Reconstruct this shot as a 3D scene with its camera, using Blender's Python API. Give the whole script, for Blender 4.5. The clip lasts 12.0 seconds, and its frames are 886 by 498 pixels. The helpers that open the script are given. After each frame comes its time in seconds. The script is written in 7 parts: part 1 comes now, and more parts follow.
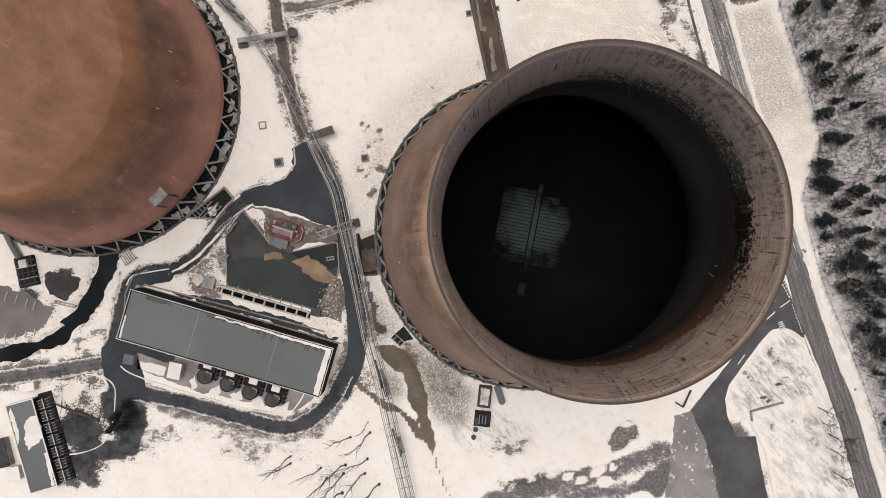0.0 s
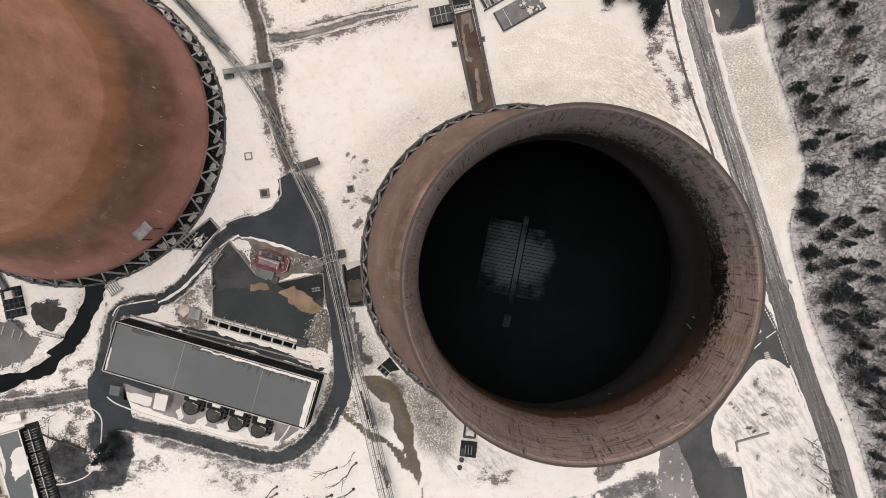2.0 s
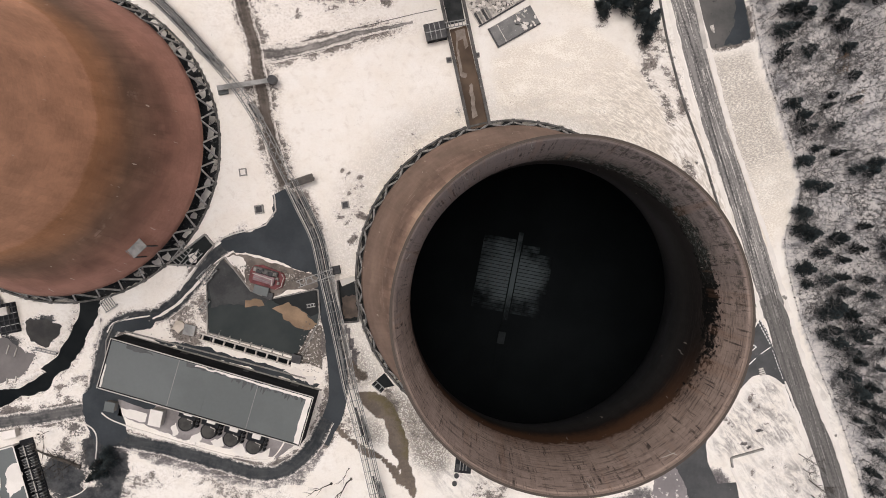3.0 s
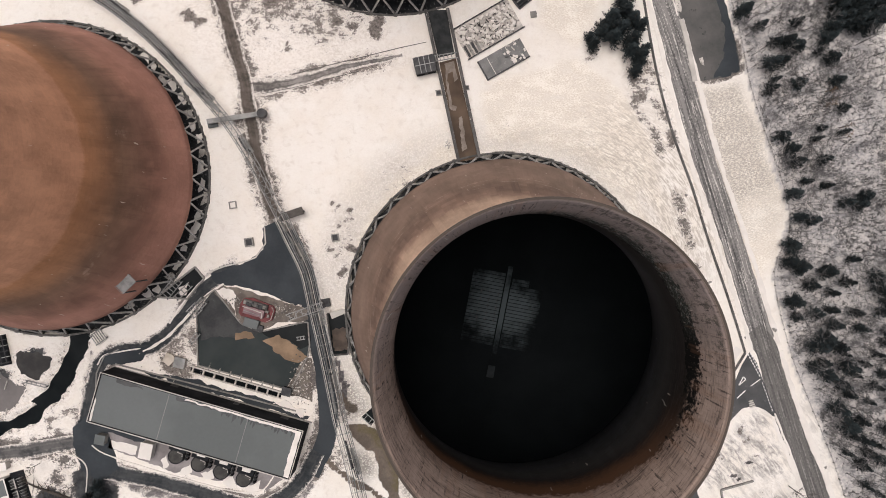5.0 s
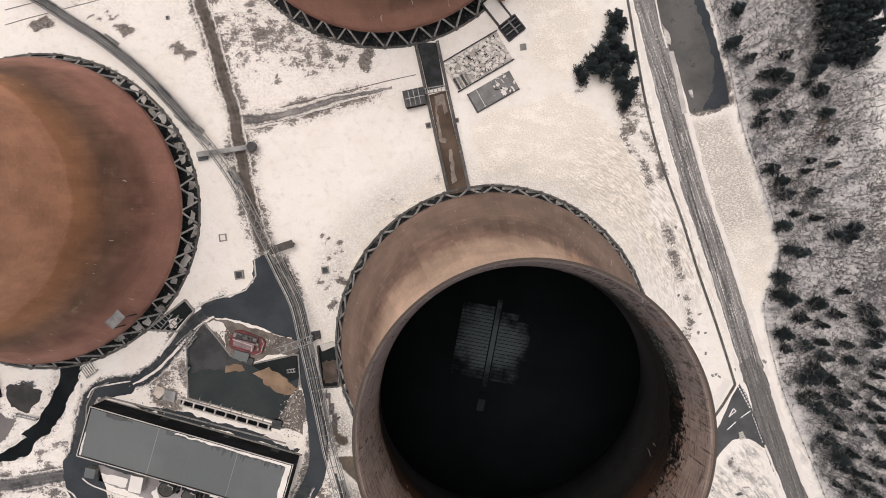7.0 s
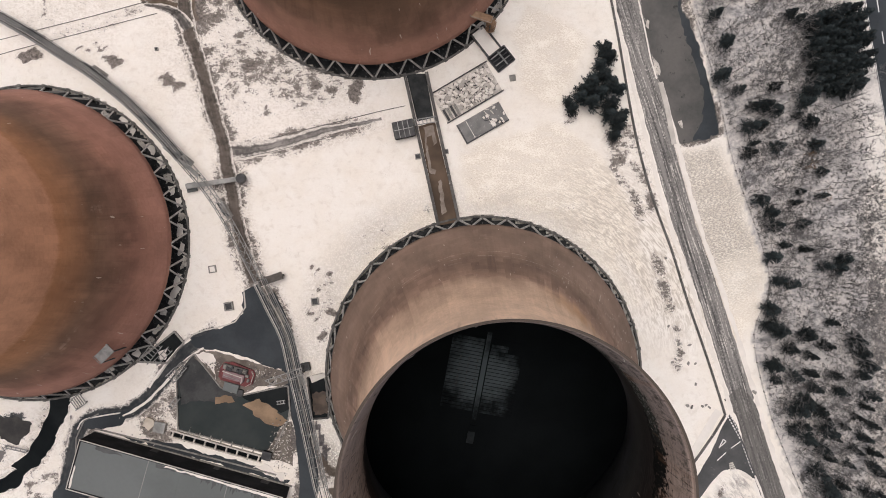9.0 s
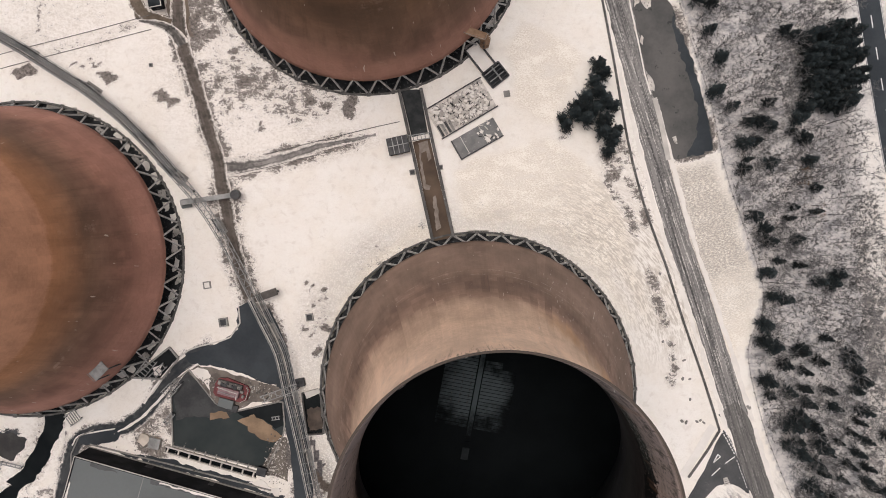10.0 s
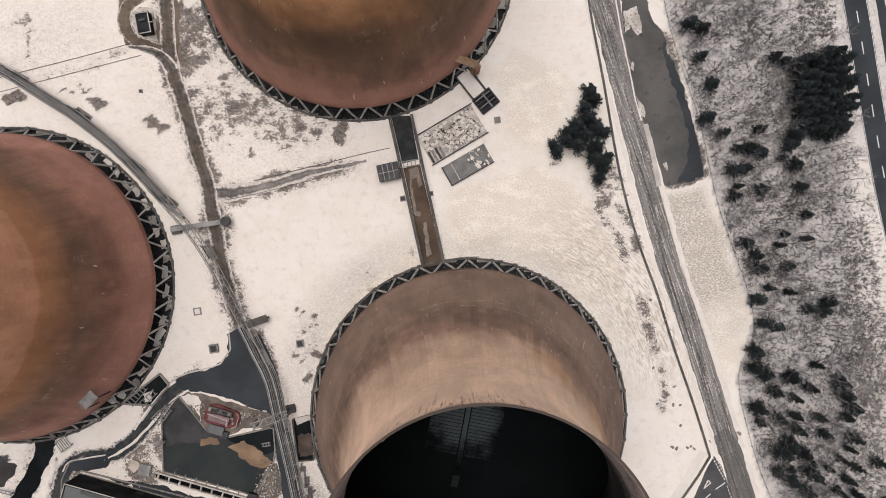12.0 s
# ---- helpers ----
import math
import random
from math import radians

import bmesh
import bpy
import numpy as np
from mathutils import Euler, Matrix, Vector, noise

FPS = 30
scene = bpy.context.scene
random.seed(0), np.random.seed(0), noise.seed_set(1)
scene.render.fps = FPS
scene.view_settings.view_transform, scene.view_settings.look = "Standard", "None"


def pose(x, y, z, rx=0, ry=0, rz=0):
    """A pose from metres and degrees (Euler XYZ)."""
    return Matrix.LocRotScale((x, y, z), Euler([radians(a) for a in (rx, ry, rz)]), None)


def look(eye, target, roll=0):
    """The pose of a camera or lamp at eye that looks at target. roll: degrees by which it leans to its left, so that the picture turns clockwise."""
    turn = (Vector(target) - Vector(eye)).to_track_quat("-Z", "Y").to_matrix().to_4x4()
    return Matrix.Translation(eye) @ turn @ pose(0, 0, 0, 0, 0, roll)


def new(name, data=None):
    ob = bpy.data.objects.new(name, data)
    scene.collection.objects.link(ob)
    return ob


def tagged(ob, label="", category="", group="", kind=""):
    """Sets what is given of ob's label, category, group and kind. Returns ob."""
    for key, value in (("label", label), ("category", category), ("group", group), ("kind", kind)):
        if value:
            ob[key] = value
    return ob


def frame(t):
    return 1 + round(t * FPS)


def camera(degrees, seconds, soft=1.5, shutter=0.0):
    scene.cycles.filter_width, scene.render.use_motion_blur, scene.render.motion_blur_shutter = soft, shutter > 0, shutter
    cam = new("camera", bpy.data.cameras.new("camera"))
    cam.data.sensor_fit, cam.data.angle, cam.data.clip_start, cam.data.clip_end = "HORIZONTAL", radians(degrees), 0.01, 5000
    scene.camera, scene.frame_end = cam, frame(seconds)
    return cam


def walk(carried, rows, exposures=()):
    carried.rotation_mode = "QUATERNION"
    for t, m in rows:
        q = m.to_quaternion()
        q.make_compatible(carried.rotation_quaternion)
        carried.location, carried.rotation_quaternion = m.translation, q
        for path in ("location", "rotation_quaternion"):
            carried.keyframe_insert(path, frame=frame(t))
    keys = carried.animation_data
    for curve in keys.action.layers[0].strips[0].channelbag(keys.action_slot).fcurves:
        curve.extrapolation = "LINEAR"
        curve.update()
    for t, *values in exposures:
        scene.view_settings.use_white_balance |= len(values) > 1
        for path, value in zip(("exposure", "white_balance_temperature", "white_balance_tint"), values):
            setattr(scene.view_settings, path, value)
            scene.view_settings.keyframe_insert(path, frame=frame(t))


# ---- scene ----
cam = camera(57.84, 12.0, soft=0.95)
walk(cam, [
    (0.0, pose(0.000, 0.000, 236.885, -0.515, 0.473, -0.002)),
    (0.5, pose(1.276, 2.758, 236.935, -0.625, 0.485, -0.008)),
    (1.0, pose(2.369, 5.396, 236.932, -0.714, 0.494, -0.015)),
    (1.5, pose(3.402, 7.891, 236.848, -0.778, 0.497, -0.025)),
    (2.0, pose(4.266, 10.366, 236.753, -0.825, 0.498, -0.035)),
    (2.5, pose(5.020, 12.814, 236.650, -0.853, 0.501, -0.046)),
    (3.0, pose(5.856, 15.274, 236.596, -0.871, 0.504, -0.062)),
    (5.0, pose(8.976, 24.823, 236.601, -0.859, 0.526, -0.128)),
    (5.5, pose(9.631, 27.264, 236.528, -0.849, 0.513, -0.149)),
    (6.0, pose(10.342, 29.663, 236.489, -0.834, 0.493, -0.172)),
    (6.5, pose(10.916, 31.880, 236.556, -0.806, 0.460, -0.200)),
    (7.0, pose(11.529, 34.001, 236.549, -0.778, 0.425, -0.232)),
    (9.0, pose(14.333, 43.532, 236.192, -0.868, 0.360, -0.328)),
    (9.5, pose(15.021, 46.132, 236.215, -0.910, 0.331, -0.359)),
    (10.0, pose(15.737, 48.501, 236.255, -0.951, 0.301, -0.383)),
    (10.5, pose(16.460, 50.657, 236.260, -0.995, 0.274, -0.396)),
    (11.0, pose(17.016, 52.827, 236.228, -1.045, 0.250, -0.397)),
    (11.5, pose(17.637, 54.996, 236.096, -1.100, 0.231, -0.392)),
    (12.0, pose(18.223, 57.079, 235.917, -1.159, 0.214, -0.382)),
], exposures=[(0.0, -0.05, 6560, 14), (6.0, 0.0, 6560, 15), (12.0, -0.12, 6580, 15)])

# ---- sky and sun: a bright overcast winter day ----
world = bpy.data.worlds.new("sky")
scene.world = world
world.use_nodes = True
wt = world.node_tree
sky = wt.nodes.new("ShaderNodeTexSky")
sky.sky_type = 'NISHITA'
sky.sun_disc = False
sky.sun_elevation, sky.sun_rotation = radians(80), radians(325)
sky.dust_density, sky.ozone_density, sky.air_density = 4.0, 1.0, 1.0
grey = wt.nodes.new("ShaderNodeHueSaturation")
grey.inputs["Saturation"].default_value = 0.25
wt.links.new(sky.outputs["Color"], grey.inputs["Color"])
wt.links.new(grey.outputs["Color"], wt.nodes["Background"].inputs["Color"])
wt.nodes["Background"].inputs["Strength"].default_value = 0.12
sun = new("sun", bpy.data.lights.new("sun", 'SUN'))
sun.data.energy, sun.data.angle, sun.data.color = 1.5, radians(30), (1.0, 0.93, 0.84)
sun.matrix_world = look((-7, 10, 75), (0, 0, 0))


# ---- materials ----
class Nodes:
    """A small builder for a node material."""
    def __init__(self, name, rough=0.85, metal=0.0, gloss=0.3):
        self.m = bpy.data.materials.new(name)
        self.m.use_nodes = True
        self.t = self.m.node_tree
        self.b = self.t.nodes["Principled BSDF"]
        self.b.inputs["Roughness"].default_value = rough
        self.b.inputs["Metallic"].default_value = metal
        self.b.inputs["Specular IOR Level"].default_value = gloss

    def add(self, kind):
        return self.t.nodes.new(kind)

    def put(self, value, socket):
        if isinstance(value, bpy.types.NodeSocket):
            self.t.links.new(value, socket)
        elif isinstance(value, (tuple, list)) and len(value) == 3 and socket.type == 'RGBA':
            socket.default_value = (*value, 1)
        else:
            socket.default_value = value

    def math(self, op, a, b=0.0, c=0.0, clamp=False):
        n = self.add("ShaderNodeMath")
        n.operation, n.use_clamp = op, clamp
        for v, s in zip((a, b, c), n.inputs):
            self.put(v, s)
        return n.outputs[0]

    def position(self):
        return self.add("ShaderNodeNewGeometry").outputs["Position"]

    def local(self):
        return self.add("ShaderNodeTexCoord").outputs["Object"]

    def split(self, v):
        return self.add_linked("ShaderNodeSeparateXYZ", v).outputs

    def add_linked(self, kind, v):
        n = self.add(kind)
        self.put(v, n.inputs[0])
        return n

    def join(self, x, y, z):
        n = self.add("ShaderNodeCombineXYZ")
        for v, s in zip((x, y, z), n.inputs):
            self.put(v, s)
        return n.outputs[0]

    def scaled(self, v, s, turn=0.0):
        n = self.add("ShaderNodeMapping")
        self.put(v, n.inputs[0])
        n.inputs["Scale"].default_value = s
        n.inputs["Rotation"].default_value = (0, 0, turn)
        return n.outputs[0]

    def noise(self, v, scale, detail=4.0, rough=0.55, twist=0.0):
        n = self.add("ShaderNodeTexNoise")
        self.put(v, n.inputs["Vector"])
        n.inputs["Scale"].default_value, n.inputs["Detail"].default_value = scale, detail
        n.inputs["Roughness"].default_value, n.inputs["Distortion"].default_value = rough, twist
        return n.outputs[0]

    def step(self, v, lo, hi, a=0.0, b=1.0):
        n = self.add("ShaderNodeMapRange")
        n.interpolation_type = 'SMOOTHSTEP'
        for value, s in zip((v, lo, hi, a, b), n.inputs):
            self.put(value, s)
        return n.outputs[0]

    def mix(self, f, a, b, kind='MIX'):
        n = self.add("ShaderNodeMix")
        n.data_type, n.blend_type = 'RGBA', kind
        self.put(f, n.inputs[0])
        self.put(a, n.inputs[6])
        self.put(b, n.inputs[7])
        return n.outputs[2]

    def bump(self, h, strength, distance):
        n = self.add("ShaderNodeBump")
        n.inputs["Strength"].default_value, n.inputs["Distance"].default_value = strength, distance
        self.put(h, n.inputs["Height"])
        self.t.links.new(n.outputs[0], self.b.inputs["Normal"])

    def done(self, colour):
        self.put(colour, self.b.inputs["Base Color"])
        return self.m


def surf(name, c1, c2, big=0.08, fine=2.0, rough=0.85, metal=0.0, bump=0.3, depth=0.05, blotch=None, cover=0.5, vary=0.0, gloss=0.3):
    """A weathered surface: two tones at two scales, and, if given, blotches of a third one over part of it."""
    k = Nodes(name, rough, metal, gloss)
    p = k.position()
    n1, n2 = k.noise(p, big, 5), k.noise(p, fine, 4)
    f = k.math('ADD', k.step(n1, 0.35, 0.65, 0, 0.7), k.math('MULTIPLY', n2, 0.5), clamp=True)
    c = k.mix(f, c1, c2)
    if vary:
        r = k.add("ShaderNodeObjectInfo").outputs["Random"]
        c = k.mix(k.math('MULTIPLY', r, vary), c, (0, 0, 0))
    if blotch:
        b = k.math('ADD', k.math('MULTIPLY', k.noise(p, big * 4.3, 6, 0.65), 0.75), k.math('MULTIPLY', n2, 0.25))
        c = k.mix(k.step(b, 1 - cover - 0.04, 1 - cover + 0.03), c, blotch)
    if bump:
        k.bump(n2, bump, depth)
    return k.done(c)


SNOW = (0.79, 0.752, 0.705)
asphalt = surf("wet asphalt", (0.021, 0.0265, 0.032), (0.042, 0.050, 0.057), 0.09, 1.5, 0.8, bump=0.15)
lay_by = surf("patchy worn asphalt", (0.050, 0.053, 0.052), (0.118, 0.113, 0.108), 0.07, 1.1, 0.8, bump=0.15, blotch=(0.04, 0.042, 0.042), cover=0.38)


def streaked_road(name, turn, dark, mid, pale):
    """Asphalt with long wheel streaks of thin snow; turn is the road's way in degrees."""
    k = Nodes(name, 0.85, gloss=0.2)
    p = k.position()
    q = k.add("ShaderNodeVectorRotate")
    q.rotation_type = 'Z_AXIS'
    k.put(p, q.inputs["Vector"])
    q.inputs["Angle"].default_value = -radians(turn)
    r = k.scaled(q.outputs[0], (0.035, 1.0, 1.0))
    s1, s2, f = k.noise(r, 1.1, 5, 0.7), k.noise(k.scaled(q.outputs[0], (0.10, 2.2, 1)), 1.0, 4, 0.6), k.noise(p, 1.6, 5, 0.7)
    c = k.mix(k.step(k.math('ADD', k.math('MULTIPLY', s1, 0.7), k.math('MULTIPLY', f, 0.3)), 0.36, 0.58), dark, mid)
    c = k.mix(k.step(k.math('ADD', k.math('MULTIPLY', s2, 0.65), k.math('MULTIPLY', f, 0.35)), 0.52, 0.64), c, pale)
    return k.done(c)


asphalt_worn = streaked_road("asphalt with faint wheel streaks", -73, (0.078, 0.077, 0.075), (0.155, 0.148, 0.141), (0.27, 0.258, 0.245))
asphalt_snowy = streaked_road("asphalt under thin streaked snow", -73, (0.06, 0.06, 0.06), (0.25, 0.24, 0.23), (0.62, 0.59, 0.55))
asphalt_grey = surf("grey worn asphalt", (0.046, 0.049, 0.052), (0.092, 0.093, 0.094), 0.10, 1.3, 0.85, bump=0.15, blotch=(0.16, 0.157, 0.155), cover=0.36)


def track_mat(name, dark, pale, rut, edge=0.72, ruts=0.35):
    """A worn way: two wheel lines, uneven tone, and snow that creeps in raggedly from both sides."""
    k = Nodes(name, 0.85, gloss=0.2)
    p = k.position()
    at = k.add("ShaderNodeAttribute")
    at.attribute_name = "across"
    off = k.math('ABSOLUTE', at.outputs["Fac"])
    big, mid, fine = k.noise(p, 0.12, 5), k.noise(p, 0.55, 6, 0.7), k.noise(p, 1.8, 6, 0.75)
    c = k.mix(k.step(k.math('ADD', k.math('MULTIPLY', big, 0.5), k.math('MULTIPLY', mid, 0.5)), 0.38, 0.60), dark, pale)
    line = k.step(k.math('ABSOLUTE', k.math('ADD', off, -0.36)), 0.16, 0.05)
    c = k.mix(k.math('MULTIPLY', k.math('MULTIPLY', line, k.step(mid, 0.36, 0.60)), ruts), c, rut)
    creep = k.math('ADD', off, k.math('ADD', k.math('MULTIPLY', k.math('ADD', mid, -0.5), 0.9), k.math('MULTIPLY', k.math('ADD', fine, -0.5), 0.8)))
    c = k.mix(k.step(creep, edge - 0.16, edge + 0.22), c, k.mix(k.step(fine, 0.38, 0.62), (0.46, 0.43, 0.395), (0.76, 0.72, 0.67)))
    k.bump(fine, 0.3, 0.1)
    return k.done(c)


yard_track = track_mat("muddy wheel-worn track", (0.060, 0.052, 0.045), (0.125, 0.106, 0.092), (0.19, 0.165, 0.148), 0.74)
loop_asphalt = track_mat("wet asphalt edged with slush", (0.026, 0.030, 0.034), (0.056, 0.060, 0.063), (0.10, 0.102, 0.104), 0.84, 0.25)
side_asphalt = track_mat("grey asphalt under thinning snow", (0.050, 0.052, 0.054), (0.12, 0.118, 0.116), (0.22, 0.21, 0.20), 0.78, 0.4)
slush = surf("dirty slush", (0.30, 0.28, 0.26), (0.66, 0.62, 0.57), 0.30, 2.2, 0.9, blotch=(0.14, 0.13, 0.12), cover=0.42)
mud = surf("brown mud", (0.15, 0.10, 0.062), (0.29, 0.20, 0.128), 0.15, 2.0, 0.7)
island_ground = surf("rubbly brown ground", (0.075, 0.065, 0.057), (0.19, 0.165, 0.145), 0.25, 2.4, 0.9, blotch=(0.62, 0.58, 0.54), cover=0.36)
silt_dark = surf("dark wet silt", (0.020, 0.022, 0.024), (0.052, 0.054, 0.055), 0.2, 1.6, 0.7, blotch=(0.16, 0.16, 0.16), cover=0.33)
roof_felt = surf("grey roofing felt", (0.107, 0.119, 0.119), (0.140, 0.154, 0.154), 0.05, 1.2, 0.8, bump=0.1)
lavender = surf("pale worn concrete", (0.17, 0.155, 0.158), (0.27, 0.25, 0.25), 0.09, 1.0, 0.85, blotch=(0.75, 0.70, 0.66), cover=0.40)
channel_concrete = surf("dark wet concrete", (0.05, 0.048, 0.046), (0.13, 0.125, 0.12), 0.3, 2.5, 0.85, blotch=(0.6, 0.57, 0.53), cover=0.36)
concrete = surf("grey weathered concrete", (0.16, 0.155, 0.145), (0.30, 0.29, 0.27), 0.3, 3.0, 0.9, blotch=(0.07, 0.065, 0.06), cover=0.40)
pale_concrete = surf("pale concrete", (0.40, 0.38, 0.35), (0.58, 0.55, 0.51), 0.2, 2.0, 0.9)
dark_wall = surf("black stained cladding", (0.012, 0.013, 0.015), (0.03, 0.032, 0.035), 0.2, 2.0, 0.9, gloss=0.05)
dark_steel = surf("dark painted steel", (0.02, 0.021, 0.024), (0.06, 0.06, 0.062), 0.5, 3.0, 0.55, 0.4)
grey_steel = surf("galvanised steel with snow dust", (0.15, 0.155, 0.155), (0.32, 0.32, 0.31), 0.4, 2.5, 0.6, 0.3)
rust = surf("rusty steel", (0.17, 0.10, 0.06), (0.34, 0.23, 0.15), 0.5, 3.0, 0.8, 0.2)
red_paint = surf("faded red paint", (0.085, 0.022, 0.024), (0.18, 0.045, 0.048), 0.6, 3.0, 0.6)
pink_paint = surf("dusty pink paint", (0.16, 0.10, 0.11), (0.27, 0.185, 0.195), 0.6, 3.0, 0.7)
white_paint = surf("white road paint", (0.62, 0.61, 0.59), (0.82, 0.81, 0.79), 0.8, 4.0, 0.7, bump=0)
snow = surf("snow", (0.68, 0.645, 0.60), SNOW, 0.2, 2.5, 0.9, bump=0.4, depth=0.1)
bark = surf("dark bark", (0.035, 0.03, 0.026), (0.09, 0.08, 0.07), 0.7, 3.0, 0.95)
needles = surf("dark pine needles", (0.016, 0.024, 0.027), (0.040, 0.054, 0.057), 0.4, 2.5, 0.9, bump=0, vary=0.5)
twigs = surf("grey twigs", (0.15, 0.147, 0.148), (0.30, 0.292, 0.29), 0.3, 3.0, 0.95, bump=0, vary=0.4)
basin_silt = surf("dark wet basin silt", (0.012, 0.013, 0.014), (0.040, 0.042, 0.044), 0.3, 1.8, 0.8, bump=0.1, blotch=(0.17, 0.17, 0.168), cover=0.40, gloss=0.1)
basin_concrete = surf("dark damp basin concrete", (0.045, 0.045, 0.043), (0.13, 0.125, 0.118), 0.4, 2.5, 0.85, bump=0.2, blotch=(0.3, 0.29, 0.27), cover=0.36)
column_concrete = surf("grey column concrete", (0.25, 0.245, 0.235), (0.46, 0.447, 0.425), 0.5, 3.0, 0.9, bump=0.2)


def water_mat(name, c1, c2, rough=0.25):
    k = Nodes(name, rough, gloss=0.04)
    p = k.position()
    k.bump(k.noise(p, 1.5, 3), 0.05, 0.05)
    return k.done(k.mix(k.step(k.noise(p, 0.07, 4), 0.35, 0.65), c1, c2))


dark_water = water_mat("dark still water", (0.006, 0.008, 0.009), (0.016, 0.019, 0.020))
pond_water = water_mat("grey green pond water", (0.027, 0.034, 0.035), (0.040, 0.048, 0.048), 0.35)
brown_water = water_mat("brown standing water", (0.060, 0.042, 0.030), (0.125, 0.088, 0.063), 0.4)


def ground_mat():
    """Snow that thins to rough grass and soil where the sheet's own bare value rises; furrows ring the open tower."""
    k = Nodes("snow over rough grass", 0.95, gloss=0.1)
    p = k.position()
    a, s, u, m, q, g, f, l, w, b, o = (k.add("ShaderNodeAttribute") for _ in range(11))
    b.attribute_name, o.attribute_name = "brushed", "algae"
    g.attribute_name, f.attribute_name, l.attribute_name, w.attribute_name = "field", "wood", "lump", "rows"
    a.attribute_name, s.attribute_name, u.attribute_name, m.attribute_name, q.attribute_name = "bare", "soil", "furrow", "mud", "hard"
    big, mid, fine = k.noise(p, 0.03, 5, 0.6), k.noise(p, 0.30, 7, 0.7), k.noise(p, 1.3, 7, 0.75)
    tuft = k.noise(k.scaled(p, (0.6, 1.3, 1), 0.6), 0.75, 7, 0.75, 0.8)
    x, y, z = k.split(p)
    dx, dy = k.math('ADD', x, -24.5), k.math('ADD', y, -3.0)
    r = k.math('SQRT', k.math('ADD', k.math('MULTIPLY', dx, dx), k.math('MULTIPLY', dy, dy)))
    rings = k.noise(k.join(k.math('MULTIPLY', r, 1.9), k.math('MULTIPLY', k.math('ARCTAN2', dy, dx), 22.0), 0.0), 1.0, 5, 0.65, 0.5)
    speck = k.noise(k.scaled(p, (1.2, 0.9, 1), 0.9), 2.9, 5, 0.75, 0.9)
    h = k.math('ADD', k.math('MULTIPLY', mid, 0.27), k.math('ADD', k.math('MULTIPLY', fine, 0.31), k.math('ADD', k.math('MULTIPLY', tuft, 0.24), k.math('MULTIPLY', speck, 0.18))))
    h = k.math('ADD', k.math('MULTIPLY', k.math('ADD', h, -0.5), 1.3), 0.5)
    amount = k.math('ADD', h, k.math('MULTIPLY', a.outputs["Fac"], 0.42))
    clump = k.noise(k.scaled(p, (0.7, 1.25, 1), -0.4), 0.16, 5, 0.65)
    amount = k.math('ADD', amount, k.math('MULTIPLY', k.math('ADD', clump, -0.5), k.math('MULTIPLY', a.outputs["Fac"], 0.65)))
    bare = k.step(amount, 0.655, 0.705)
    grass = k.mix(k.step(fine, 0.35, 0.65), (0.075, 0.066, 0.061), (0.30, 0.268, 0.245))
    soil = k.mix(k.step(mid, 0.35, 0.65), (0.030, 0.033, 0.036), (0.082, 0.084, 0.087))
    under = k.mix(s.outputs["Fac"], grass, soil)
    # crinkled snow: the shadows of its creases are painted in beige
    crinkle_shade = k.math('ADD', k.math('MULTIPLY', fine, 0.5), k.math('ADD', k.math('MULTIPLY', tuft, 0.3), k.math('MULTIPLY', big, 0.2)))
    white = k.mix(k.step(crinkle_shade, 0.40, 0.56), (0.62, 0.572, 0.51), (0.86, 0.823, 0.775))
    rough_snow = k.step(k.math('ADD', a.outputs["Fac"], k.math('MULTIPLY', big, 0.3)), 0.16, 0.46, 0.14, 1.0)
    soft = k.noise(p, 0.09, 4, 0.55)
    plain = k.mix(k.step(k.math('ADD', k.math('MULTIPLY', soft, 0.6), k.math('MULTIPLY', big, 0.4)), 0.40, 0.60), (0.852, 0.822, 0.772), (0.815, 0.765, 0.692))
    mottle = k.noise(p, 0.42, 4, 0.6, 0.4)
    plain = k.mix(k.step(mottle, 0.54, 0.68, 0.0, 0.34), plain, (0.66, 0.605, 0.535))
    plain = k.mix(k.step(k.math('ADD', k.math('MULTIPLY', fine, 0.6), k.math('MULTIPLY', mottle, 0.4)), 0.50, 0.62, 0.0, 0.22), plain, (0.58, 0.53, 0.47))
    white = k.mix(rough_snow, plain, white)
    prick = k.step(k.math('ADD', k.math('MULTIPLY', speck, 0.6), k.math('MULTIPLY', clump, 0.4)), 0.42, 0.34)
    white = k.mix(k.math('MULTIPLY', prick, k.step(mid, 0.40, 0.60, 0.1, 0.65)), white, (0.50, 0.455, 0.40))
    # lumpy tussocks under the snow, with the shade of their hollows put into colour
    cell = k.add("ShaderNodeTexVoronoi")
    cell.feature = 'SMOOTH_F1'
    warp = k.add("ShaderNodeVectorMath")
    warp.operation = 'ADD'
    k.put(p, warp.inputs[0])
    k.put(k.join(k.math('MULTIPLY', fine, 0.8), k.math('MULTIPLY', tuft, 0.8), 0.0), warp.inputs[1])
    k.put(warp.outputs[0], cell.inputs["Vector"])
    cell.inputs["Scale"].default_value, cell.inputs["Smoothness"].default_value = 2.1, 0.25
    lump_n = k.math('SUBTRACT', 1.0, cell.outputs["Distance"])
    hollow_shade = k.step(k.math('ADD', k.math('MULTIPLY', cell.outputs["Distance"], 0.75), k.math('MULTIPLY', fine, 0.25)), 0.40, 0.50)
    white = k.mix(k.math('MULTIPLY', hollow_shade, k.math('MULTIPLY', l.outputs["Fac"], 0.85)), white, (0.33, 0.298, 0.26))
    grain = k.noise(k.scaled(p, (1.0, 1.5, 1), 0.5), 1.9, 5, 0.7)
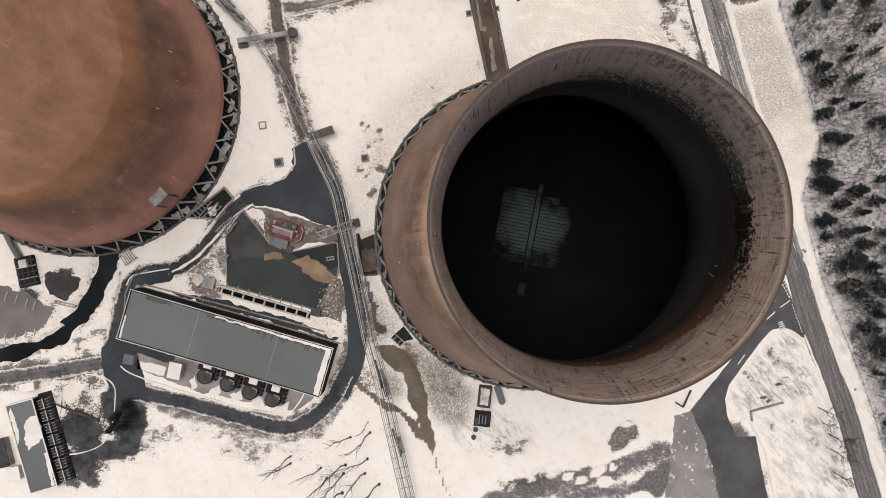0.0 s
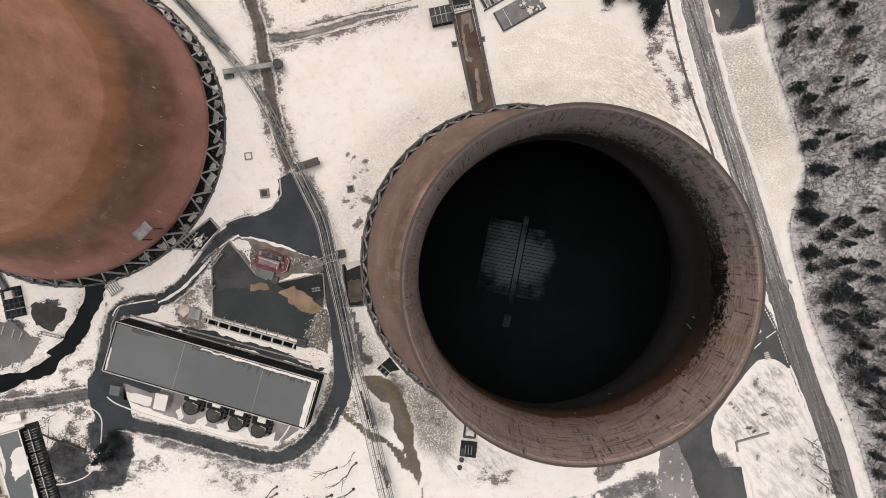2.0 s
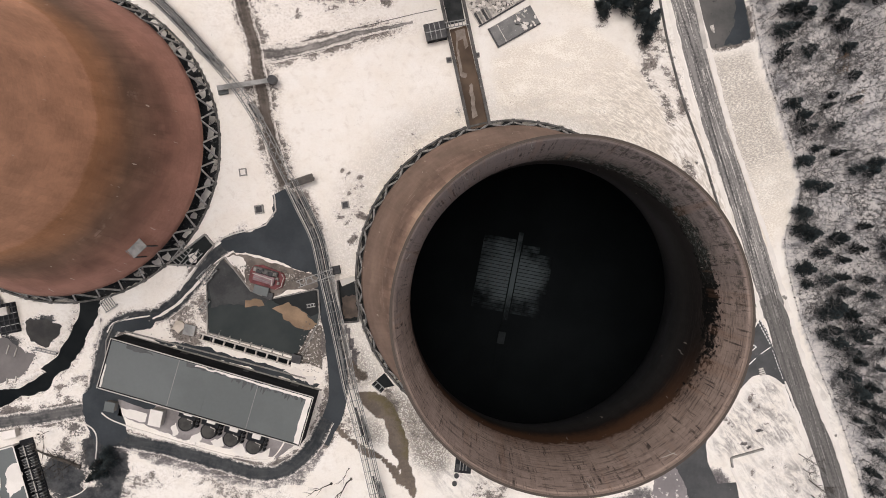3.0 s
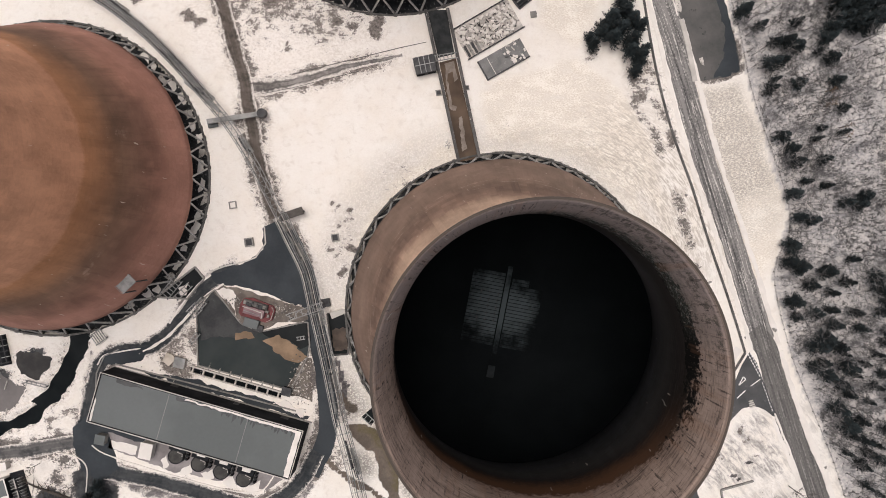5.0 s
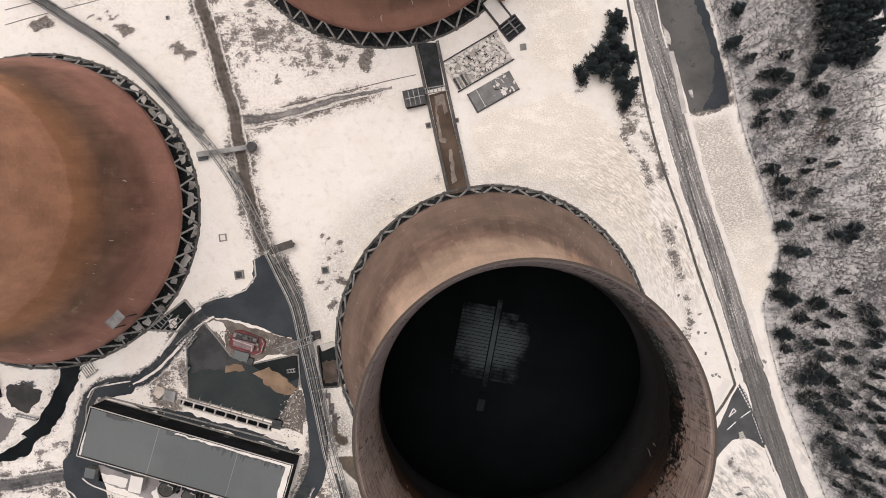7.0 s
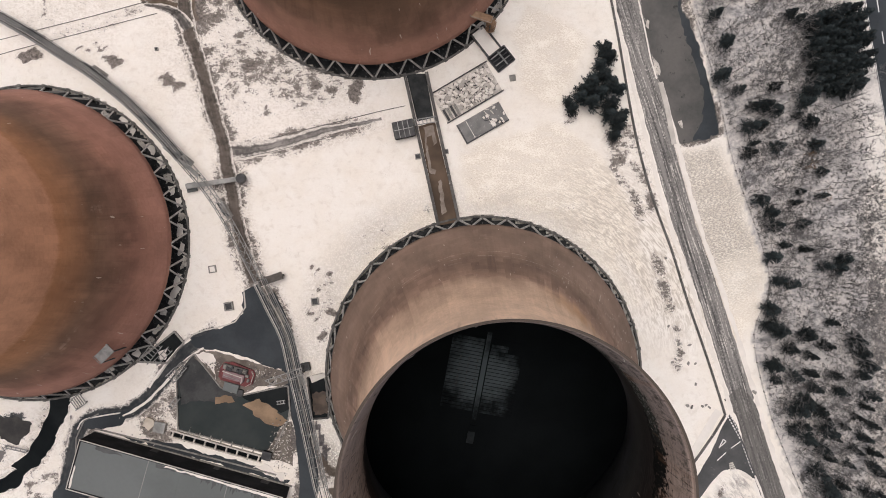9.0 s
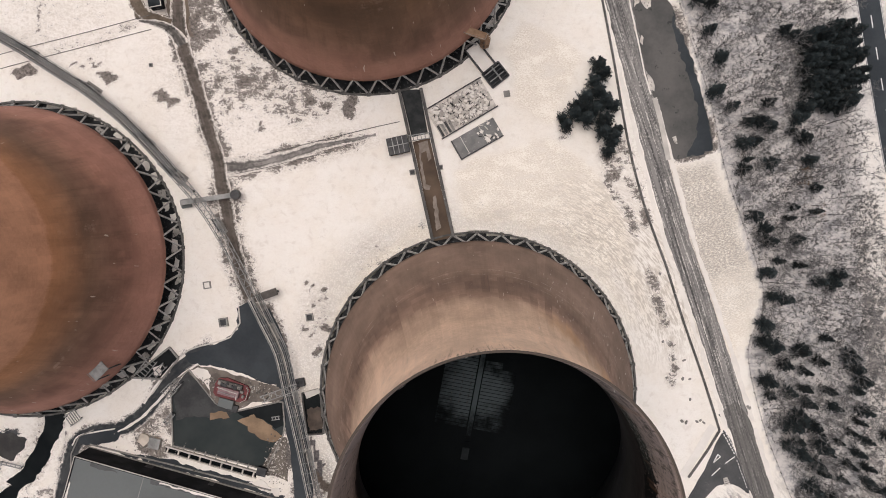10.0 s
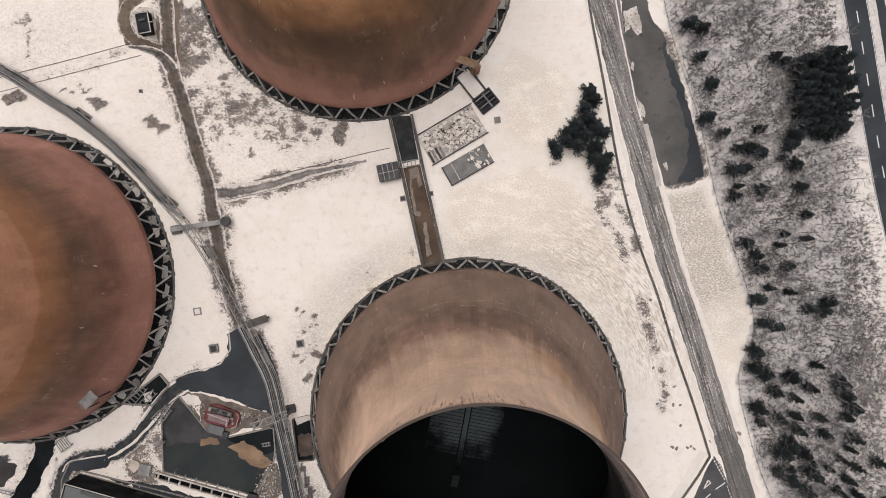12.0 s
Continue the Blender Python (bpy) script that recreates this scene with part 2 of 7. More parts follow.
    stubble = k.mix(k.step(k.math('ADD', k.math('MULTIPLY', grain, 0.6), k.math('MULTIPLY', clump, 0.4)), 0.42, 0.58), (0.64, 0.57, 0.475), (0.885, 0.84, 0.76))
    white = k.mix(k.math('MULTIPLY', g.outputs["Fac"], k.step(clump, 0.32, 0.56, 0.35, 0.9)), white, stubble)
    # wind-brushed grey streaks over thin snow
    blown = k.noise(k.scaled(k.scaled(p, (1, 1, 1), radians(50)), (0.38, 1.15, 1)), 0.52, 7, 0.74, 0.5)
    blown = k.math('ADD', k.math('MULTIPLY', blown, 0.62), k.math('ADD', k.math('MULTIPLY', clump, 0.20), k.math('MULTIPLY', fine, 0.18)))
    white = k.mix(k.math('MULTIPLY', k.step(blown, 0.44, 0.60), b.outputs["Fac"]), white, (0.30, 0.28, 0.265))
    # drilled rows across the strip beside the road
    rows_v = k.noise(k.scaled(k.scaled(p, (1, 1, 1), radians(-17)), (0.55, 1.5, 1)), 2.4, 4, 0.7, 0.4)
    white = k.mix(k.math('MULTIPLY', w.outputs["Fac"], k.step(k.math('ADD', k.math('MULTIPLY', rows_v, 0.7), k.math('MULTIPLY', fine, 0.3)), 0.44, 0.55, 0.15, 1.0)), white, (0.33, 0.305, 0.275))
    white = k.mix(k.math('MULTIPLY', u.outputs["Fac"], k.step(k.math('ADD', k.math('MULTIPLY', rings, 0.75), k.math('MULTIPLY', fine, 0.25)), 0.45, 0.57)), white, (0.50, 0.452, 0.39))
    c = k.mix(bare, white, under)
    litter = k.math('ADD', k.math('MULTIPLY', clump, 0.45), k.math('ADD', k.math('MULTIPLY', mid, 0.30), k.math('MULTIPLY', tuft, 0.25)))
    floor = k.mix(k.step(litter, 0.38, 0.50), (0.20, 0.198, 0.205), (0.40, 0.392, 0.392))
    floor = k.mix(k.step(k.math('ADD', k.math('MULTIPLY', litter, 0.6), k.math('MULTIPLY', fine, 0.4)), 0.45, 0.55), floor, (0.63, 0.60, 0.575))
    c = k.mix(f.outputs["Fac"], c, floor)
    edge = k.math('MULTIPLY', k.math('ADD', h, -0.5), 1.6)
    hard = k.mix(k.step(fine, 0.35, 0.65), (0.085, 0.08, 0.082), (0.21, 0.195, 0.195))
    c = k.mix(k.step(k.math('ADD', q.outputs["Fac"], edge), 0.38, 0.62), c, hard)
    silt = k.math('ADD', k.math('MULTIPLY', soft, 0.65), k.math('MULTIPLY', fine, 0.35))
    brown = k.mix(k.step(silt, 0.38, 0.62), (0.105, 0.090, 0.076), (0.185, 0.150, 0.122))
    brown = k.mix(k.math('MULTIPLY', o.outputs["Fac"], k.step(tuft, 0.36, 0.60, 0.3, 0.9)), brown, (0.120, 0.103, 0.052))
    c = k.mix(k.step(k.math('ADD', m.outputs["Fac"], k.math('MULTIPLY', edge, 0.7)), 0.38, 0.62), c, brown)
    relief = k.math('ADD', k.math('MULTIPLY', h, 0.35), k.math('MULTIPLY', k.math('MULTIPLY', lump_n, l.outputs["Fac"]), 0.9))
    k.bump(relief, 0.9, 0.8)
    return k.done(c)


def shell_mat(name, bands, streak, dark, streak_z=(0, 30), rough=0.9, wobble=10.0, lines=0.2, cross=0.0, cloud=0.0, cloud_z=(10, 45), drips=0.0, rag=3.0, moss=0.0, gloss=0.15, panels=0.0, stain=None, sag=0.0, marks=False, brush=0.2):
    """Concrete of a cooling tower: tones by height with uneven edges, casting lifts, clouds of grime, and stains that run down the wall."""
    k = Nodes(name, rough, gloss=gloss)
    p = k.local()
    x, y, z = k.split(p)
    turn = k.math('ARCTAN2', y, x)
    cs, sn = k.math('COSINE', turn), k.math('SINE', turn)
    cx, cy = k.math('MULTIPLY', cs, 30), k.math('MULTIPLY', sn, 30)
    ring = k.join(cx, cy, k.math('MULTIPLY', z, 0.05))
    ring2 = k.join(cx, cy, k.math('MULTIPLY', z, 0.6))
    runs, fine, soft = k.noise(ring, 0.55, 6, 0.7), k.noise(p, 1.1, 7, 0.7), k.noise(ring2, 0.09, 5, 0.6)
    thin = k.noise(ring, 1.6, 5, 0.7)
    zz = k.math('ADD', z, k.math('MULTIPLY', k.math('ADD', k.math('ADD', k.math('MULTIPLY', soft, 1.4), k.math('MULTIPLY', runs, 0.6)), -1.0), wobble))
    zz = k.math('ADD', zz, k.math('MULTIPLY', k.math('ADD', fine, -0.5), rag))
    # casting panels: each column of shuttering, and each lift in it, has a tone of its own
    column = k.math('FLOOR', k.math('MULTIPLY', turn, 17.0))
    one, two = k.add("ShaderNodeTexWhiteNoise"), k.add("ShaderNodeTexWhiteNoise")
    one.noise_dimensions, two.noise_dimensions = '1D', '2D'
    k.put(column, one.inputs["W"])
    k.put(k.join(column, k.math('FLOOR', k.math('DIVIDE', z, 3.0)), 0.0), two.inputs["Vector"])
    if panels:
        zz = k.math('ADD', zz, k.math('MULTIPLY', k.math('ADD', one.outputs["Value"], -0.5), panels))
    if sag:
        zz = k.math('ADD', zz, k.math('MULTIPLY', k.step(k.math('COSINE', k.math('ADD', turn, -0.42)), 0.55, 1.0), -sag))
    if moss:
        lean = k.math('ADD', k.math('MULTIPLY', cs, 4.5), k.math('ADD', k.step(sn, -0.55, -1.0, 0.0, -4.0), -2.4))
        zz = k.math('SUBTRACT', zz, lean)
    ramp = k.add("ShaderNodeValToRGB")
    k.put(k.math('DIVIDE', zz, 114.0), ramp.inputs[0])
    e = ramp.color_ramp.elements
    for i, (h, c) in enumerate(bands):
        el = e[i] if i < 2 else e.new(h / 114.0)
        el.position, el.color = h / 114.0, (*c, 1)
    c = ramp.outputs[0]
    if cloud:
        grime = k.math('ADD', k.math('MULTIPLY', k.noise(ring2, 0.06, 6, 0.6, 0.5), 0.8), k.math('MULTIPLY', fine, 0.2))
        where = k.math('MULTIPLY', k.step(z, cloud_z[0], cloud_z[0] + 8), k.step(z, cloud_z[1], cloud_z[1] - 16))
        c = k.mix(k.math('MULTIPLY', k.math('MULTIPLY', k.step(grime, 0.42, 0.58), where), cloud), c, dark)
        patch = k.add("ShaderNodeTexBrick")
        patch.offset = 0.5
        k.put(k.join(k.math('MULTIPLY', turn, 30), z, 0.0), patch.inputs["Vector"])
        for key, v in (("Scale", 1.0), ("Mortar Size", 0.12), ("Mortar Smooth", 0.3), ("Brick Width", 2.2), ("Row Height", 1.5), ("Bias", 0.0)):
            patch.inputs[key].default_value = v
        patch.inputs["Color1"].default_value, patch.inputs["Color2"].default_value, patch.inputs["Mortar"].default_value = (1, 1, 1, 1), (0.2, 0.2, 0.2, 1), (0, 0, 0, 1)
        worn = k.step(k.noise(ring2, 0.12, 5, 0.65), 0.60, 0.68)
        c = k.mix(k.math('MULTIPLY', k.math('MULTIPLY', k.split(patch.outputs["Color"])[0], worn), k.math('MULTIPLY', where, 0.32)), c, (0.50, 0.36, 0.29))
    mask = k.math('MULTIPLY', k.step(runs, 0.50, 0.66), k.math('MULTIPLY', k.step(z, streak_z[0], streak_z[0] + 6), k.step(z, streak_z[1], streak_z[1] - 10)))
    c = k.mix(k.math('MULTIPLY', mask, streak), c, dark)
    if stain:
        side = k.step(k.math('COSINE', k.math('ADD', turn, -radians(stain[0]))), stain[1], 1.0)
        rusty = k.math('MULTIPLY', k.math('MULTIPLY', side, k.step(k.math('ABSOLUTE', k.math('ADD', zz, -stain[2])), stain[3], 0.0)), k.step(k.math('ADD', k.math('MULTIPLY', soft, 0.6), k.math('MULTIPLY', runs, 0.4)), 0.38, 0.58))
        c = k.mix(k.math('MULTIPLY', rusty, 0.75), c, (0.40, 0.22, 0.10))
    if drips:
        c = k.mix(k.math('MULTIPLY', k.math('MULTIPLY', k.step(thin, 0.52, 0.66), k.math('MULTIPLY', k.step(z, 78, 108), k.step(z, 112, 110))), drips), c, (0.20, 0.14, 0.10))
        c = k.mix(k.math('MULTIPLY', k.math('MULTIPLY', k.step(thin, 0.46, 0.36), k.math('MULTIPLY', k.step(z, 60, 100), k.step(z, 112, 110))), drips * 0.6), c, (0.78, 0.62, 0.48))
    lift = k.step(k.math('PINGPONG', z, 0.75), 0.0, 0.12, 0.75, 1.0)
    c = k.mix(lines, c, k.join(lift, lift, lift), 'MULTIPLY')
    tone = k.step(k.math('ADD', k.math('MULTIPLY', fine, 0.25), k.math('ADD', k.math('MULTIPLY', thin, brush), k.math('MULTIPLY', soft, 0.75 - brush))), 0.34, 0.66, 0.74, 1.12)
    by_column = k.step(k.math('ABSOLUTE', k.math('ADD', z, -43)), 12, 3, 0.05, 0.20) if panels else 0.07
    by_panel = k.step(k.math('ABSOLUTE', k.math('ADD', z, -42)), 16, 4, 0.05, 0.24) if panels else 0.10
    shift = k.math('ADD', k.math('MULTIPLY', k.math('ADD', one.outputs["Value"], -0.5), by_column), k.math('MULTIPLY', k.math('ADD', two.outputs["Value"], -0.5), by_panel))
    tone = k.math('MULTIPLY', tone, k.math('ADD', shift, 1.0))
    c = k.mix(1.0, c, k.join(tone, tone, tone), 'MULTIPLY')
    if cross:
        lines_across = k.noise(k.join(k.math('MULTIPLY', cs, 6), k.math('MULTIPLY', sn, 6), k.math('MULTIPLY', z, 1.6)), 1.0, 6, 0.75)
        c = k.mix(k.math('MULTIPLY', k.step(lines_across, 0.5, 0.62), cross), c, dark)
    if moss:
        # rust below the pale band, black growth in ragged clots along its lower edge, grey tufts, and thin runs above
        # north side greyer; below the pale band its lift is sky light in colour
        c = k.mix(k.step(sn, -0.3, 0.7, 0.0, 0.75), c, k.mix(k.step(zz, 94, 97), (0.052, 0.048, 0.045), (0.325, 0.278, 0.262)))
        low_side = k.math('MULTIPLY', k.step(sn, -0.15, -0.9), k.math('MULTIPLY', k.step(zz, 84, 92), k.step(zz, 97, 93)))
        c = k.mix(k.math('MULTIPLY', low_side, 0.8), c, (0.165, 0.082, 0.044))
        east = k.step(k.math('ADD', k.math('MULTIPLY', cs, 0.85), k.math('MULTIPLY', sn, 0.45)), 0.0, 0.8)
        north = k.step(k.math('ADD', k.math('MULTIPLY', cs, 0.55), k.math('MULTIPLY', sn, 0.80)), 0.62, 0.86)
        # deep north wall painted paler in place of light that reaches it
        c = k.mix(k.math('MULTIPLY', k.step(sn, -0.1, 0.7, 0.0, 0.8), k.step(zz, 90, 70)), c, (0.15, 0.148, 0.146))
        clot = k.math('ADD', k.math('MULTIPLY', k.noise(k.scaled(p, (1, 1, 0.62)), 1.05, 7, 0.78), 0.72), k.math('MULTIPLY', soft, 0.28))
        reach = k.math('MULTIPLY', k.math('MULTIPLY', k.step(zz, moss - 5, moss + 0.5), k.step(zz, moss + 11, moss + 2.0)), east)
        c = k.mix(k.step(k.math('ADD', clot, k.math('MULTIPLY', reach, 0.24)), 0.655, 0.695), c, (0.012, 0.0115, 0.011))
        tufts = k.math('MULTIPLY', k.math('MULTIPLY', k.step(zz, moss - 2.0, moss + 0.5), k.step(zz, moss + 11, moss + 3.5)), north)
        c = k.mix(k.math('MULTIPLY', tufts, k.step(clot, 0.40, 0.52, 0.2, 0.85)), c, (0.060, 0.064, 0.055))
        c = k.mix(k.math('MULTIPLY', k.step(k.noise(p, 1.5, 5, 0.75), 0.52, 0.60), k.math('MULTIPLY', tufts, 0.45)), c, (0.46, 0.47, 0.43))
        crown = k.math('MULTIPLY', k.math('MULTIPLY', k.step(z, 103.5, 109), k.step(z, 113.2, 111.5)), k.step(k.math('ADD', k.math('MULTIPLY', cs, 0.74), k.math('MULTIPLY', sn, 0.66)), 0.55, 0.9))
        algae = k.noise(k.join(cx, cy, k.math('MULTIPLY', z, 0.55)), 0.8, 7, 0.78)
        c = k.mix(k.math('MULTIPLY', k.math('MULTIPLY', k.step(algae, 0.48, 0.56), crown), 0.65), c, (0.055, 0.058, 0.045))
        up = k.math('MULTIPLY', k.step(thin, 0.54, 0.62), k.step(k.noise(p, 0.35, 5, 0.75), 0.42, 0.58))
        c = k.mix(k.math('MULTIPLY', k.math('MULTIPLY', up, 0.8), k.step(zz, moss - 2, moss + 3)), c, (0.035, 0.03, 0.027))
        joint = k.math('MULTIPLY', k.step(k.math('PINGPONG', k.math('MULTIPLY', turn, 17.0), 0.5), 0.07, 0.0), k.step(k.noise(p, 0.5, 4, 0.7), 0.46, 0.6))
        c = k.mix(k.math('MULTIPLY', k.math('MULTIPLY', joint, 0.45), k.step(zz, moss, moss + 1)), c, (0.06, 0.05, 0.044))
        rust_run = k.math('MULTIPLY', k.step(k.noise(ring, 0.35, 4, 0.6), 0.54, 0.66), k.step(zz, moss, moss + 2))
        c = k.mix(k.math('MULTIPLY', rust_run, 0.2), c, (0.40, 0.22, 0.13))
    if marks:
        # pale drips on the east face, scuffed lift edges above the stained zone, and soot below the rim
        drop = k.noise(k.join(k.math('MULTIPLY', cx, 2.6), k.math('MULTIPLY', cy, 2.6), k.math('MULTIPLY', z, 0.30)), 1.0, 2, 0.5)
        east = k.math('MULTIPLY', k.step(k.math('COSINE', k.math('ADD', turn, -0.60)), 0.80, 0.97), k.math('MULTIPLY', k.step(z, 14, 20), k.step(z, 56, 48)))
        c = k.mix(k.math('MULTIPLY', k.math('MULTIPLY', k.step(drop, 0.675, 0.70), east), 0.7), c, (0.68, 0.60, 0.52))
        scuff = k.math('MULTIPLY', k.step(k.math('PINGPONG', k.math('ADD', z, k.math('MULTIPLY', soft, 2.0)), 1.6), 0.22, 0.0), k.math('MULTIPLY', k.step(z, 27, 31), k.step(z, 40, 35)))
        scuff = k.math('MULTIPLY', scuff, k.step(k.noise(ring2, 0.35, 5, 0.7), 0.48, 0.60))
        c = k.mix(k.math('MULTIPLY', scuff, 0.55), c, (0.55, 0.46, 0.38))
        soot = k.math('MULTIPLY', k.step(k.math('COSINE', k.math('ADD', turn, -1.65)), 0.72, 0.97), k.step(z, 92, 108))
        c = k.mix(k.math('MULTIPLY', k.math('MULTIPLY', k.step(k.math('ADD', k.math('MULTIPLY', thin, 0.6), k.math('MULTIPLY', fine, 0.4)), 0.50, 0.60), soot), 0.8), c, (0.16, 0.12, 0.09))
    chip = k.step(k.noise(k.join(k.math('MULTIPLY', cx, 1.5), k.math('MULTIPLY', cy, 1.5), k.math('MULTIPLY', z, 0.20)), 0.9, 2, 0.5), 0.735, 0.755)
    chip = k.math('MULTIPLY', chip, k.step(z, 112, 109))
    c = k.mix(k.math('MULTIPLY', chip, 0.6), c, (0.66, 0.56, 0.47))
    # dark rim, deepened in colour to offset sky light on its top face
    c = k.mix(k.math('MULTIPLY', k.step(z, 112.9, 113.6), 0.7), c, (0.13, 0.10, 0.083))
    if not moss:
        c = k.mix(k.math('MULTIPLY', k.step(z, 110.6, 112.2), 0.85), c, (0.17, 0.12, 0.092))
        c = k.mix(k.math('MULTIPLY', k.step(z, 113.5, 113.9), 0.9), c, (0.072, 0.060, 0.052))
    k.bump(k.math('ADD', fine, k.math('MULTIPLY', lift, 0.3)), 0.3, 0.1)
    return k.done(c)


tan_outer = shell_mat("tan tower concrete", [(0, (0.255, 0.178, 0.140)), (22, (0.33, 0.232, 0.180)), (31, (0.31, 0.213, 0.163)), (36, (0.262, 0.175, 0.134)), (44, (0.275, 0.182, 0.137)), (48.5, (0.36, 0.242, 0.180)), (52, (0.50, 0.352, 0.258)), (66, (0.67, 0.480, 0.352)), (88, (0.82, 0.606, 0.452)), (108, (0.80, 0.587, 0.443)), (111.5, (0.46, 0.32, 0.235)), (112.8, (0.19, 0.135, 0.105))],
                      0.25, (0.12, 0.085, 0.066), (24, 58), cloud=0.34, cloud_z=(4, 58), drips=0.5, wobble=7.0, rag=2.0, panels=3.2, stain=(30, 0.72, 54, 9), sag=8.0, marks=True)
red_outer = shell_mat("red brown tower concrete", [(0, (0.35, 0.187, 0.145)), (14, (0.41, 0.214, 0.163)), (23, (0.40, 0.205, 0.152)), (30, (0.30, 0.168, 0.120)), (36, (0.245, 0.145, 0.098)), (42, (0.35, 0.182, 0.104)), (49.3, (0.405, 0.200, 0.105)), (50.6, (0.505, 0.265, 0.163)), (112, (0.62, 0.355, 0.24))],
                      0.28, (0.11, 0.07, 0.052), (20, 48), wobble=3.0, cloud=0.5, cloud_z=(16, 52), rag=0.8, brush=0.05)
north_outer = shell_mat("dark orange tower concrete", [(0, (0.31, 0.165, 0.125)), (16, (0.36, 0.195, 0.145)), (26, (0.25, 0.145, 0.10)), (42, (0.18, 0.105, 0.062)), (52, (0.33, 0.175, 0.09)), (62, (0.52, 0.28, 0.145)), (112, (0.62, 0.36, 0.22))],
                        0.3, (0.09, 0.06, 0.042), (20, 52), wobble=6, cloud=0.55, cloud_z=(12, 60), rag=1.5, brush=0.05)
# The lowest inner bands are lifted in colour for light the shaft lacks.
inner_wall = shell_mat("stained inner tower wall with painted light", [(0, (0.080, 0.090, 0.098)), (66, (0.085, 0.088, 0.091)), (80, (0.066, 0.063, 0.061)), (87, (0.032, 0.029, 0.027)), (92.5, (0.030, 0.025, 0.022)), (94.6, (0.052, 0.040, 0.033)), (95.6, (0.38, 0.27, 0.212)), (104, (0.53, 0.40, 0.325)), (112, (0.47, 0.352, 0.29))],
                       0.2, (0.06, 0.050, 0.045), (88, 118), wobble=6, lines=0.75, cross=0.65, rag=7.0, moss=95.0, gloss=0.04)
# Near black: shade deep in the shaft is put into the deck colour.
deck_black = surf("near-black deck with shade in colour", (0.0054, 0.0067, 0.0075), (0.0080, 0.0098, 0.0110), 0.1, 1.0, 1.0, bump=0, gloss=0.0)


# ---- mesh helpers ----
def mesh_of(bm, name, *mats, smooth=False):
    me = bpy.data.meshes.new(name)
    bm.to_mesh(me)
    bm.free()
    for m in mats:
        me.materials.append(m)
    if smooth:
        me.polygons.foreach_set("use_smooth", [True] * len(me.polygons))
    return me


def thing(name, x, y, z=0.0, turn=0.0, label="", category="", group="", kind=""):
    ob = new(name)
    ob.matrix_basis = pose(x, y, z, 0, 0, turn)
    return tagged(ob, label, category, group, kind)


def part(name, data, mat, parent, label="", m=None):
    """A mesh object under a thing or a part; data is a bmesh or a mesh."""
    if isinstance(data, bmesh.types.BMesh):
        data = mesh_of(data, name, mat)
    ob = new(name, data)
    ob.parent = parent
    if m is not None:
        ob.matrix_basis = m
    return tagged(ob, label)


def solid(name, bm, mat, label="", category="", group="", kind="", m=None):
    ob = new(name, mesh_of(bm, name, mat))
    if m is not None:
        ob.matrix_basis = m
    return tagged(ob, label, category, group, kind)


def box(bm, x0, y0, z0, x1, y1, z1, bevel=0.0):
    v = [bm.verts.new(c) for c in ((x0, y0, z0), (x1, y0, z0), (x1, y1, z0), (x0, y1, z0), (x0, y0, z1), (x1, y0, z1), (x1, y1, z1), (x0, y1, z1))]
    fs = [bm.faces.new([v[i] for i in q]) for q in ((3, 2, 1, 0), (4, 5, 6, 7), (0, 1, 5, 4), (1, 2, 6, 5), (2, 3, 7, 6), (3, 0, 4, 7))]
    if bevel:
        bmesh.ops.bevel(bm, geom=list({e for f in fs for e in f.edges}), offset=bevel, segments=1, affect='EDGES')
    return bm


def boxes(*rows, bevel=0.0):
    bm = bmesh.new()
    for r in rows:
        box(bm, *r, bevel=bevel)
    return bm


def bar(bm, a, b, w, h=None, up=(0, 0, 1)):
    """A straight beam of rectangular section from a to b."""
    a, b, h = Vector(a), Vector(b), h or w
    d = (b - a).normalized()
    s = d.cross(Vector(up))
    s = s.normalized() if s.length > 1e-4 else Vector((1, 0, 0))
    u = s.cross(d)
    ring = [s * i * w / 2 + u * j * h / 2 for i, j in ((-1, -1), (1, -1), (1, 1), (-1, 1))]
    v = [bm.verts.new(a + r) for r in ring] + [bm.verts.new(b + r) for r in ring]
    for q in ((3, 2, 1, 0), (4, 5, 6, 7), (0, 1, 5, 4), (1, 2, 6, 5), (2, 3, 7, 6), (3, 0, 4, 7)):
        bm.faces.new([v[i] for i in q])
    return bm


def tube(bm, pts, radii, sides=6, caps=True):
    """A round bar along points, with a radius for each."""
    rings = []
    for i, p in enumerate(pts):
        d = (Vector(pts[min(i + 1, len(pts) - 1)]) - Vector(pts[max(i - 1, 0)])).normalized()
        s = d.orthogonal().normalized() if abs(d.z) > 0.9 else d.cross(Vector((0, 0, 1))).normalized()
        u = d.cross(s)
        r = radii[i] if isinstance(radii, (list, tuple)) else radii
        rings.append([bm.verts.new(Vector(p) + (s * math.cos(2 * math.pi * k / sides) + u * math.sin(2 * math.pi * k / sides)) * r) for k in range(sides)])
    for a, b in zip(rings, rings[1:]):
        for k in range(sides):
            bm.faces.new((a[k], a[(k + 1) % sides], b[(k + 1) % sides], b[k]))
    if caps:
        bm.faces.new(rings[0][::-1])
        bm.faces.new(rings[-1])
    return bm


def drum(bm, x, y, z0, z1, r0, r1=None, sides=20):
    return tube(bm, [(x, y, z0), (x, y, z1)], [r0, r0 if r1 is None else r1], sides)


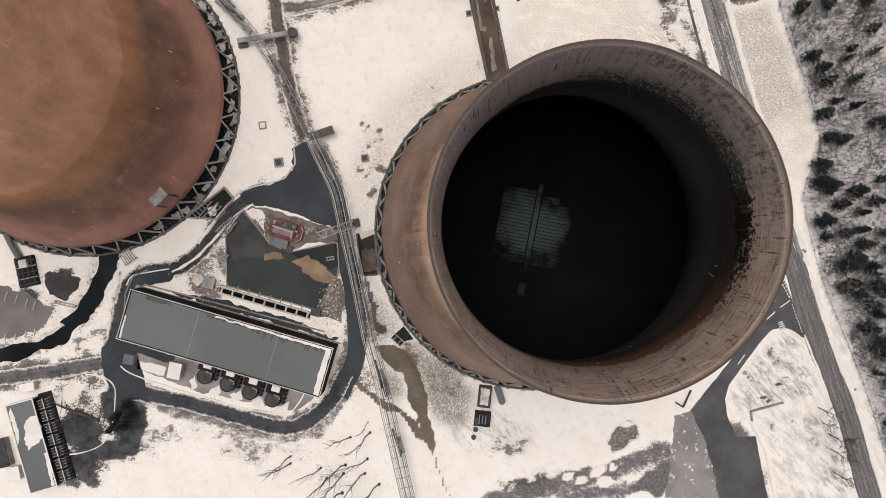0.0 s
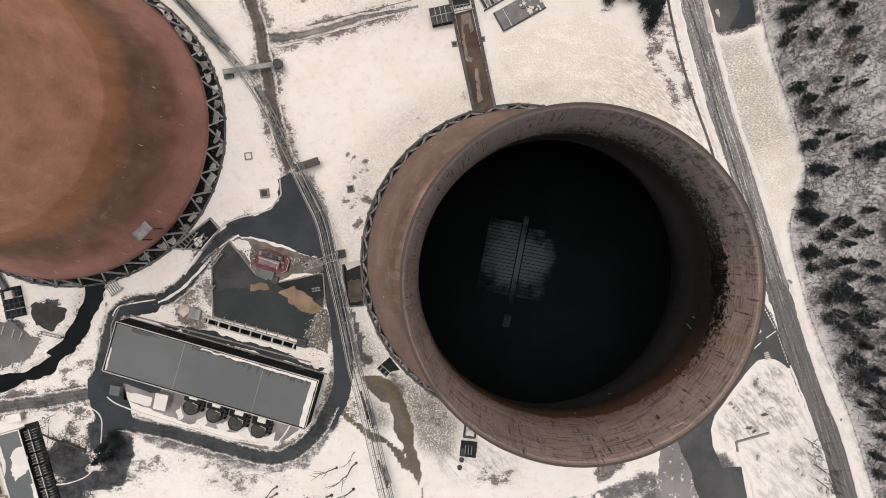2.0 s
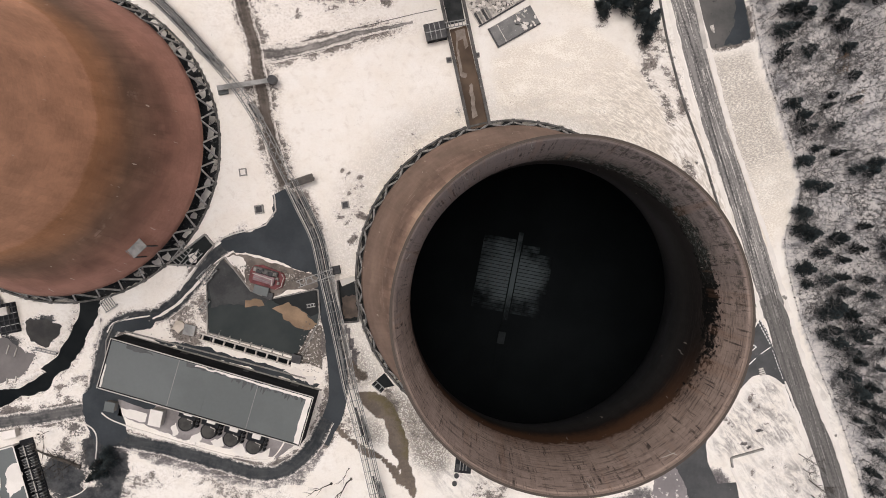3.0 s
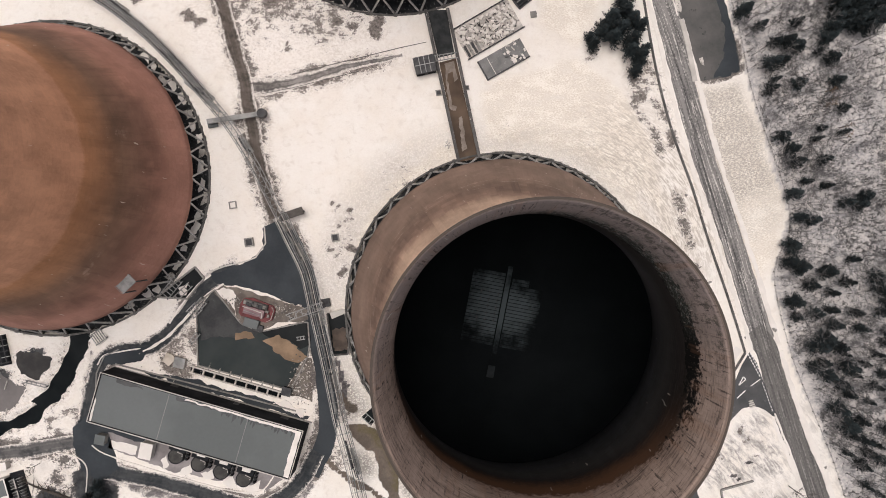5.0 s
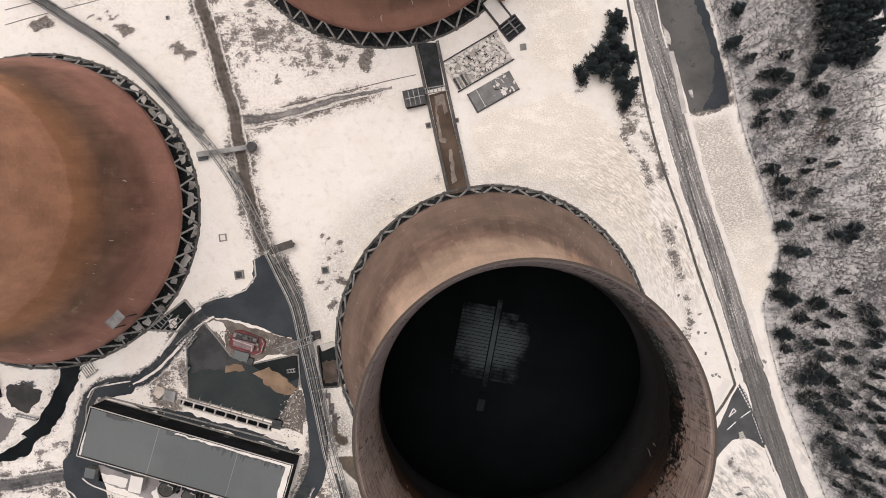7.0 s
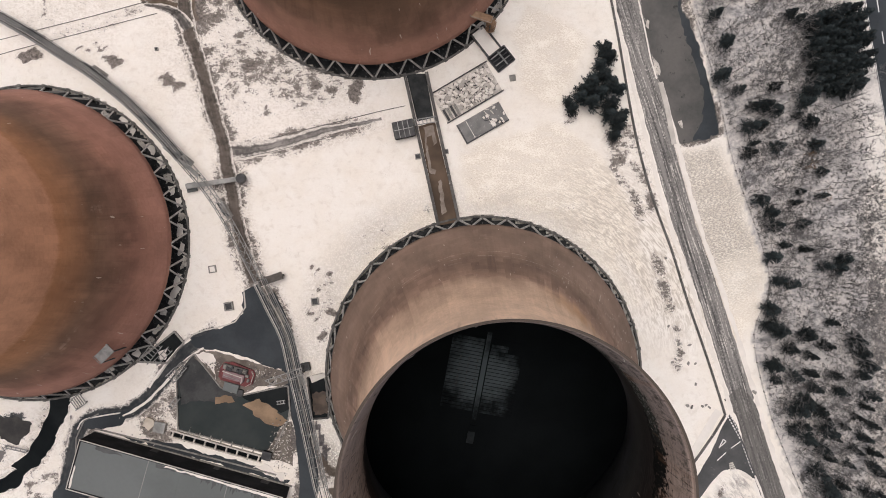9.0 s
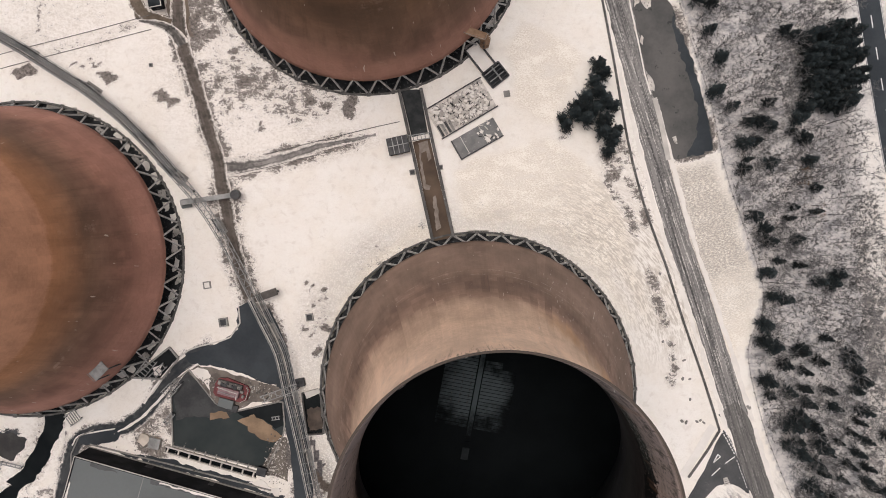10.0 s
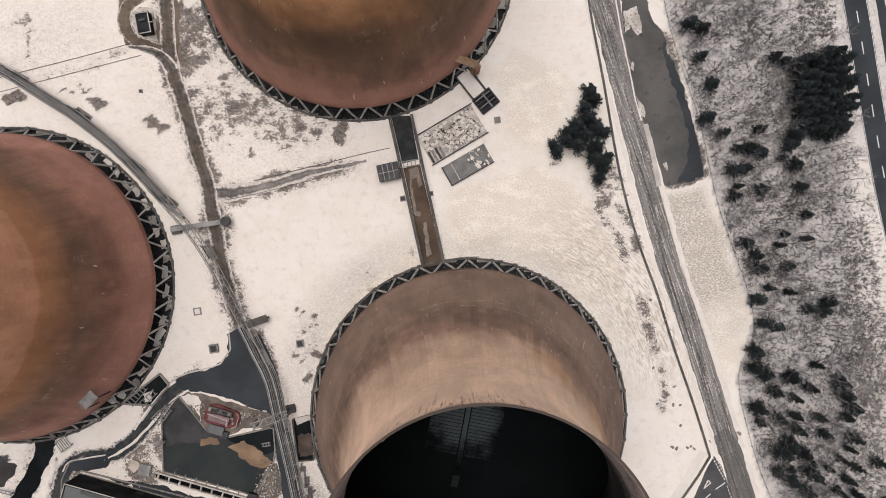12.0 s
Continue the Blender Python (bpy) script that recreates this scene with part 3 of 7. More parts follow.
def glide(pts, step=2.0):
    """A smooth line through plan points, at even steps."""
    p = [Vector((a, b, 0)) for a, b in pts]
    p = [p[0] * 2 - p[1]] + p + [p[-1] * 2 - p[-2]]
    out = []
    for i in range(1, len(p) - 2):
        n = max(1, int((p[i + 1] - p[i]).length / step))
        for k in range(n):
            t = k / n
            a, b, c, d = p[i - 1:i + 3]
            q = 0.5 * ((2 * b) + (c - a) * t + (2 * a - 5 * b + 4 * c - d) * t * t + (3 * b - a - 3 * c + d) * t ** 3)
            out.append((q.x, q.y))
    return out + [pts[-1]]


def edges_of(line, w0, w1=None, ragged=0.0):
    """The two sides of a strip along a line."""
    left, right = [], []
    for i, (x, y) in enumerate(line):
        a, b = line[max(i - 1, 0)], line[min(i + 1, len(line) - 1)]
        d = Vector((b[0] - a[0], b[1] - a[1])).normalized()
        w = w0 + ((w1 if w1 is not None else w0) - w0) * i / max(1, len(line) - 1)
        wl, wr = (w / 2 + ragged * (noise.noise((x * 0.25, y * 0.25, s * 9.1)) + 0.6 * noise.noise((x * 0.9, y * 0.9, s * 5.3))) for s in (1, 2))
        left.append((x - d.y * wl, y + d.x * wl))
        right.append((x + d.y * wr, y - d.x * wr))
    return left, right


def strip_mesh(line, w0, z, thick=0.3, w1=None, ragged=0.0):
    left, right = edges_of(line, w0, w1, ragged)
    bm = bmesh.new()
    lay = bm.verts.layers.float.new("across")
    rows = [[bm.verts.new((*left[i], z)), bm.verts.new((*right[i], z)), bm.verts.new((*right[i], z - thick)), bm.verts.new((*left[i], z - thick))] for i in range(len(line))]
    for row in rows:
        for v, side in zip(row, (-1, 1, 1, -1)):
            v[lay] = side
    for a, b in zip(rows, rows[1:]):
        for k in range(4):
            bm.faces.new((a[k], b[k], b[(k + 1) % 4], a[(k + 1) % 4]))
    bm.faces.new(rows[0])
    bm.faces.new(rows[-1][::-1])
    bmesh.ops.recalc_face_normals(bm, faces=bm.faces)
    return bm


def slab_mesh(poly, z, thick=0.3, ragged=0.0, step=0.8):
    """A flat slab over a plan outline, with an uneven edge if ragged."""
    pts = []
    for (x0, y0), (x1, y1) in zip(poly, poly[1:] + poly[:1]):
        n = max(1, int(math.hypot(x1 - x0, y1 - y0) / step)) if ragged else 1
        for k in range(n):
            x, y = x0 + (x1 - x0) * k / n, y0 + (y1 - y0) * k / n
            if ragged:
                dx, dy = (sum(noise.noise((x * f, y * f, s)) * w for f, w in ((0.35, 1.0), (1.1, 0.55), (2.7, 0.3))) for s in (3.3, 8.7))
                x, y = x + ragged * dx, y + ragged * dy
            pts.append((x, y))
    bm = bmesh.new()
    top = [bm.verts.new((x, y, z)) for x, y in pts]
    low = [bm.verts.new((x, y, z - thick)) for x, y in pts]
    f = bm.faces.new(top)
    for k in range(len(pts)):
        j = (k + 1) % len(pts)
        bm.faces.new((top[k], low[k], low[j], top[j]))
    bmesh.ops.triangulate(bm, faces=[f])
    bmesh.ops.recalc_face_normals(bm, faces=bm.faces)
    return bm


def wall_along(poly, z0, z1, w=0.5, closed=False):
    bm = bmesh.new()
    n = len(poly)
    for i in range(n if closed else n - 1):
        a, b = poly[i], poly[(i + 1) % n]
        bar(bm, (*a, (z0 + z1) / 2), (*b, (z0 + z1) / 2), w, z1 - z0)
    return bm


def inside(poly, X, Y):
    hit = np.zeros(X.shape, bool)
    for (x0, y0), (x1, y1) in zip(poly, poly[1:] + poly[:1]):
        if y0 == y1:
            continue
        c = (Y > min(y0, y1)) & (Y <= max(y0, y1))
        hit ^= c & (X < (Y - y0) * (x1 - x0) / (y1 - y0) + x0)
    return hit


def near_line(pts, X, Y):
    d = np.full(X.shape, 1e9)
    for (x0, y0), (x1, y1) in zip(pts, pts[1:]):
        dx, dy = x1 - x0, y1 - y0
        t = np.clip(((X - x0) * dx + (Y - y0) * dy) / (dx * dx + dy * dy), 0, 1)
        d = np.minimum(d, np.hypot(X - x0 - t * dx, Y - y0 - t * dy))
    return d


# ---- plan ----
TOWERS = [(24.5, 3.0), (-108.5, 42.3), (-7.7, 136.5)]
RING = 46.6

EAST_ROAD = [(58.5, 147.8), (60.1, 134.7), (63.7, 124.8), (71.6, 93.5), (82.3, 52.1), (91.7, 23.7), (100.2, -3.1), (105.6, -21.0), (108.4, -28.9), (111.8, -37.2), (115.0, -45.6), (118.0, -53.9), (120.2, -62.3), (122.6, -70.6), (132.0, -103.7)]
A_ROAD = [(132.5, 147.2), (137.9, 124.3), (142.6, 96.3), (147.3, 69.9), (152.7, 44.9), (161.3, -1.8)]
YARD_ROAD = [(-63.3, 150.0), (-63.3, 126.0), (-63.1, 119.7), (-62.9, 113.5), (-62.3, 108.5), (-61.1, 102.9), (-59.0, 96.6), (-57.2, 90.3), (-55.4, 83.8), (-53.5, 77.5), (-51.8, 71.5), (-50.8, 65.0), (-49.2, 56.2), (-46.7, 42.9), (-42.9, 30.4)]
SOUTH_ROAD = [(-39.4, 26.4), (-34.4, 14.7), (-31.5, 1.4), (-29.0, -12.0), (-27.4, -25.4), (-28.1, -35.4), (-32.8, -45.5)]
BRANCH = [(-54.4, 15.6), (-60.8, 12.7), (-67.0, 5.6), (-73.8, -2.8), (-80.5, -7.7), (-89.4, -9.2), (-94.4, -12.0), (-97.3, -19.6), (-99.4, -28.8), (-101.6, -35.5), (-97.4, -43.1), (-88.2, -45.6), (-76.4, -48.1), (-61.3, -52.2), (-49.5, -55.1), (-42.0, -53.1), (-35.3, -47.2), (-30.7, -38.8)]
WEST_ROAD = [(-153.9, -44.0), (-133.6, -40.6), (-120.1, -38.9), (-108.3, -36.9), (-99.9, -35.5)]
FENCE = [(80.5, 134.5), (82.3, 124.0), (84.1, 115.8), (86.8, 106.7), (90.4, 95.9), (93.1, 86.8), (95.8, 74.0), (98.6, 62.5), (108.5, 31.1), (103.9, 14.4), (108.0, -6.5), (113.6, -22.0), (117.3, -31.0), (121.6, -41.8), (124.8, -51.5), (127.9, -61.6), (132.6, -76.0)]
POND = [(-66.2, 5.1), (-60.8, 9.4), (-53.1, -0.6), (-47.4, -3.1), (-34.4, -0.3), (-33.2, -0.3), (-32.7, -7.0), (-33.2, -10.3), (-38.4, -20.4), (-65.9, -13.0)]
RIVER = [(-101.1, -2.0), (-102.2, -7.0), (-105.4, -14.3), (-108.4, -19.8), (-111.8, -24.6), (-116.5, -28.4), (-123.5, -31.2), (-135.3, -33.9), (-153.9, -38.9)]
SOUTH_CUT = [(-27.4, 2.2), (-22.7, 3.4), (-20.7, -2.0), (-21.3, -9.7), (-26.0, -10.0)]
GATE_CUT = [(-66.5, 16.1), (-63.8, 12.8), (-68.7, 6.7), (-77.9, 7.2)]

# ---- ground: one sheet, fine round the site and coarse to the horizon ----
def ground():
    fx = np.concatenate([[-3000, -1500, -800, -450, -260, -190], np.arange(-160, 186, 1.0), [215, 300, 480, 850, 1600, 3000]])
    fy = np.concatenate([[-3000, -1500, -800, -400, -220, -140], np.arange(-110, 171, 1.0), [210, 300, 480, 850, 1600, 3000]])
    X, Y = np.meshgrid(fx, fy)
    nx, ny = len(fx), len(fy)
    bare, soil = np.full(X.shape, 0.06), np.zeros(X.shape)
    near = (np.abs(X) < 190) & (np.abs(Y) < 175)

    def wavy(seed):
        """Uneven shifts at three scales, for edges that wander."""
        out = np.zeros(X.shape)
        out[near] = [2.6 * noise.noise((x * 0.10, y * 0.10, seed)) + 1.5 * noise.noise((x * 0.27, y * 0.27, seed)) + 0.8 * noise.noise((x * 0.6, y * 0.6, seed)) for x, y in zip(X[near], Y[near])]
        return out

    WX, WY = X + 1.5 * wavy(2.5), Y + 1.5 * wavy(7.5)

    def spot(at, rx, ry, amount, turn=0.0, earth=0.0):
        c, s = math.cos(radians(turn)), math.sin(radians(turn))
        u, v = (WX - at[0]) * c + (WY - at[1]) * s, (WY - at[1]) * c - (WX - at[0]) * s
        f = np.clip(1.6 - 1.6 * np.sqrt((u / rx) ** 2 + (v / ry) ** 2), 0, 1)
        np.copyto(bare, np.maximum(bare, f * amount))
        np.copyto(soil, np.maximum(soil, np.minimum(1, 2 * f * earth)))

    # rough verges along the ways
    HX, HY = X + 0.45 * (WX - X), Y + 0.45 * (WY - Y)
    for line, w, amount, earth in ((YARD_ROAD, 6.4, 0.50, 0.2), ([(-74.0, 112.0), (-85.0, 108.0), (-100.0, 103.6)], 2.6, 0.36, 0.1), ([(82.2, 114.8), (88.1, 97.7), (92.4, 82.5), (94.2, 73.1), (87.6, 71.0), (81.3, 69.3)], 2.2, 0.52, 0.2), (EAST_ROAD, 8, 0.2, 0), (BRANCH, 4.6, 0.56, 0.2), (WEST_ROAD, 5, 0.6, 0.3), (RIVER, 6.5, 0.34, 0.0), (SOUTH_ROAD, 6.0, 0.56, 0.2)):
        f = np.clip(1.7 - near_line(line, HX, HY) / w * 1.7, 0, 1)
        bare = np.maximum(bare, f * amount)
        soil = np.maximum(soil, f * earth)
    # muddy run-off, the hut's loop, and worn hardstanding
    mud, hard = np.zeros(X.shape), np.zeros(X.shape)
    for line, w, amount in (([(-5.2, -63.0), (-3.8, -67.6), (-2.0, -72.8), (1.0, -78.0)], 1.1, 0.6), ([(-28.6, -42.0), (-25.2, -43.9), (-21.5, -45.8), (-15.5, -48.0), (-11.0, -53.3), (-8.0, -57.8)], 1.5, 0.8), ([(-74.1, 130.8), (-75.2, 124.3), (-74.7, 118.5), (-71.6, 114.7), (-67.4, 114.0), (-64.9, 117.6)], 3.0, 1.0),
                            ([(-22.7, -22.0), (-19.3, -25.4)], 3.0, 0.7), ([(-62.2, 129.1), (-59.5, 109.3)], 3.4, 0.6)):
        mud = np.maximum(mud, np.clip(1.5 - near_line(line, HX, HY) / w * 1.5, 0, 1) * amount)
    bed = inside([(-22.6, -30.2), (-19.9, -34.6), (-17.2, -37.6), (-14.2, -38.6), (-12.8, -43.3), (-12.5, -46.3), (-10.5, -50.0), (-8.8, -55.1), (-6.6, -60.1), (-5.3, -63.5), (-4.1, -60.1), (-5.3, -55.1), (-6.2, -50.9), (-6.2, -46.7), (-7.4, -42.5), (-9.6, -37.4), (-11.4, -34.1), (-14.1, -31.2), (-17.8, -30.0)], X + 0.15 * (WX - X), Y + 0.15 * (WY - Y)).astype(float)
    bed = (2 * bed + np.roll(bed, 1, 0) + np.roll(bed, -1, 0) + np.roll(bed, 1, 1) + np.roll(bed, -1, 1)) / 6
    mud = np.maximum(mud, bed)
    algae = np.clip(1.5 - near_line([(-17.8, -30.7), (-13.3, -32.8), (-10.5, -37.0), (-8.6, -41.2), (-7.0, -45.4), (-6.9, -49.0)], HX, HY) / 1.3, 0, 1)
    for line, w, amount in (([(12.4, -77.3), (27.5, -73.5), (44.2, -69.6), (55.8, -64.6), (64.2, -61.2)], 5.5, 0.62), ([(54.2, -75.5), (65.8, -67.1)], 6.5, 0.8), ([(-91.5, -47.6), (-78.1, -50.9), (-66.3, -54.3), (-49.6, -58.1), (-39.5, -55.9), (-33.1, -49.2)], 3.6, 0.56), ([(-30.7, -43.8), (-26.0, -32.1), (-24.0, -28.7)], 2.5, 0.5), ([(-97.3, -8.7), (-99.0, -18.7), (-100.6, -28.8)], 2.0, 0.5), ([(34.2, -75.9), (50.8, -73.8)], 5, 0.6), ([(84.1, -58.7), (89.2, -78.7)], 9, 0.75)):
        hard = np.maximum(hard, np.clip(1.5 - near_line(line, HX, HY) / w * 1.5, 0, 1) * amount)
    hard[inside([(-25.4, -10.7), (-23.3, -11.6), (-21.4, -15.7), (-19.9, -18.3), (-20.3, -23.3), (-18.8, -25.3), (-21.6, -25.8), (-22.8, -22.4), (-24.1, -16.6)], HX, HY)] = 0.72
    # leftover snow on the worn ground
    for bx, by, rx, ry, way in ((43.9, -68.0, 2.7, 1.4, 25), (38.9, -70.5, 1.8, 1.2, 10), (45.9, -70.9, 2.8, 1.8, 5), (48.2, -66.8, 1.1, 1.4, 0), (35.0, -69.5, 2.0, 1.4, 30), (56.0, -77.0, 6.0, 4.0, 20), (62.0, -80.0, 3.0, 3.0, 0)):
        cw, sw = math.cos(radians(way)), math.sin(radians(way))
        u, v = (X - bx) * cw + (Y - by) * sw, (Y - by) * cw - (X - bx) * sw
        hard *= np.clip(1.8 * np.sqrt((u / rx) ** 2 + (v / ry) ** 2) - 0.8, 0, 1)
    verge = [(105.2, -28.9), (109.0, -37.2), (112.1, -45.6), (115.0, -53.9), (117.2, -62.3), (119.4, -70.6)]
    hard = np.maximum(hard, np.clip(1.5 - near_line(verge, HX, HY), 0, 1) * 0.7)
    # the disused cross track: worn wheel lines and a dark middle
    old = near_line([(-50.2, 70.0), (-45.5, 68.8), (-37.3, 70.3), (-27.8, 72.8), (-19.7, 75.1), (-11.6, 76.6), (-2.0, 78.6)], WX * 0.15 + X * 0.85, WY * 0.15 + Y * 0.85)
    fade = np.clip((4 - X) / 22, 0.25, 1)
    bare = np.maximum(bare, np.clip(1.4 - old / 4.2, 0, 1) * 0.54 * fade)
    # the wood beyond the fence
    wood = [*FENCE, (200, FENCE[-1][1]), (200, 400), (FENCE[0][0], 400)]
    w = inside(wood, X, Y)
    bare[w] = 0.37
    soil[w] = 0.1
    wooded = inside(wood, X + 0.3 * (WX - X), Y).astype(float)
    wooded[inside([(138.0, 78.2), (146.0, 78.1), (159.5, 24.9), (163.1, -35.4), (136.5, -35.3), (139.7, -1.7), (136.2, 41.7)], X, Y)] = 0.35
    wooded[X < FENCE[0][0] - 60] = 0
    far_edge = np.clip((near_line(A_ROAD, WX, WY) - 9) / 10, 0, 1)
    wooded *= 0.6 + 0.4 * far_edge
    bare[w] = (0.27 + 0.10 * far_edge)[w]
    # worn and dirty places
    for at, rx, ry, amount, way in (((-41.8, 94.1), 3.6, 2.6, 0.66, 20), ((-45.7, 102.2), 3.4, 2.2, 0.60, -20), ((-31.7, 92.7), 2.6, 1.6, 0.58, -30), ((-25.0, 87.8), 4.6, 2.2, 0.70, -25), ((-20.3, 84.9), 2.0, 2.8, 0.68, 0), ((-13.8, 86.9), 3.6, 5.4, 0.86, 15),
                                    ((-39.9, 78.3), 1.6, 3.0, 0.62, 30), ((-55.4, 112.0), 3.2, 4.4, 0.66, 0), ((-54.5, 99.3), 2.6, 3.2, 0.60, 20), ((-57.0, 122.0), 2.0, 4.6, 0.85, 5), ((-107.8, 96.6), 5.0, 3.0, 0.92, 25), ((-85.0, 95.6), 5.6, 3.2, 0.88, -15), ((-68.4, 88.0), 5.6, 2.2, 0.78, -35), ((-89.5, 101.2), 3.0, 2.0, 0.50, 0), ((-94.2, 98.1), 3.0, 1.2, 0.56, 10), ((-102.0, 113.0), 3.0, 1.6, 0.48, 0)):
        spot(at, rx, ry, amount, way)
    for k in range(9):
        spot((-66.0 + 2.2 * k, 119.0 - 4.2 * k), 4.5, 3.0, 0.44, -60)
    spot((-28.8, 89.7), 24, 17, 0.40)
    spot((-42.7, 97.7), 40, 34, 0.33)
    spot((-98.9, 114.6), 34, 24, 0.24)
    spot((-55.0, 114.2), 14, 18, 0.50)
    spot((-40.3, 92.7), 15, 12, 0.47)
    spot((-24.0, 24.7), 9, 13, 0.30)
    spot((-22.7, 18.1), 6, 12, 0.30)
    for at in ((-24.2, 27.5), (-22.0, 31.0), (-26.0, 20.5), (-23.5, 15.5), (-21.0, 21.0), (-25.5, 31.5), (-20.5, 26.5)):
        spot(at, 1.5, 1.2, 0.64)
    spot((-6.0, 41.4), 14, 14, 0.28)
    spot((28.3, 55.7), 14, 10, 0.18)
    spot((56.5, 45.6), 14, 10, 0.18, -30)
    spot((66.4, 32.2), 8, 18, 0.20)
    spot((46.6, 58.9), 20, 8, 0.18, -40)
    for way, w in (([(75.5, 36.9), (77.1, 30.2), (79.1, 22.7)], 2.2), ([(80.8, 16.9), (82.4, 11.8), (82.7, 7.6)], 1.8), ([(81.4, 6.1), (82.2, 4.3)], 1.8), ([(62.6, 63.6), (67.6, 56.9), (71.2, 48.6)], 2.0)):
        f = np.clip(1.4 - near_line(way, X + 0.2 * (WX - X), Y + 0.2 * (WY - Y)) / w, 0, 1)
        bare = np.maximum(bare, f * 0.46)
        soil = np.maximum(soil, f * 0.2)
    spot((50.2, 78.3), 4.5, 4.5, 0.55)
    spot((64.6, 67.7), 4.5, 8, 0.60)
    spot((71.5, 58.8), 5, 14, 0.45, 15)
    spot((64.9, 70.4), 8, 10, 0.50)
    spot((90.6, 55.3), 10, 22, 0.22, 15)
    spot((93.0, 42.0), 8, 14, 0.22, 15)
    spot((-1.0, -38.7), 12, 13, 0.36)
    spot((-69.6, -5.3), 12, 10, 0.45)
    spot((-71.3, -12.8), 9, 5, 0.55)
    spot((-61.3, -58.1), 26, 4, 0.42, -14)
    spot((-83.2, -57.3), 10, 7, 0.40)
    spot((-118.4, -37.2), 22, 4, 0.45, 6)
    spot((-108.3, -30.5), 9, 4, 0.45, 30)
    spot((-22.7, -23.7), 5, 8, 0.60)
    spot((-12.7, -33.0), 2.5, 7, 0.55, 25)
    spot((-20.3, -22.0), 3, 9, 0.50, 10)
    spot((-24.1, -41.0), 6, 5, 0.42)
    spot((-34.4, -17.0), 5, 8, 0.68, 0, 0.2)
    spot((-75.5, -7.0), 8, 7, 0.55)
    spot((22.5, -73.9), 12, 7, 0.60, 0, 0.4)
    spot((51.6, -57.1), 3, 4, 0.68)
    spot((17.4, -60.5), 9, 5, 0.45, 15)
    spot((104.0, -55.3), 9, 20, 0.22, 20)
    spot((-115.0, -12.9), 8, 5.5, 0.68, 0, 0.9)
    spot((-128.5, -22.1), 16, 10, 0.68, 10, 0.7)
    spot((-143.7, -22.1), 16, 12, 0.68, 10, 0.7)
    spot((-110.1, -56.0), 11, 9, 0.95, -30, 0.9)
    spot((-96.3, -53.2), 8, 16, 1.0, 8, 0.9)
    spot((-105.1, -63.4), 17, 5, 0.95, 20, 0.8)
    spot((-108.5, -67.5), 14, 7, 0.55, 30, 0.4)
    spot((-106.7, -43.9), 8, 8, 0.50, 0, 0.2)
    spot((-61.3, -62.3), 14, 6, 0.40)
    spot((-89.9, -60.7), 10, 8, 0.40)
    spot((-36.1, -69.0), 12, 8, 0.32)
    spot((-103.9, 118.7), 7, 8, 0.40)
    spot((123.7, 75.0), 16, 30, 0.48, 10)
    spot((119.7, 10.1), 12, 30, 0.52, 10, 0.2)
    spot((142.1, 16.7), 10, 40, 0.46, 8)
    spot((132.8, 74.9), 8, 10, 0.55)
    # mown rings in the field beside the open tower
    R, A = np.hypot(X - TOWERS[0][0], Y - TOWERS[0][1]), np.degrees(np.arctan2(Y - TOWERS[0][1], X - TOWERS[0][0]))
    furrow = np.clip(1.5 - np.abs(R - 60) / 11, 0, 1) * np.clip(2.0 - np.abs(A - 38) / 18, 0, 1) * 0.85
    furrow = np.maximum(furrow, np.clip(1.5 - np.abs(R - 52) / 6, 0, 1) * np.clip(2.0 - np.abs(A - 120) / 30, 0, 1) * 0.15)
    # tussocks round the open tower's foot, and drilled rows on the strip beyond the road
    west = np.clip(1.9 - np.abs((A - 165 + 180) % 360 - 180) / 48, 0, 1)
    lump = np.clip(1.5 - np.abs(R - 50) / 7.5, 0, 1) * west * 0.26
    lump = np.maximum(lump, np.clip(1.5 - np.abs(R - 51) / 5, 0, 1) * np.clip(1.6 - np.abs(A - 75) / 25, 0, 1) * 0.3)
    for poly, amount in (([(-14.0, -29.0), (-9.0, -30.0), (-1.0, -36.5), (6.1, -43.8), (4.1, -53.8), (-3.5, -54.7), (-7.3, -43.8), (-12.0, -36.0)], 1.0), ([(-24.0, -18.0), (-20.0, -15.0), (-14.5, -26.0), (-19.0, -29.0)], 0.8), ([(-18.6, -38.6), (-15.0, -39.0), (-13.2, -44.2), (-14.2, -46.0), (-18.0, -45.0)], 0.9)):
        lump[inside(poly, HX, HY)] = amount
    rows, brushed = np.zeros(X.shape), np.zeros(X.shape)
    for poly, amount in (([(102.0, -27.5), (95.3, -28.0), (88.6, -37.5), (83.4, -46.5), (84.8, -51.0), (88.5, -49.5), (98.3, -47.5), (104.3, -47.0), (113.5, -55.0), (116.0, -68.6), (121.0, -85.0), (112.0, -85.0), (107.0, -66.0), (104.5, -54.0), (109.5, -44.0), (105.0, -34.0)], 0.95), ([(91.0, -50.5), (104.3, -48.5), (106.5, -56.0), (110.0, -72.0), (114.0, -86.0), (98.0, -86.0), (94.0, -66.0)], 0.5), ([(-3.0, -54.0), (8.0, -48.0), (24.0, -54.0), (26.0, -60.0), (6.0, -62.0)], 0.6)):
        brushed[inside(poly, HX, HY)] = amount
    brushed = np.maximum(brushed, np.clip(1.5 - near_line([(112.5, -24.0), (118.5, -38.5), (123.0, -50.0), (127.0, -63.0), (131.0, -76.0)], HX, HY) / 2.2, 0, 1) * 0.45)
    for at in ((96.5, -41.2), (92.7, -46.5)):
        spot(at, 1.7, 1.1, 0.9, -40, 0.5)
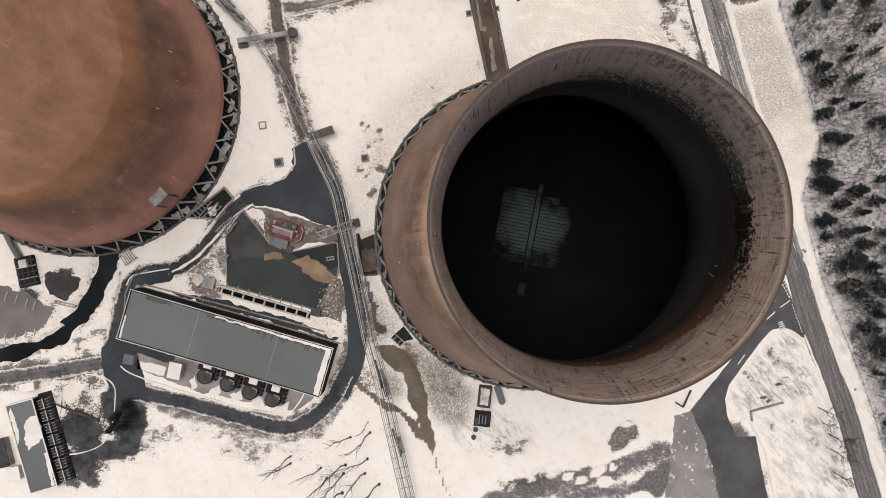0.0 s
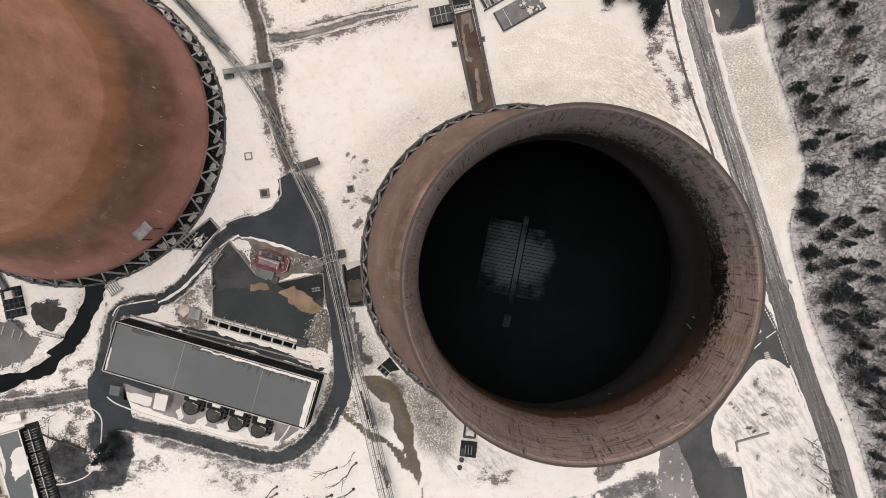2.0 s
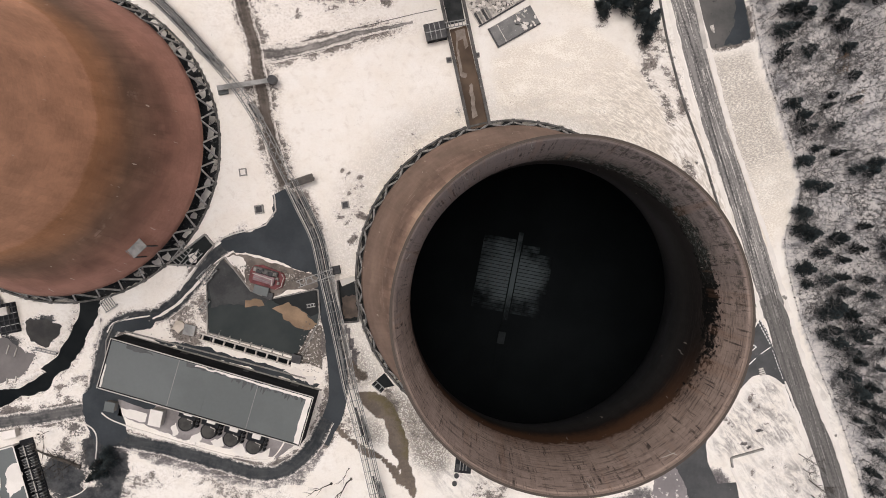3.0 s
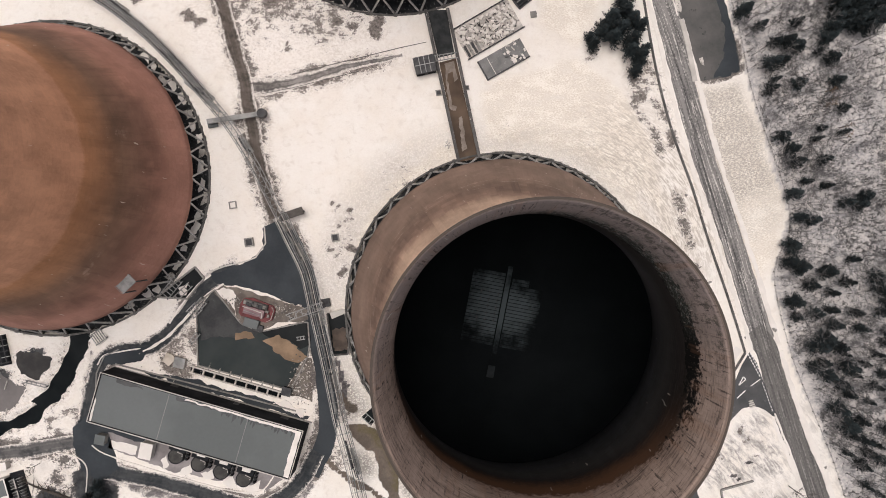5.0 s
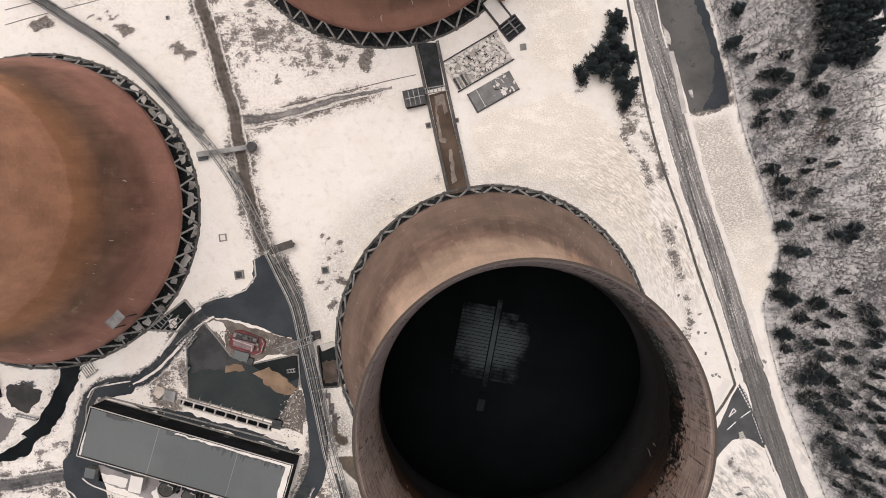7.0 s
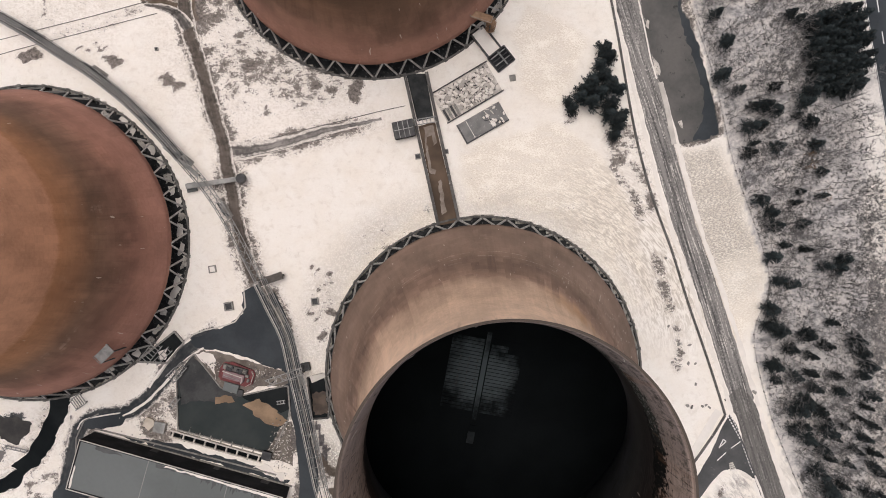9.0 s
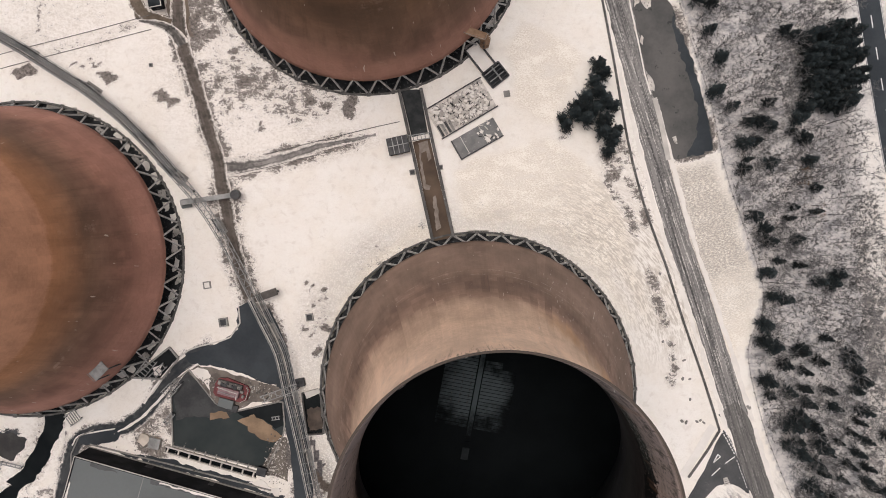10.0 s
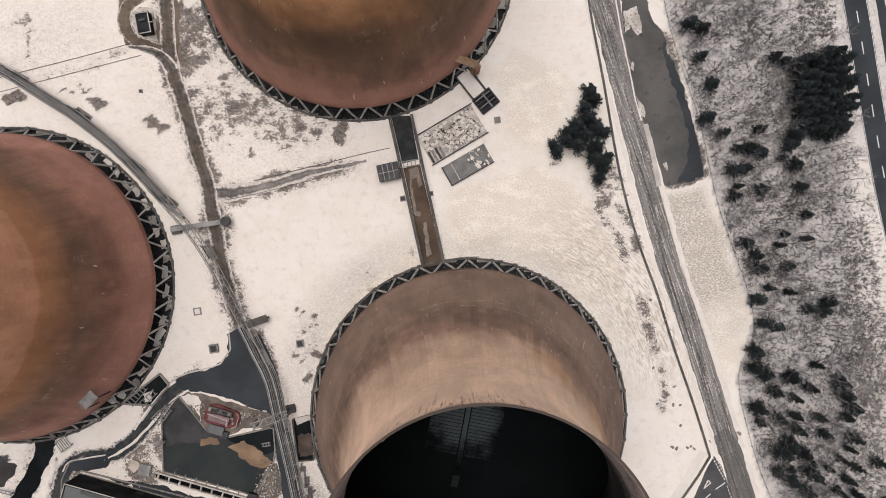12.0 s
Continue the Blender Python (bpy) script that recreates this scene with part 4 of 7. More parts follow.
    for at in ((96.8, -34.8), (89.3, -39.0), (95.1, -31.5), (100.1, -38.2), (95.2, -55.5), (101.0, -53.2), (106.0, -51.5), (108.5, -58.2), (95.6, -59.5)):
        spot(at, 2.2, 1.0, 0.50, -40)
    rows[inside([(82.5, 67.6), (94.1, 69.2), (101.5, 50.0), (106.1, 38.0), (97.0, 36.0), (90.8, 33.2)], HX, HY)] = 0.8
    rows[inside([(97.0, 36.0), (106.1, 38.0), (106.4, 30.0), (99.0, 22.0), (94.0, 24.0), (90.8, 33.2)], HX, HY)] = 0.35
    for _ in range(3):
        lump, rows, brushed = ((v + np.roll(v, 1, 0) + np.roll(v, -1, 0) + np.roll(v, 1, 1) + np.roll(v, -1, 1)) / 5 for v in (lump, rows, brushed))
    # snow that stays white along the wood's edge and the big road's verge
    clear = np.clip(1.3 - near_line([(128.5, 121.1), (131.8, 111.2)] + [(143.6, 58.3), (147.5, 41.7)], X, Y) / 6, 0, 1)
    bare *= 1 - 0.8 * clear
    clear = np.clip(1.4 - near_line([(96.9, 10.4), (100.8, 7.1), (105.3, -4.6), (112.0, -19.6), (116.7, -33.0), (120.4, -44.7), (125.1, -58.1)], X, Y) / 3.2, 0, 1)
    bare *= 1 - 0.8 * clear
    # cropped fields whose stubble pricks the snow
    field = np.zeros(X.shape)
    for poly in ([(37.1, 113.4), (54.4, 104.7), (56.1, 100.1), (46.9, 80.6), (36.1, 85.3), (33.7, 103.5)], [(17.8, 68.9), (46.0, 77.3), (60.9, 67.8), (68.4, 53.6), (72.5, 36.9), (74.1, 16.9), (67.5, 23.6), (52.6, 43.7), (36.0, 52.2), (19.3, 52.3)],
                 [(82.5, 67.6), (94.1, 69.2), (106.1, 40.1), (107.4, 30.0), (102.4, 16.7), (99.9, 8.4), (90.8, 30.2)], [(-8.1, 40.6), (5.2, 51.4), (15.2, 48.9), (-3.1, 37.3), (-14.9, 22.3), (-21.6, 19.0)]):
        field[inside(poly, HX, HY)] = 1.0
    for _ in range(2):
        field = (field + np.roll(field, 1, 0) + np.roll(field, -1, 0) + np.roll(field, 1, 1) + np.roll(field, -1, 1)) / 5
    for way in ([(36.3, 114.2), (46.2, 109.2), (54.8, 104.7)], [(46.9, 79.0), (59.3, 69.4), (66.7, 58.6), (70.0, 50.3)], [(65.0, 37.0), (72.5, 23.6), (75.7, 3.5)]):
        field *= np.clip(near_line(way, X, Y) / 1.8 - 0.3, 0, 1)
    Z = np.zeros(X.shape)
    wander = 0.7 * wavy(11.5)
    Z -= 1.6 * np.clip(1.15 - (near_line(RIVER, X, Y) + wander) / np.where(Y > -25, 5.2, 2.9), 0, 1)
    for cx, cy in TOWERS:
        Z[np.hypot(X - cx, Y - cy) < RING - 0.5] = -2.0
    co = np.stack([X, Y, Z], -1).reshape(-1, 3)
    i = (np.arange(ny - 1)[:, None] * nx + np.arange(nx - 1)[None]).ravel()
    me = bpy.data.meshes.new("ground")
    me.from_pydata(co.tolist(), [], np.stack([i, i + 1, i + nx + 1, i + nx], 1).tolist())
    for key, v in (("bare", bare), ("soil", soil), ("furrow", furrow), ("mud", mud), ("hard", hard), ("field", field), ("wood", wooded), ("lump", lump), ("rows", rows), ("brushed", brushed), ("algae", algae)):
        me.attributes.new(key, 'FLOAT', 'POINT').data.foreach_set("value", v.astype(np.float32).ravel())
    me.materials.append(ground_mat())
    return tagged(new("ground", me), "snow-covered rough grassland with bare muddy patches", "ground", kind="structure")


ground()


def road(name, line, width, mat, label, z=0.06, w1=None, ragged=0.3, cat="road"):
    return solid(name, strip_mesh(glide(line, 1.0), width, z, 0.3, w1, ragged), mat, label, cat, kind="structure")


def area(name, poly, mat, label, z=0.05, ragged=0.5, cat="pavement"):
    return solid(name, slab_mesh(poly, z, 0.3, ragged), mat, label, cat, kind="structure")


road("road", [p for p in glide(EAST_ROAD, 1.0) if p[1] > -7][::6] + [(98.5, -5.3)], 6.4, asphalt_snowy, "grey asphalt road streaked with wheel-worn snow")
road("road", [(97.8, -2.9)] + [p for p in glide(EAST_ROAD, 1.0) if p[1] < -7][::6], 6.5, asphalt_worn, "bare grey asphalt road past the junction", z=0.075)
road("road", A_ROAD, 7.0, asphalt, "dark wet main road with white lane dashes", ragged=0.1)
road("road", YARD_ROAD, 4.6, yard_track, "muddy brown yard road between snowy verges")
road("old_track", [(-51.0, 69.6), (-45.5, 69.2), (-37.3, 70.6), (-27.8, 73.1), (-19.7, 75.4), (-11.6, 77.0), (-5.0, 78.3)], 5.6, track_mat("disused track under thin snow", (0.11, 0.103, 0.098), (0.30, 0.282, 0.265), (0.06, 0.057, 0.054), 0.52, 0.8), "disused grey track fading under snow", 0.045, 1.2, 0.5, "track")
road("road", SOUTH_ROAD, 5.5, asphalt, "dark asphalt service road beneath the pipe bridge", z=0.07)
road("road", BRANCH, 4.8, loop_asphalt, "dark asphalt loop road round the flat-roofed building", z=0.08)
road("road", WEST_ROAD, 4.6, side_asphalt, "narrow wet asphalt road across the snow", z=0.09)
area("pavement", [(-46.4, 27.8), (-41.9, 29.8), (-36.9, 21.4), (-32.7, 11.4), (-31.7, 4.7), (-36.9, 4.7), (-46.1, 8.7), (-54.5, 10.4), (-60.8, 11.1), (-62.0, 13.9), (-50.8, 17.8), (-46.7, 21.4)], asphalt, "dark asphalt yard beside the pond", 0.10)
area("pavement", [(-95.6, -11.2), (-89.4, -8.3), (-79.6, -7.0), (-83.0, -12.0), (-91.4, -12.9)], asphalt, "dark asphalt corner of the loop road", 0.11)
area("pavement", [(-103.3, -31.3), (-99.0, -28.8), (-93.2, -32.1), (-89.8, -43.9), (-95.8, -47.6), (-100.8, -43.9), (-103.6, -36.4)], asphalt, "dark asphalt junction apron", 0.12)
area("pavement", [(67.0, 144.5), (70.0, 124.8), (70.6, 114.9), (72.7, 103.4), (74.4, 95.1), (76.5, 89.4), (79.0, 80.3), (81.1, 70.0), (87.6, 71.4), (94.2, 73.1), (93.3, 79.0), (92.4, 82.5), (90.9, 88.7), (88.1, 97.7), (85.0, 106.8), (82.2, 114.8), (79.0, 119.5), (76.8, 124.9), (74.0, 144.4)], lay_by, "worn olive-grey lay-by car park beside the road", 0.10, 0.8)
road("pavement", [(66.4, 134.7), (68.3, 124.8), (69.6, 116.6), (71.9, 105.1), (73.9, 95.8), (75.5, 89.5), (76.8, 83.6)], 2.2, asphalt_snowy, "streaky worn shoulder of the road", 0.08, None, 0.15, "pavement")
area("slush_patch", [(70.6, 121.8), (74.4, 122.5), (76.2, 115.7), (74.6, 114.6), (72.6, 116.9), (70.9, 114.9)], slush, "old slush on the lay-by", 0.13, 0.8, "snow")
area("slush_patch", [(72.6, 107.0), (73.9, 105.9), (73.4, 104.1), (72.7, 105.0)], slush, "old slush on the lay-by", 0.13, 0.5, "snow")
area("slush_patch", [(74.2, 96.5), (76.0, 94.3), (77.0, 90.5), (75.2, 91.0)], slush, "old slush on the lay-by", 0.13, 0.5, "snow")
area("slush_patch", [(81.8, 76.9), (83.0, 77.2), (83.3, 74.9), (82.3, 75.3)], slush, "old slush on the lay-by", 0.13, 0.4, "snow")
area("pavement", [(97.1, -9.3), (99.2, -12.4), (101.1, -17.8), (105.3, -28.6), (103.9, -28.1), (101.9, -26.6), (99.8, -25.6), (97.3, -25.3), (94.8, -26.1), (92.3, -28.6), (87.4, -35.3), (82.4, -42.3), (81.3, -46.3), (81.9, -51.2), (84.9, -57.8), (90.3, -57.3), (92.8, -70.4), (96.7, -88.8), (81.7, -88.8), (77.8, -72.1), (73.3, -57.0), (70.0, -51.2), (75.8, -43.7), (84.0, -33.6), (91.5, -20.8), (94.9, -12.9)], asphalt_grey, "dark asphalt side road and yard entrance", 0.09, 0.15)
area("pavement", [(66.6, -51.2), (71.6, -50.0), (76.6, -62.0), (82.6, -88.8), (62.6, -88.9)], lavender, "pale worn concrete apron with snow", 0.11, 0.8)
area("pavement", [(81.9, 114.6), (84.9, 106.6), (88.0, 97.6), (90.9, 88.6), (92.4, 82.4), (94.1, 73.4), (90.7, 72.3), (86.0, 71.6), (88.6, 76.9), (89.7, 82.5), (88.0, 89.9), (85.2, 99.0), (82.9, 107.0)], asphalt, "black damp edge of the lay-by", 0.115, 1.0)
foot_path = edges_of(glide(A_ROAD), 14.6)[0 if edges_of(A_ROAD, 2)[0][2][0] > A_ROAD[2][0] else 1]
road("pavement", [tuple(p) for p in foot_path[::4]], 2.6, asphalt, "dark footway beside the main road", 0.07, None, 0.15, "pavement")


# ---- cooling towers ----
def shell_radius(z):
    return 26.3 * math.sqrt(1 + ((z - 92) / 62.6) ** 2)


FOOT = 8.0


def tower_shell():
    """Outer face, top rim and inner face of the shell in one closed mesh."""
    bm = bmesh.new()
    n, steps = 144, 54
    rings = []
    for inner in (0, 1):
        for i in range(steps + 1):
            k = i / steps if not inner else 1 - i / steps
            z = FOOT + (114 - FOOT) * k
            t = (0.5 if z < 12 else 0.30) * inner
            r = shell_radius(z) - t + (0.12 if z > 112.5 and not inner else 0)
            rings.append(([bm.verts.new((r * math.cos(2 * math.pi * a / n), r * math.sin(2 * math.pi * a / n), z)) for a in range(n)], inner))
    rings.append(rings[0])
    for (a, ia), (b, ib) in zip(rings, rings[1:]):
        for k in range(n):
            f = bm.faces.new((a[k], a[(k + 1) % n], b[(k + 1) % n], b[k]))
            f.smooth = ia == ib
            f.material_index = 1 if ia and ib else 0
    return bm


def ring_mesh(r0, r1, z0, z1, n=96):
    bm = bmesh.new()
    v = [[bm.verts.new((r * math.cos(2 * math.pi * a / n), r * math.sin(2 * math.pi * a / n), z)) for a in range(n)] for r, z in ((r0, z0), (r1, z0), (r1, z1), (r0, z1))]
    for i in range(4):
        for k in range(n):
            bm.faces.new((v[i][k], v[i][(k + 1) % n], v[(i + 1) % 4][(k + 1) % n], v[(i + 1) % 4][k]))
    bmesh.ops.recalc_face_normals(bm, faces=bm.faces)
    return bm


def disc_mesh(r, z, n=96):
    bm = bmesh.new()
    bmesh.ops.create_circle(bm, cap_ends=True, segments=n, radius=r, matrix=Matrix.Translation((0, 0, z)))
    return bm


LEGS = 40
step_turn = 2 * math.pi / LEGS
top_r, low_r = shell_radius(FOOT) - 0.25, 45.9
leg_meshes = []
for s in (1, -1):
    bm = bmesh.new()
    e = step_turn / 2 * s
    bar(bm, (low_r, 0.35 * s, 0.3), (top_r * math.cos(e * 0.93), top_r * math.sin(e * 0.93), FOOT + 0.2), 0.42, 0.42, up=(1, 0, 0))
    leg_meshes.append(mesh_of(bm, "column", column_concrete))
foot_mesh = mesh_of(boxes((low_r - 0.35, -0.5, -1.5, low_r + 1.05, 0.5, 0.6), bevel=0.08), "footing", basin_concrete)


def cooling_tower(x, y, outer, label, turn):
    t = thing("cooling_tower", x, y, 0, turn, label, "cooling tower", "cooling towers")
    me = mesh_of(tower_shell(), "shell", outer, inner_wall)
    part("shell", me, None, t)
    part("lintel_ring", ring_mesh(top_r - 0.55, top_r + 0.15, FOOT - 0.5, FOOT + 0.3), basin_concrete, t)
    part("basin_wall", ring_mesh(RING - 0.4, RING + 0.15, -2.0, 0.4), basin_concrete, t)
    part("basin_water", disc_mesh(RING - 0.3, -1.4), basin_silt, t, "dark wet silt in the basin")
    for i in range(LEGS):
        m = pose(0, 0, 0, 0, 0, 360 / LEGS * i)
        part("footing", foot_mesh, None, t, m=m)
        part("column", leg_meshes[0], None, t, m=m)
        part("column", leg_meshes[1], None, t, m=m)
    return t


tower_tan = cooling_tower(*TOWERS[0], tan_outer, "tan concrete cooling tower with dark open inside", 0)
tower_west = cooling_tower(*TOWERS[1], red_outer, "red-brown stained concrete cooling tower on raking columns", 4)
tower_north = cooling_tower(*TOWERS[2], north_outer, "orange-brown concrete cooling tower beside rubble slabs", 0.8)
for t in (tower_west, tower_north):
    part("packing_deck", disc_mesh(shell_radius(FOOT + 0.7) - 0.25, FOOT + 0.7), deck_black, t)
part("packing_deck", disc_mesh(shell_radius(FOOT + 0.7) - 0.25, FOOT + 0.7), deck_black, tower_tan, "near-black packing deck")

# loose wires hanging over the rim
wire_pale = surf("pale frayed cable", (0.45, 0.41, 0.36), (0.62, 0.58, 0.52), 0.5, 3.0, 0.7, bump=0)
wire_rnd = random.Random(17)
WIRES = [(102, 107.6, 112.6, 0.6), (126.5, 107.0, 112.0, 0.8), (-84, 109.3, 112.3, 1.5), (-20, 85.0, 89.0, -1.5), (159, 108.0, 111.0, 2.0), (50, 110.8, 112.8, 2.0), (-57, 110.3, 111.4, 4.5), (-54, 109.6, 112.3, 1.5)]
for phi, z0, z1, lean in WIRES:
    bm, pts = bmesh.new(), []
    for i in range(7):
        z, a = z0 + (z1 - z0) * i / 6, radians(phi + lean * i / 6 + wire_rnd.uniform(-0.35, 0.35))
        r = shell_radius(z) - 0.42
        pts.append((r * math.cos(a), r * math.sin(a), z))
    tube(bm, pts, 0.045, 5)
    part("loose_cable", bm, wire_pale, tower_tan, "pale loose cable")

# snow and debris caught in the western tower's basin
basin_rnd = random.Random(31)
for i in range(22):
    a, r, w = -62 + i * 5.6 + basin_rnd.uniform(-1.5, 1.5), 44.3 + basin_rnd.uniform(-0.6, 0.9), basin_rnd.uniform(1.2, 2.3)
    c, s = math.cos(radians(a)), math.sin(radians(a))
    q = [(r * c + u * c - v * s, r * s + u * s + v * c) for u, v in ((-1.1, -w), (0.6, -w * 0.6), (0.9, w * 0.7), (-0.8, w))]
    part("snow_patch", slab_mesh(q, -1.3 + 0.004 * i, 0.2, 0.7, 0.6), snow if i % 3 else slush, tower_west, "snow caught in the basin")
for i in range(12):
    a, r, w = -48 + i * 6.2 + basin_rnd.uniform(-1.5, 1.5), 44.3 + basin_rnd.uniform(-0.5, 0.8), basin_rnd.uniform(1.4, 2.4)
    c, s = math.cos(radians(a)), math.sin(radians(a))
    q = [(r * c + u * c - v * s, r * s + u * s + v * c) for u, v in ((-1.0, -w), (0.7, -w * 0.6), (0.9, w * 0.7), (-0.8, w))]
    part("snow_patch", slab_mesh(q, -1.3 + 0.004 * i, 0.2, 0.6, 0.6), snow if i % 2 else slush, tower_north, "snow caught in the basin")


def along(a, b):
    """Place, turn in degrees and length of the line from a to b."""
    return a[0], a[1], math.degrees(math.atan2(b[1] - a[1], b[0] - a[0])), math.hypot(b[0] - a[0], b[1] - a[1])


# snow-dusted slats in the middle of the open tower's deck
gx, gy = (23.8, 4.2)
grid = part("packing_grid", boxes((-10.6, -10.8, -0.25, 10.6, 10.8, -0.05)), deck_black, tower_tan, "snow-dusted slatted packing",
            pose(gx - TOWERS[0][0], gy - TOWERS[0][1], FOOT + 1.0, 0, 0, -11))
# Snow dust whose dimming and outward fade paint the shaft's weak light.
k = Nodes("snow and painted light on slats", 0.95, gloss=0.05)
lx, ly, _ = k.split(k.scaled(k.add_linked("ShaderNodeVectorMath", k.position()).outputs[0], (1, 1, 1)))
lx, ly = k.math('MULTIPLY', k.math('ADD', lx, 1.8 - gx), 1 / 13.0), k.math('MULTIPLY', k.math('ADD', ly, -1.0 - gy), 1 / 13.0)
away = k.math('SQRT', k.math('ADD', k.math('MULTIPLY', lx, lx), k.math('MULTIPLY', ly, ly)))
light_pool = k.math('ADD', k.math('MULTIPLY', k.math('ADD', k.noise(k.position(), 0.16, 6, 0.7), -0.1), 1.9), k.math('MULTIPLY', away, -1.0))
deck_snow = k.done(k.mix(k.step(light_pool, -0.35, 0.50), (0.0052, 0.0066, 0.0075), (0.080, 0.098, 0.108)))
# Very dark concrete; on the deck its tone also holds the shaft's shade.
concrete_dark = surf("very dark concrete", (0.010, 0.012, 0.0135), (0.034, 0.040, 0.044), 0.2, 1.0, gloss=0.05)
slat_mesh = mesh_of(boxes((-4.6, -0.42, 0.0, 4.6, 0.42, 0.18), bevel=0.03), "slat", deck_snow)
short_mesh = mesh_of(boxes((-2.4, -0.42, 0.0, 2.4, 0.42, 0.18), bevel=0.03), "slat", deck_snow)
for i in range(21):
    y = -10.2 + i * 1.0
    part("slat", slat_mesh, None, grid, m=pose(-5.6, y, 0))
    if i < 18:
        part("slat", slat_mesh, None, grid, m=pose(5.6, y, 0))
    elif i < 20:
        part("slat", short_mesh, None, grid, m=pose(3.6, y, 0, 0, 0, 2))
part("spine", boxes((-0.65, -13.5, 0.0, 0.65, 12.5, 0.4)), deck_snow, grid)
for i in range(5):
    for x in (-7.0, -4.6, -2.2):
        part("bracket", boxes((x, -4.0 + i * 1.9, 0.18, x + 0.22, -3.1 + i * 1.9, 0.5)), dark_steel, grid)
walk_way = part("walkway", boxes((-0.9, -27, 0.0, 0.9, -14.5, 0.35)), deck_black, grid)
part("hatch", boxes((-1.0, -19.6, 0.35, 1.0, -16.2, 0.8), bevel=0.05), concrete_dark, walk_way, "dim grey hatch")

# ---- water ----
def pool(name, poly, mat, label, z=0.04, ragged=0.0, kind="structure"):
    return solid(name, slab_mesh(poly, z, 0.25, ragged), mat, label, "water", kind=kind)


pool("water", POND, pond_water, "grey-green still pond between concrete walls")
pool("water", [(-66.2, 5.1), (-60.8, 9.4), (-53.1, -0.6), (-47.4, -3.1), (-49.5, -5.0), (-59.5, -4.5), (-64.9, -5.6)], silt_dark, "dark shallow silted end of the pond", 0.07, 0.5)
pool("water", [(-47.4, -3.1), (-34.4, -0.3), (-33.2, -0.3), (-32.7, -7.0), (-35.2, -8.3), (-39.4, -5.6), (-44.4, -5.0)], dark_water, "dark sheltered corner of the pond", 0.07, 0.6)
area("mud_bank", [(-46.1, -5.6), (-41.9, -4.5), (-38.4, -6.6), (-34.7, -9.0), (-33.4, -10.3), (-36.9, -12.3), (-39.1, -12.0), (-44.8, -7.3)], mud, "brown silt bank in the pond", 0.11, 1.0)
area("mud_bank", [(-54.8, -3.1), (-49.8, -2.8), (-49.0, -5.0), (-54.5, -5.3)], mud, "small brown silt bank in the pond", 0.11, 0.8)
solid("basin_wall", wall_along(POND, -0.6, 0.55, 0.38, True), concrete, "weathered concrete wall round the pond", "wall", kind="structure")
area("island", [(-61.5, 9.4), (-59.5, 10.7), (-52.8, 9.6), (-41.9, 6.4), (-33.0, 3.4), (-33.4, 0.0), (-41.9, -0.3), (-47.4, -3.0), (-52.5, -0.6)], island_ground, "brown rubbly island with patchy snow", 0.14, 0.6)
area("snow_patch", [(-60.5, 9.4), (-56.5, 9.7), (-54.5, 7.1), (-55.1, 4.7), (-54.1, 1.7), (-56.1, 4.4)], snow, "trodden snow on the concrete island", 0.18, 1.2, "snow")

pool("water", [(2.3, 91.5), (8.0, 91.5), (10.3, 78.6), (5.5, 77.5)], surf("dark water under thin grey ice", (0.018, 0.020, 0.021), (0.050, 0.053, 0.054), 0.25, 1.6, 0.8, bump=0.05, blotch=(0.15, 0.15, 0.15), cover=0.34, gloss=0.04), "dark water in the concrete outfall channel")
pool("water", [(5.8, 76.1), (10.7, 77.4), (17.3, 47.9), (11.8, 46.9)], brown_water, "brown water in the concrete outfall channel")
for a in ([(1.8, 91.5), (11.5, 46.9)], [(8.3, 91.8), (17.6, 48.0)]):
    solid("channel_wall", wall_along(a, -0.5, 1.1, 0.9), channel_concrete, "grey concrete channel wall beside the snow", "wall", "outfall channel walls", "structure")
ice_mat = surf("muddy ice", (0.12, 0.095, 0.075), (0.25, 0.21, 0.18), 0.4, 2.0, 0.6)
area("ice_crust", [(7.2, 75.8), (10.2, 76.4), (11.0, 71.6), (10.3, 70.5), (9.5, 73.8), (8.3, 72.8), (8.9, 68.3), (9.7, 63.8), (11.1, 63.2), (10.7, 61.7), (8.7, 62.8), (8.0, 69.2)], ice_mat, "brown-grey ice crust along the channel edge", 0.08, 0.5, "ice")
area("ice_crust", [(11.4, 60.0), (12.4, 60.2), (14.0, 50.8), (12.6, 50.2)], ice_mat, "brown-grey ice crust along the channel edge", 0.08, 0.5, "ice")
pool("water", SOUTH_CUT, dark_water, "dark water in the intake cut beside the tower")
area("mud_bank", [(-26.2, -2.6), (-22.0, -1.6), (-21.6, -8.4), (-25.4, -9.2)], surf("dark brown silt", (0.045, 0.035, 0.029), (0.11, 0.083, 0.066), 0.25, 1.5, 0.8), "brown silt in the intake cut", 0.08, 0.8)
solid("channel_wall", wall_along(SOUTH_CUT, -0.5, 0.9, 0.45, True), channel_concrete, "grey concrete wall of the intake cut", "wall", kind="structure")
area("slab", [(-26.7, 2.7), (-22.3, 3.7), (-22.0, 2.4), (-26.0, 0.7)], pale_concrete, "pale concrete sill over the intake cut", 1.0, 0.0)
pool("water", GATE_CUT, dark_water, "dark water in the cut below the red-brown tower")
area("snow_patch", [(-71.5, 10.1), (-68.7, 10.6), (-69.2, 7.7), (-70.9, 7.4)], snow, "snow lying in the dark cut", 0.09, 0.8, "snow")
solid("channel_wall", wall_along(GATE_CUT, -0.5, 0.9, 0.5, True), concrete, "grey concrete wall of the tower cut", "wall", kind="structure")
solid("water", strip_mesh(glide(RIVER), 13, -0.8, 0.2), dark_water, "black water of the narrow river", "water", kind="structure")
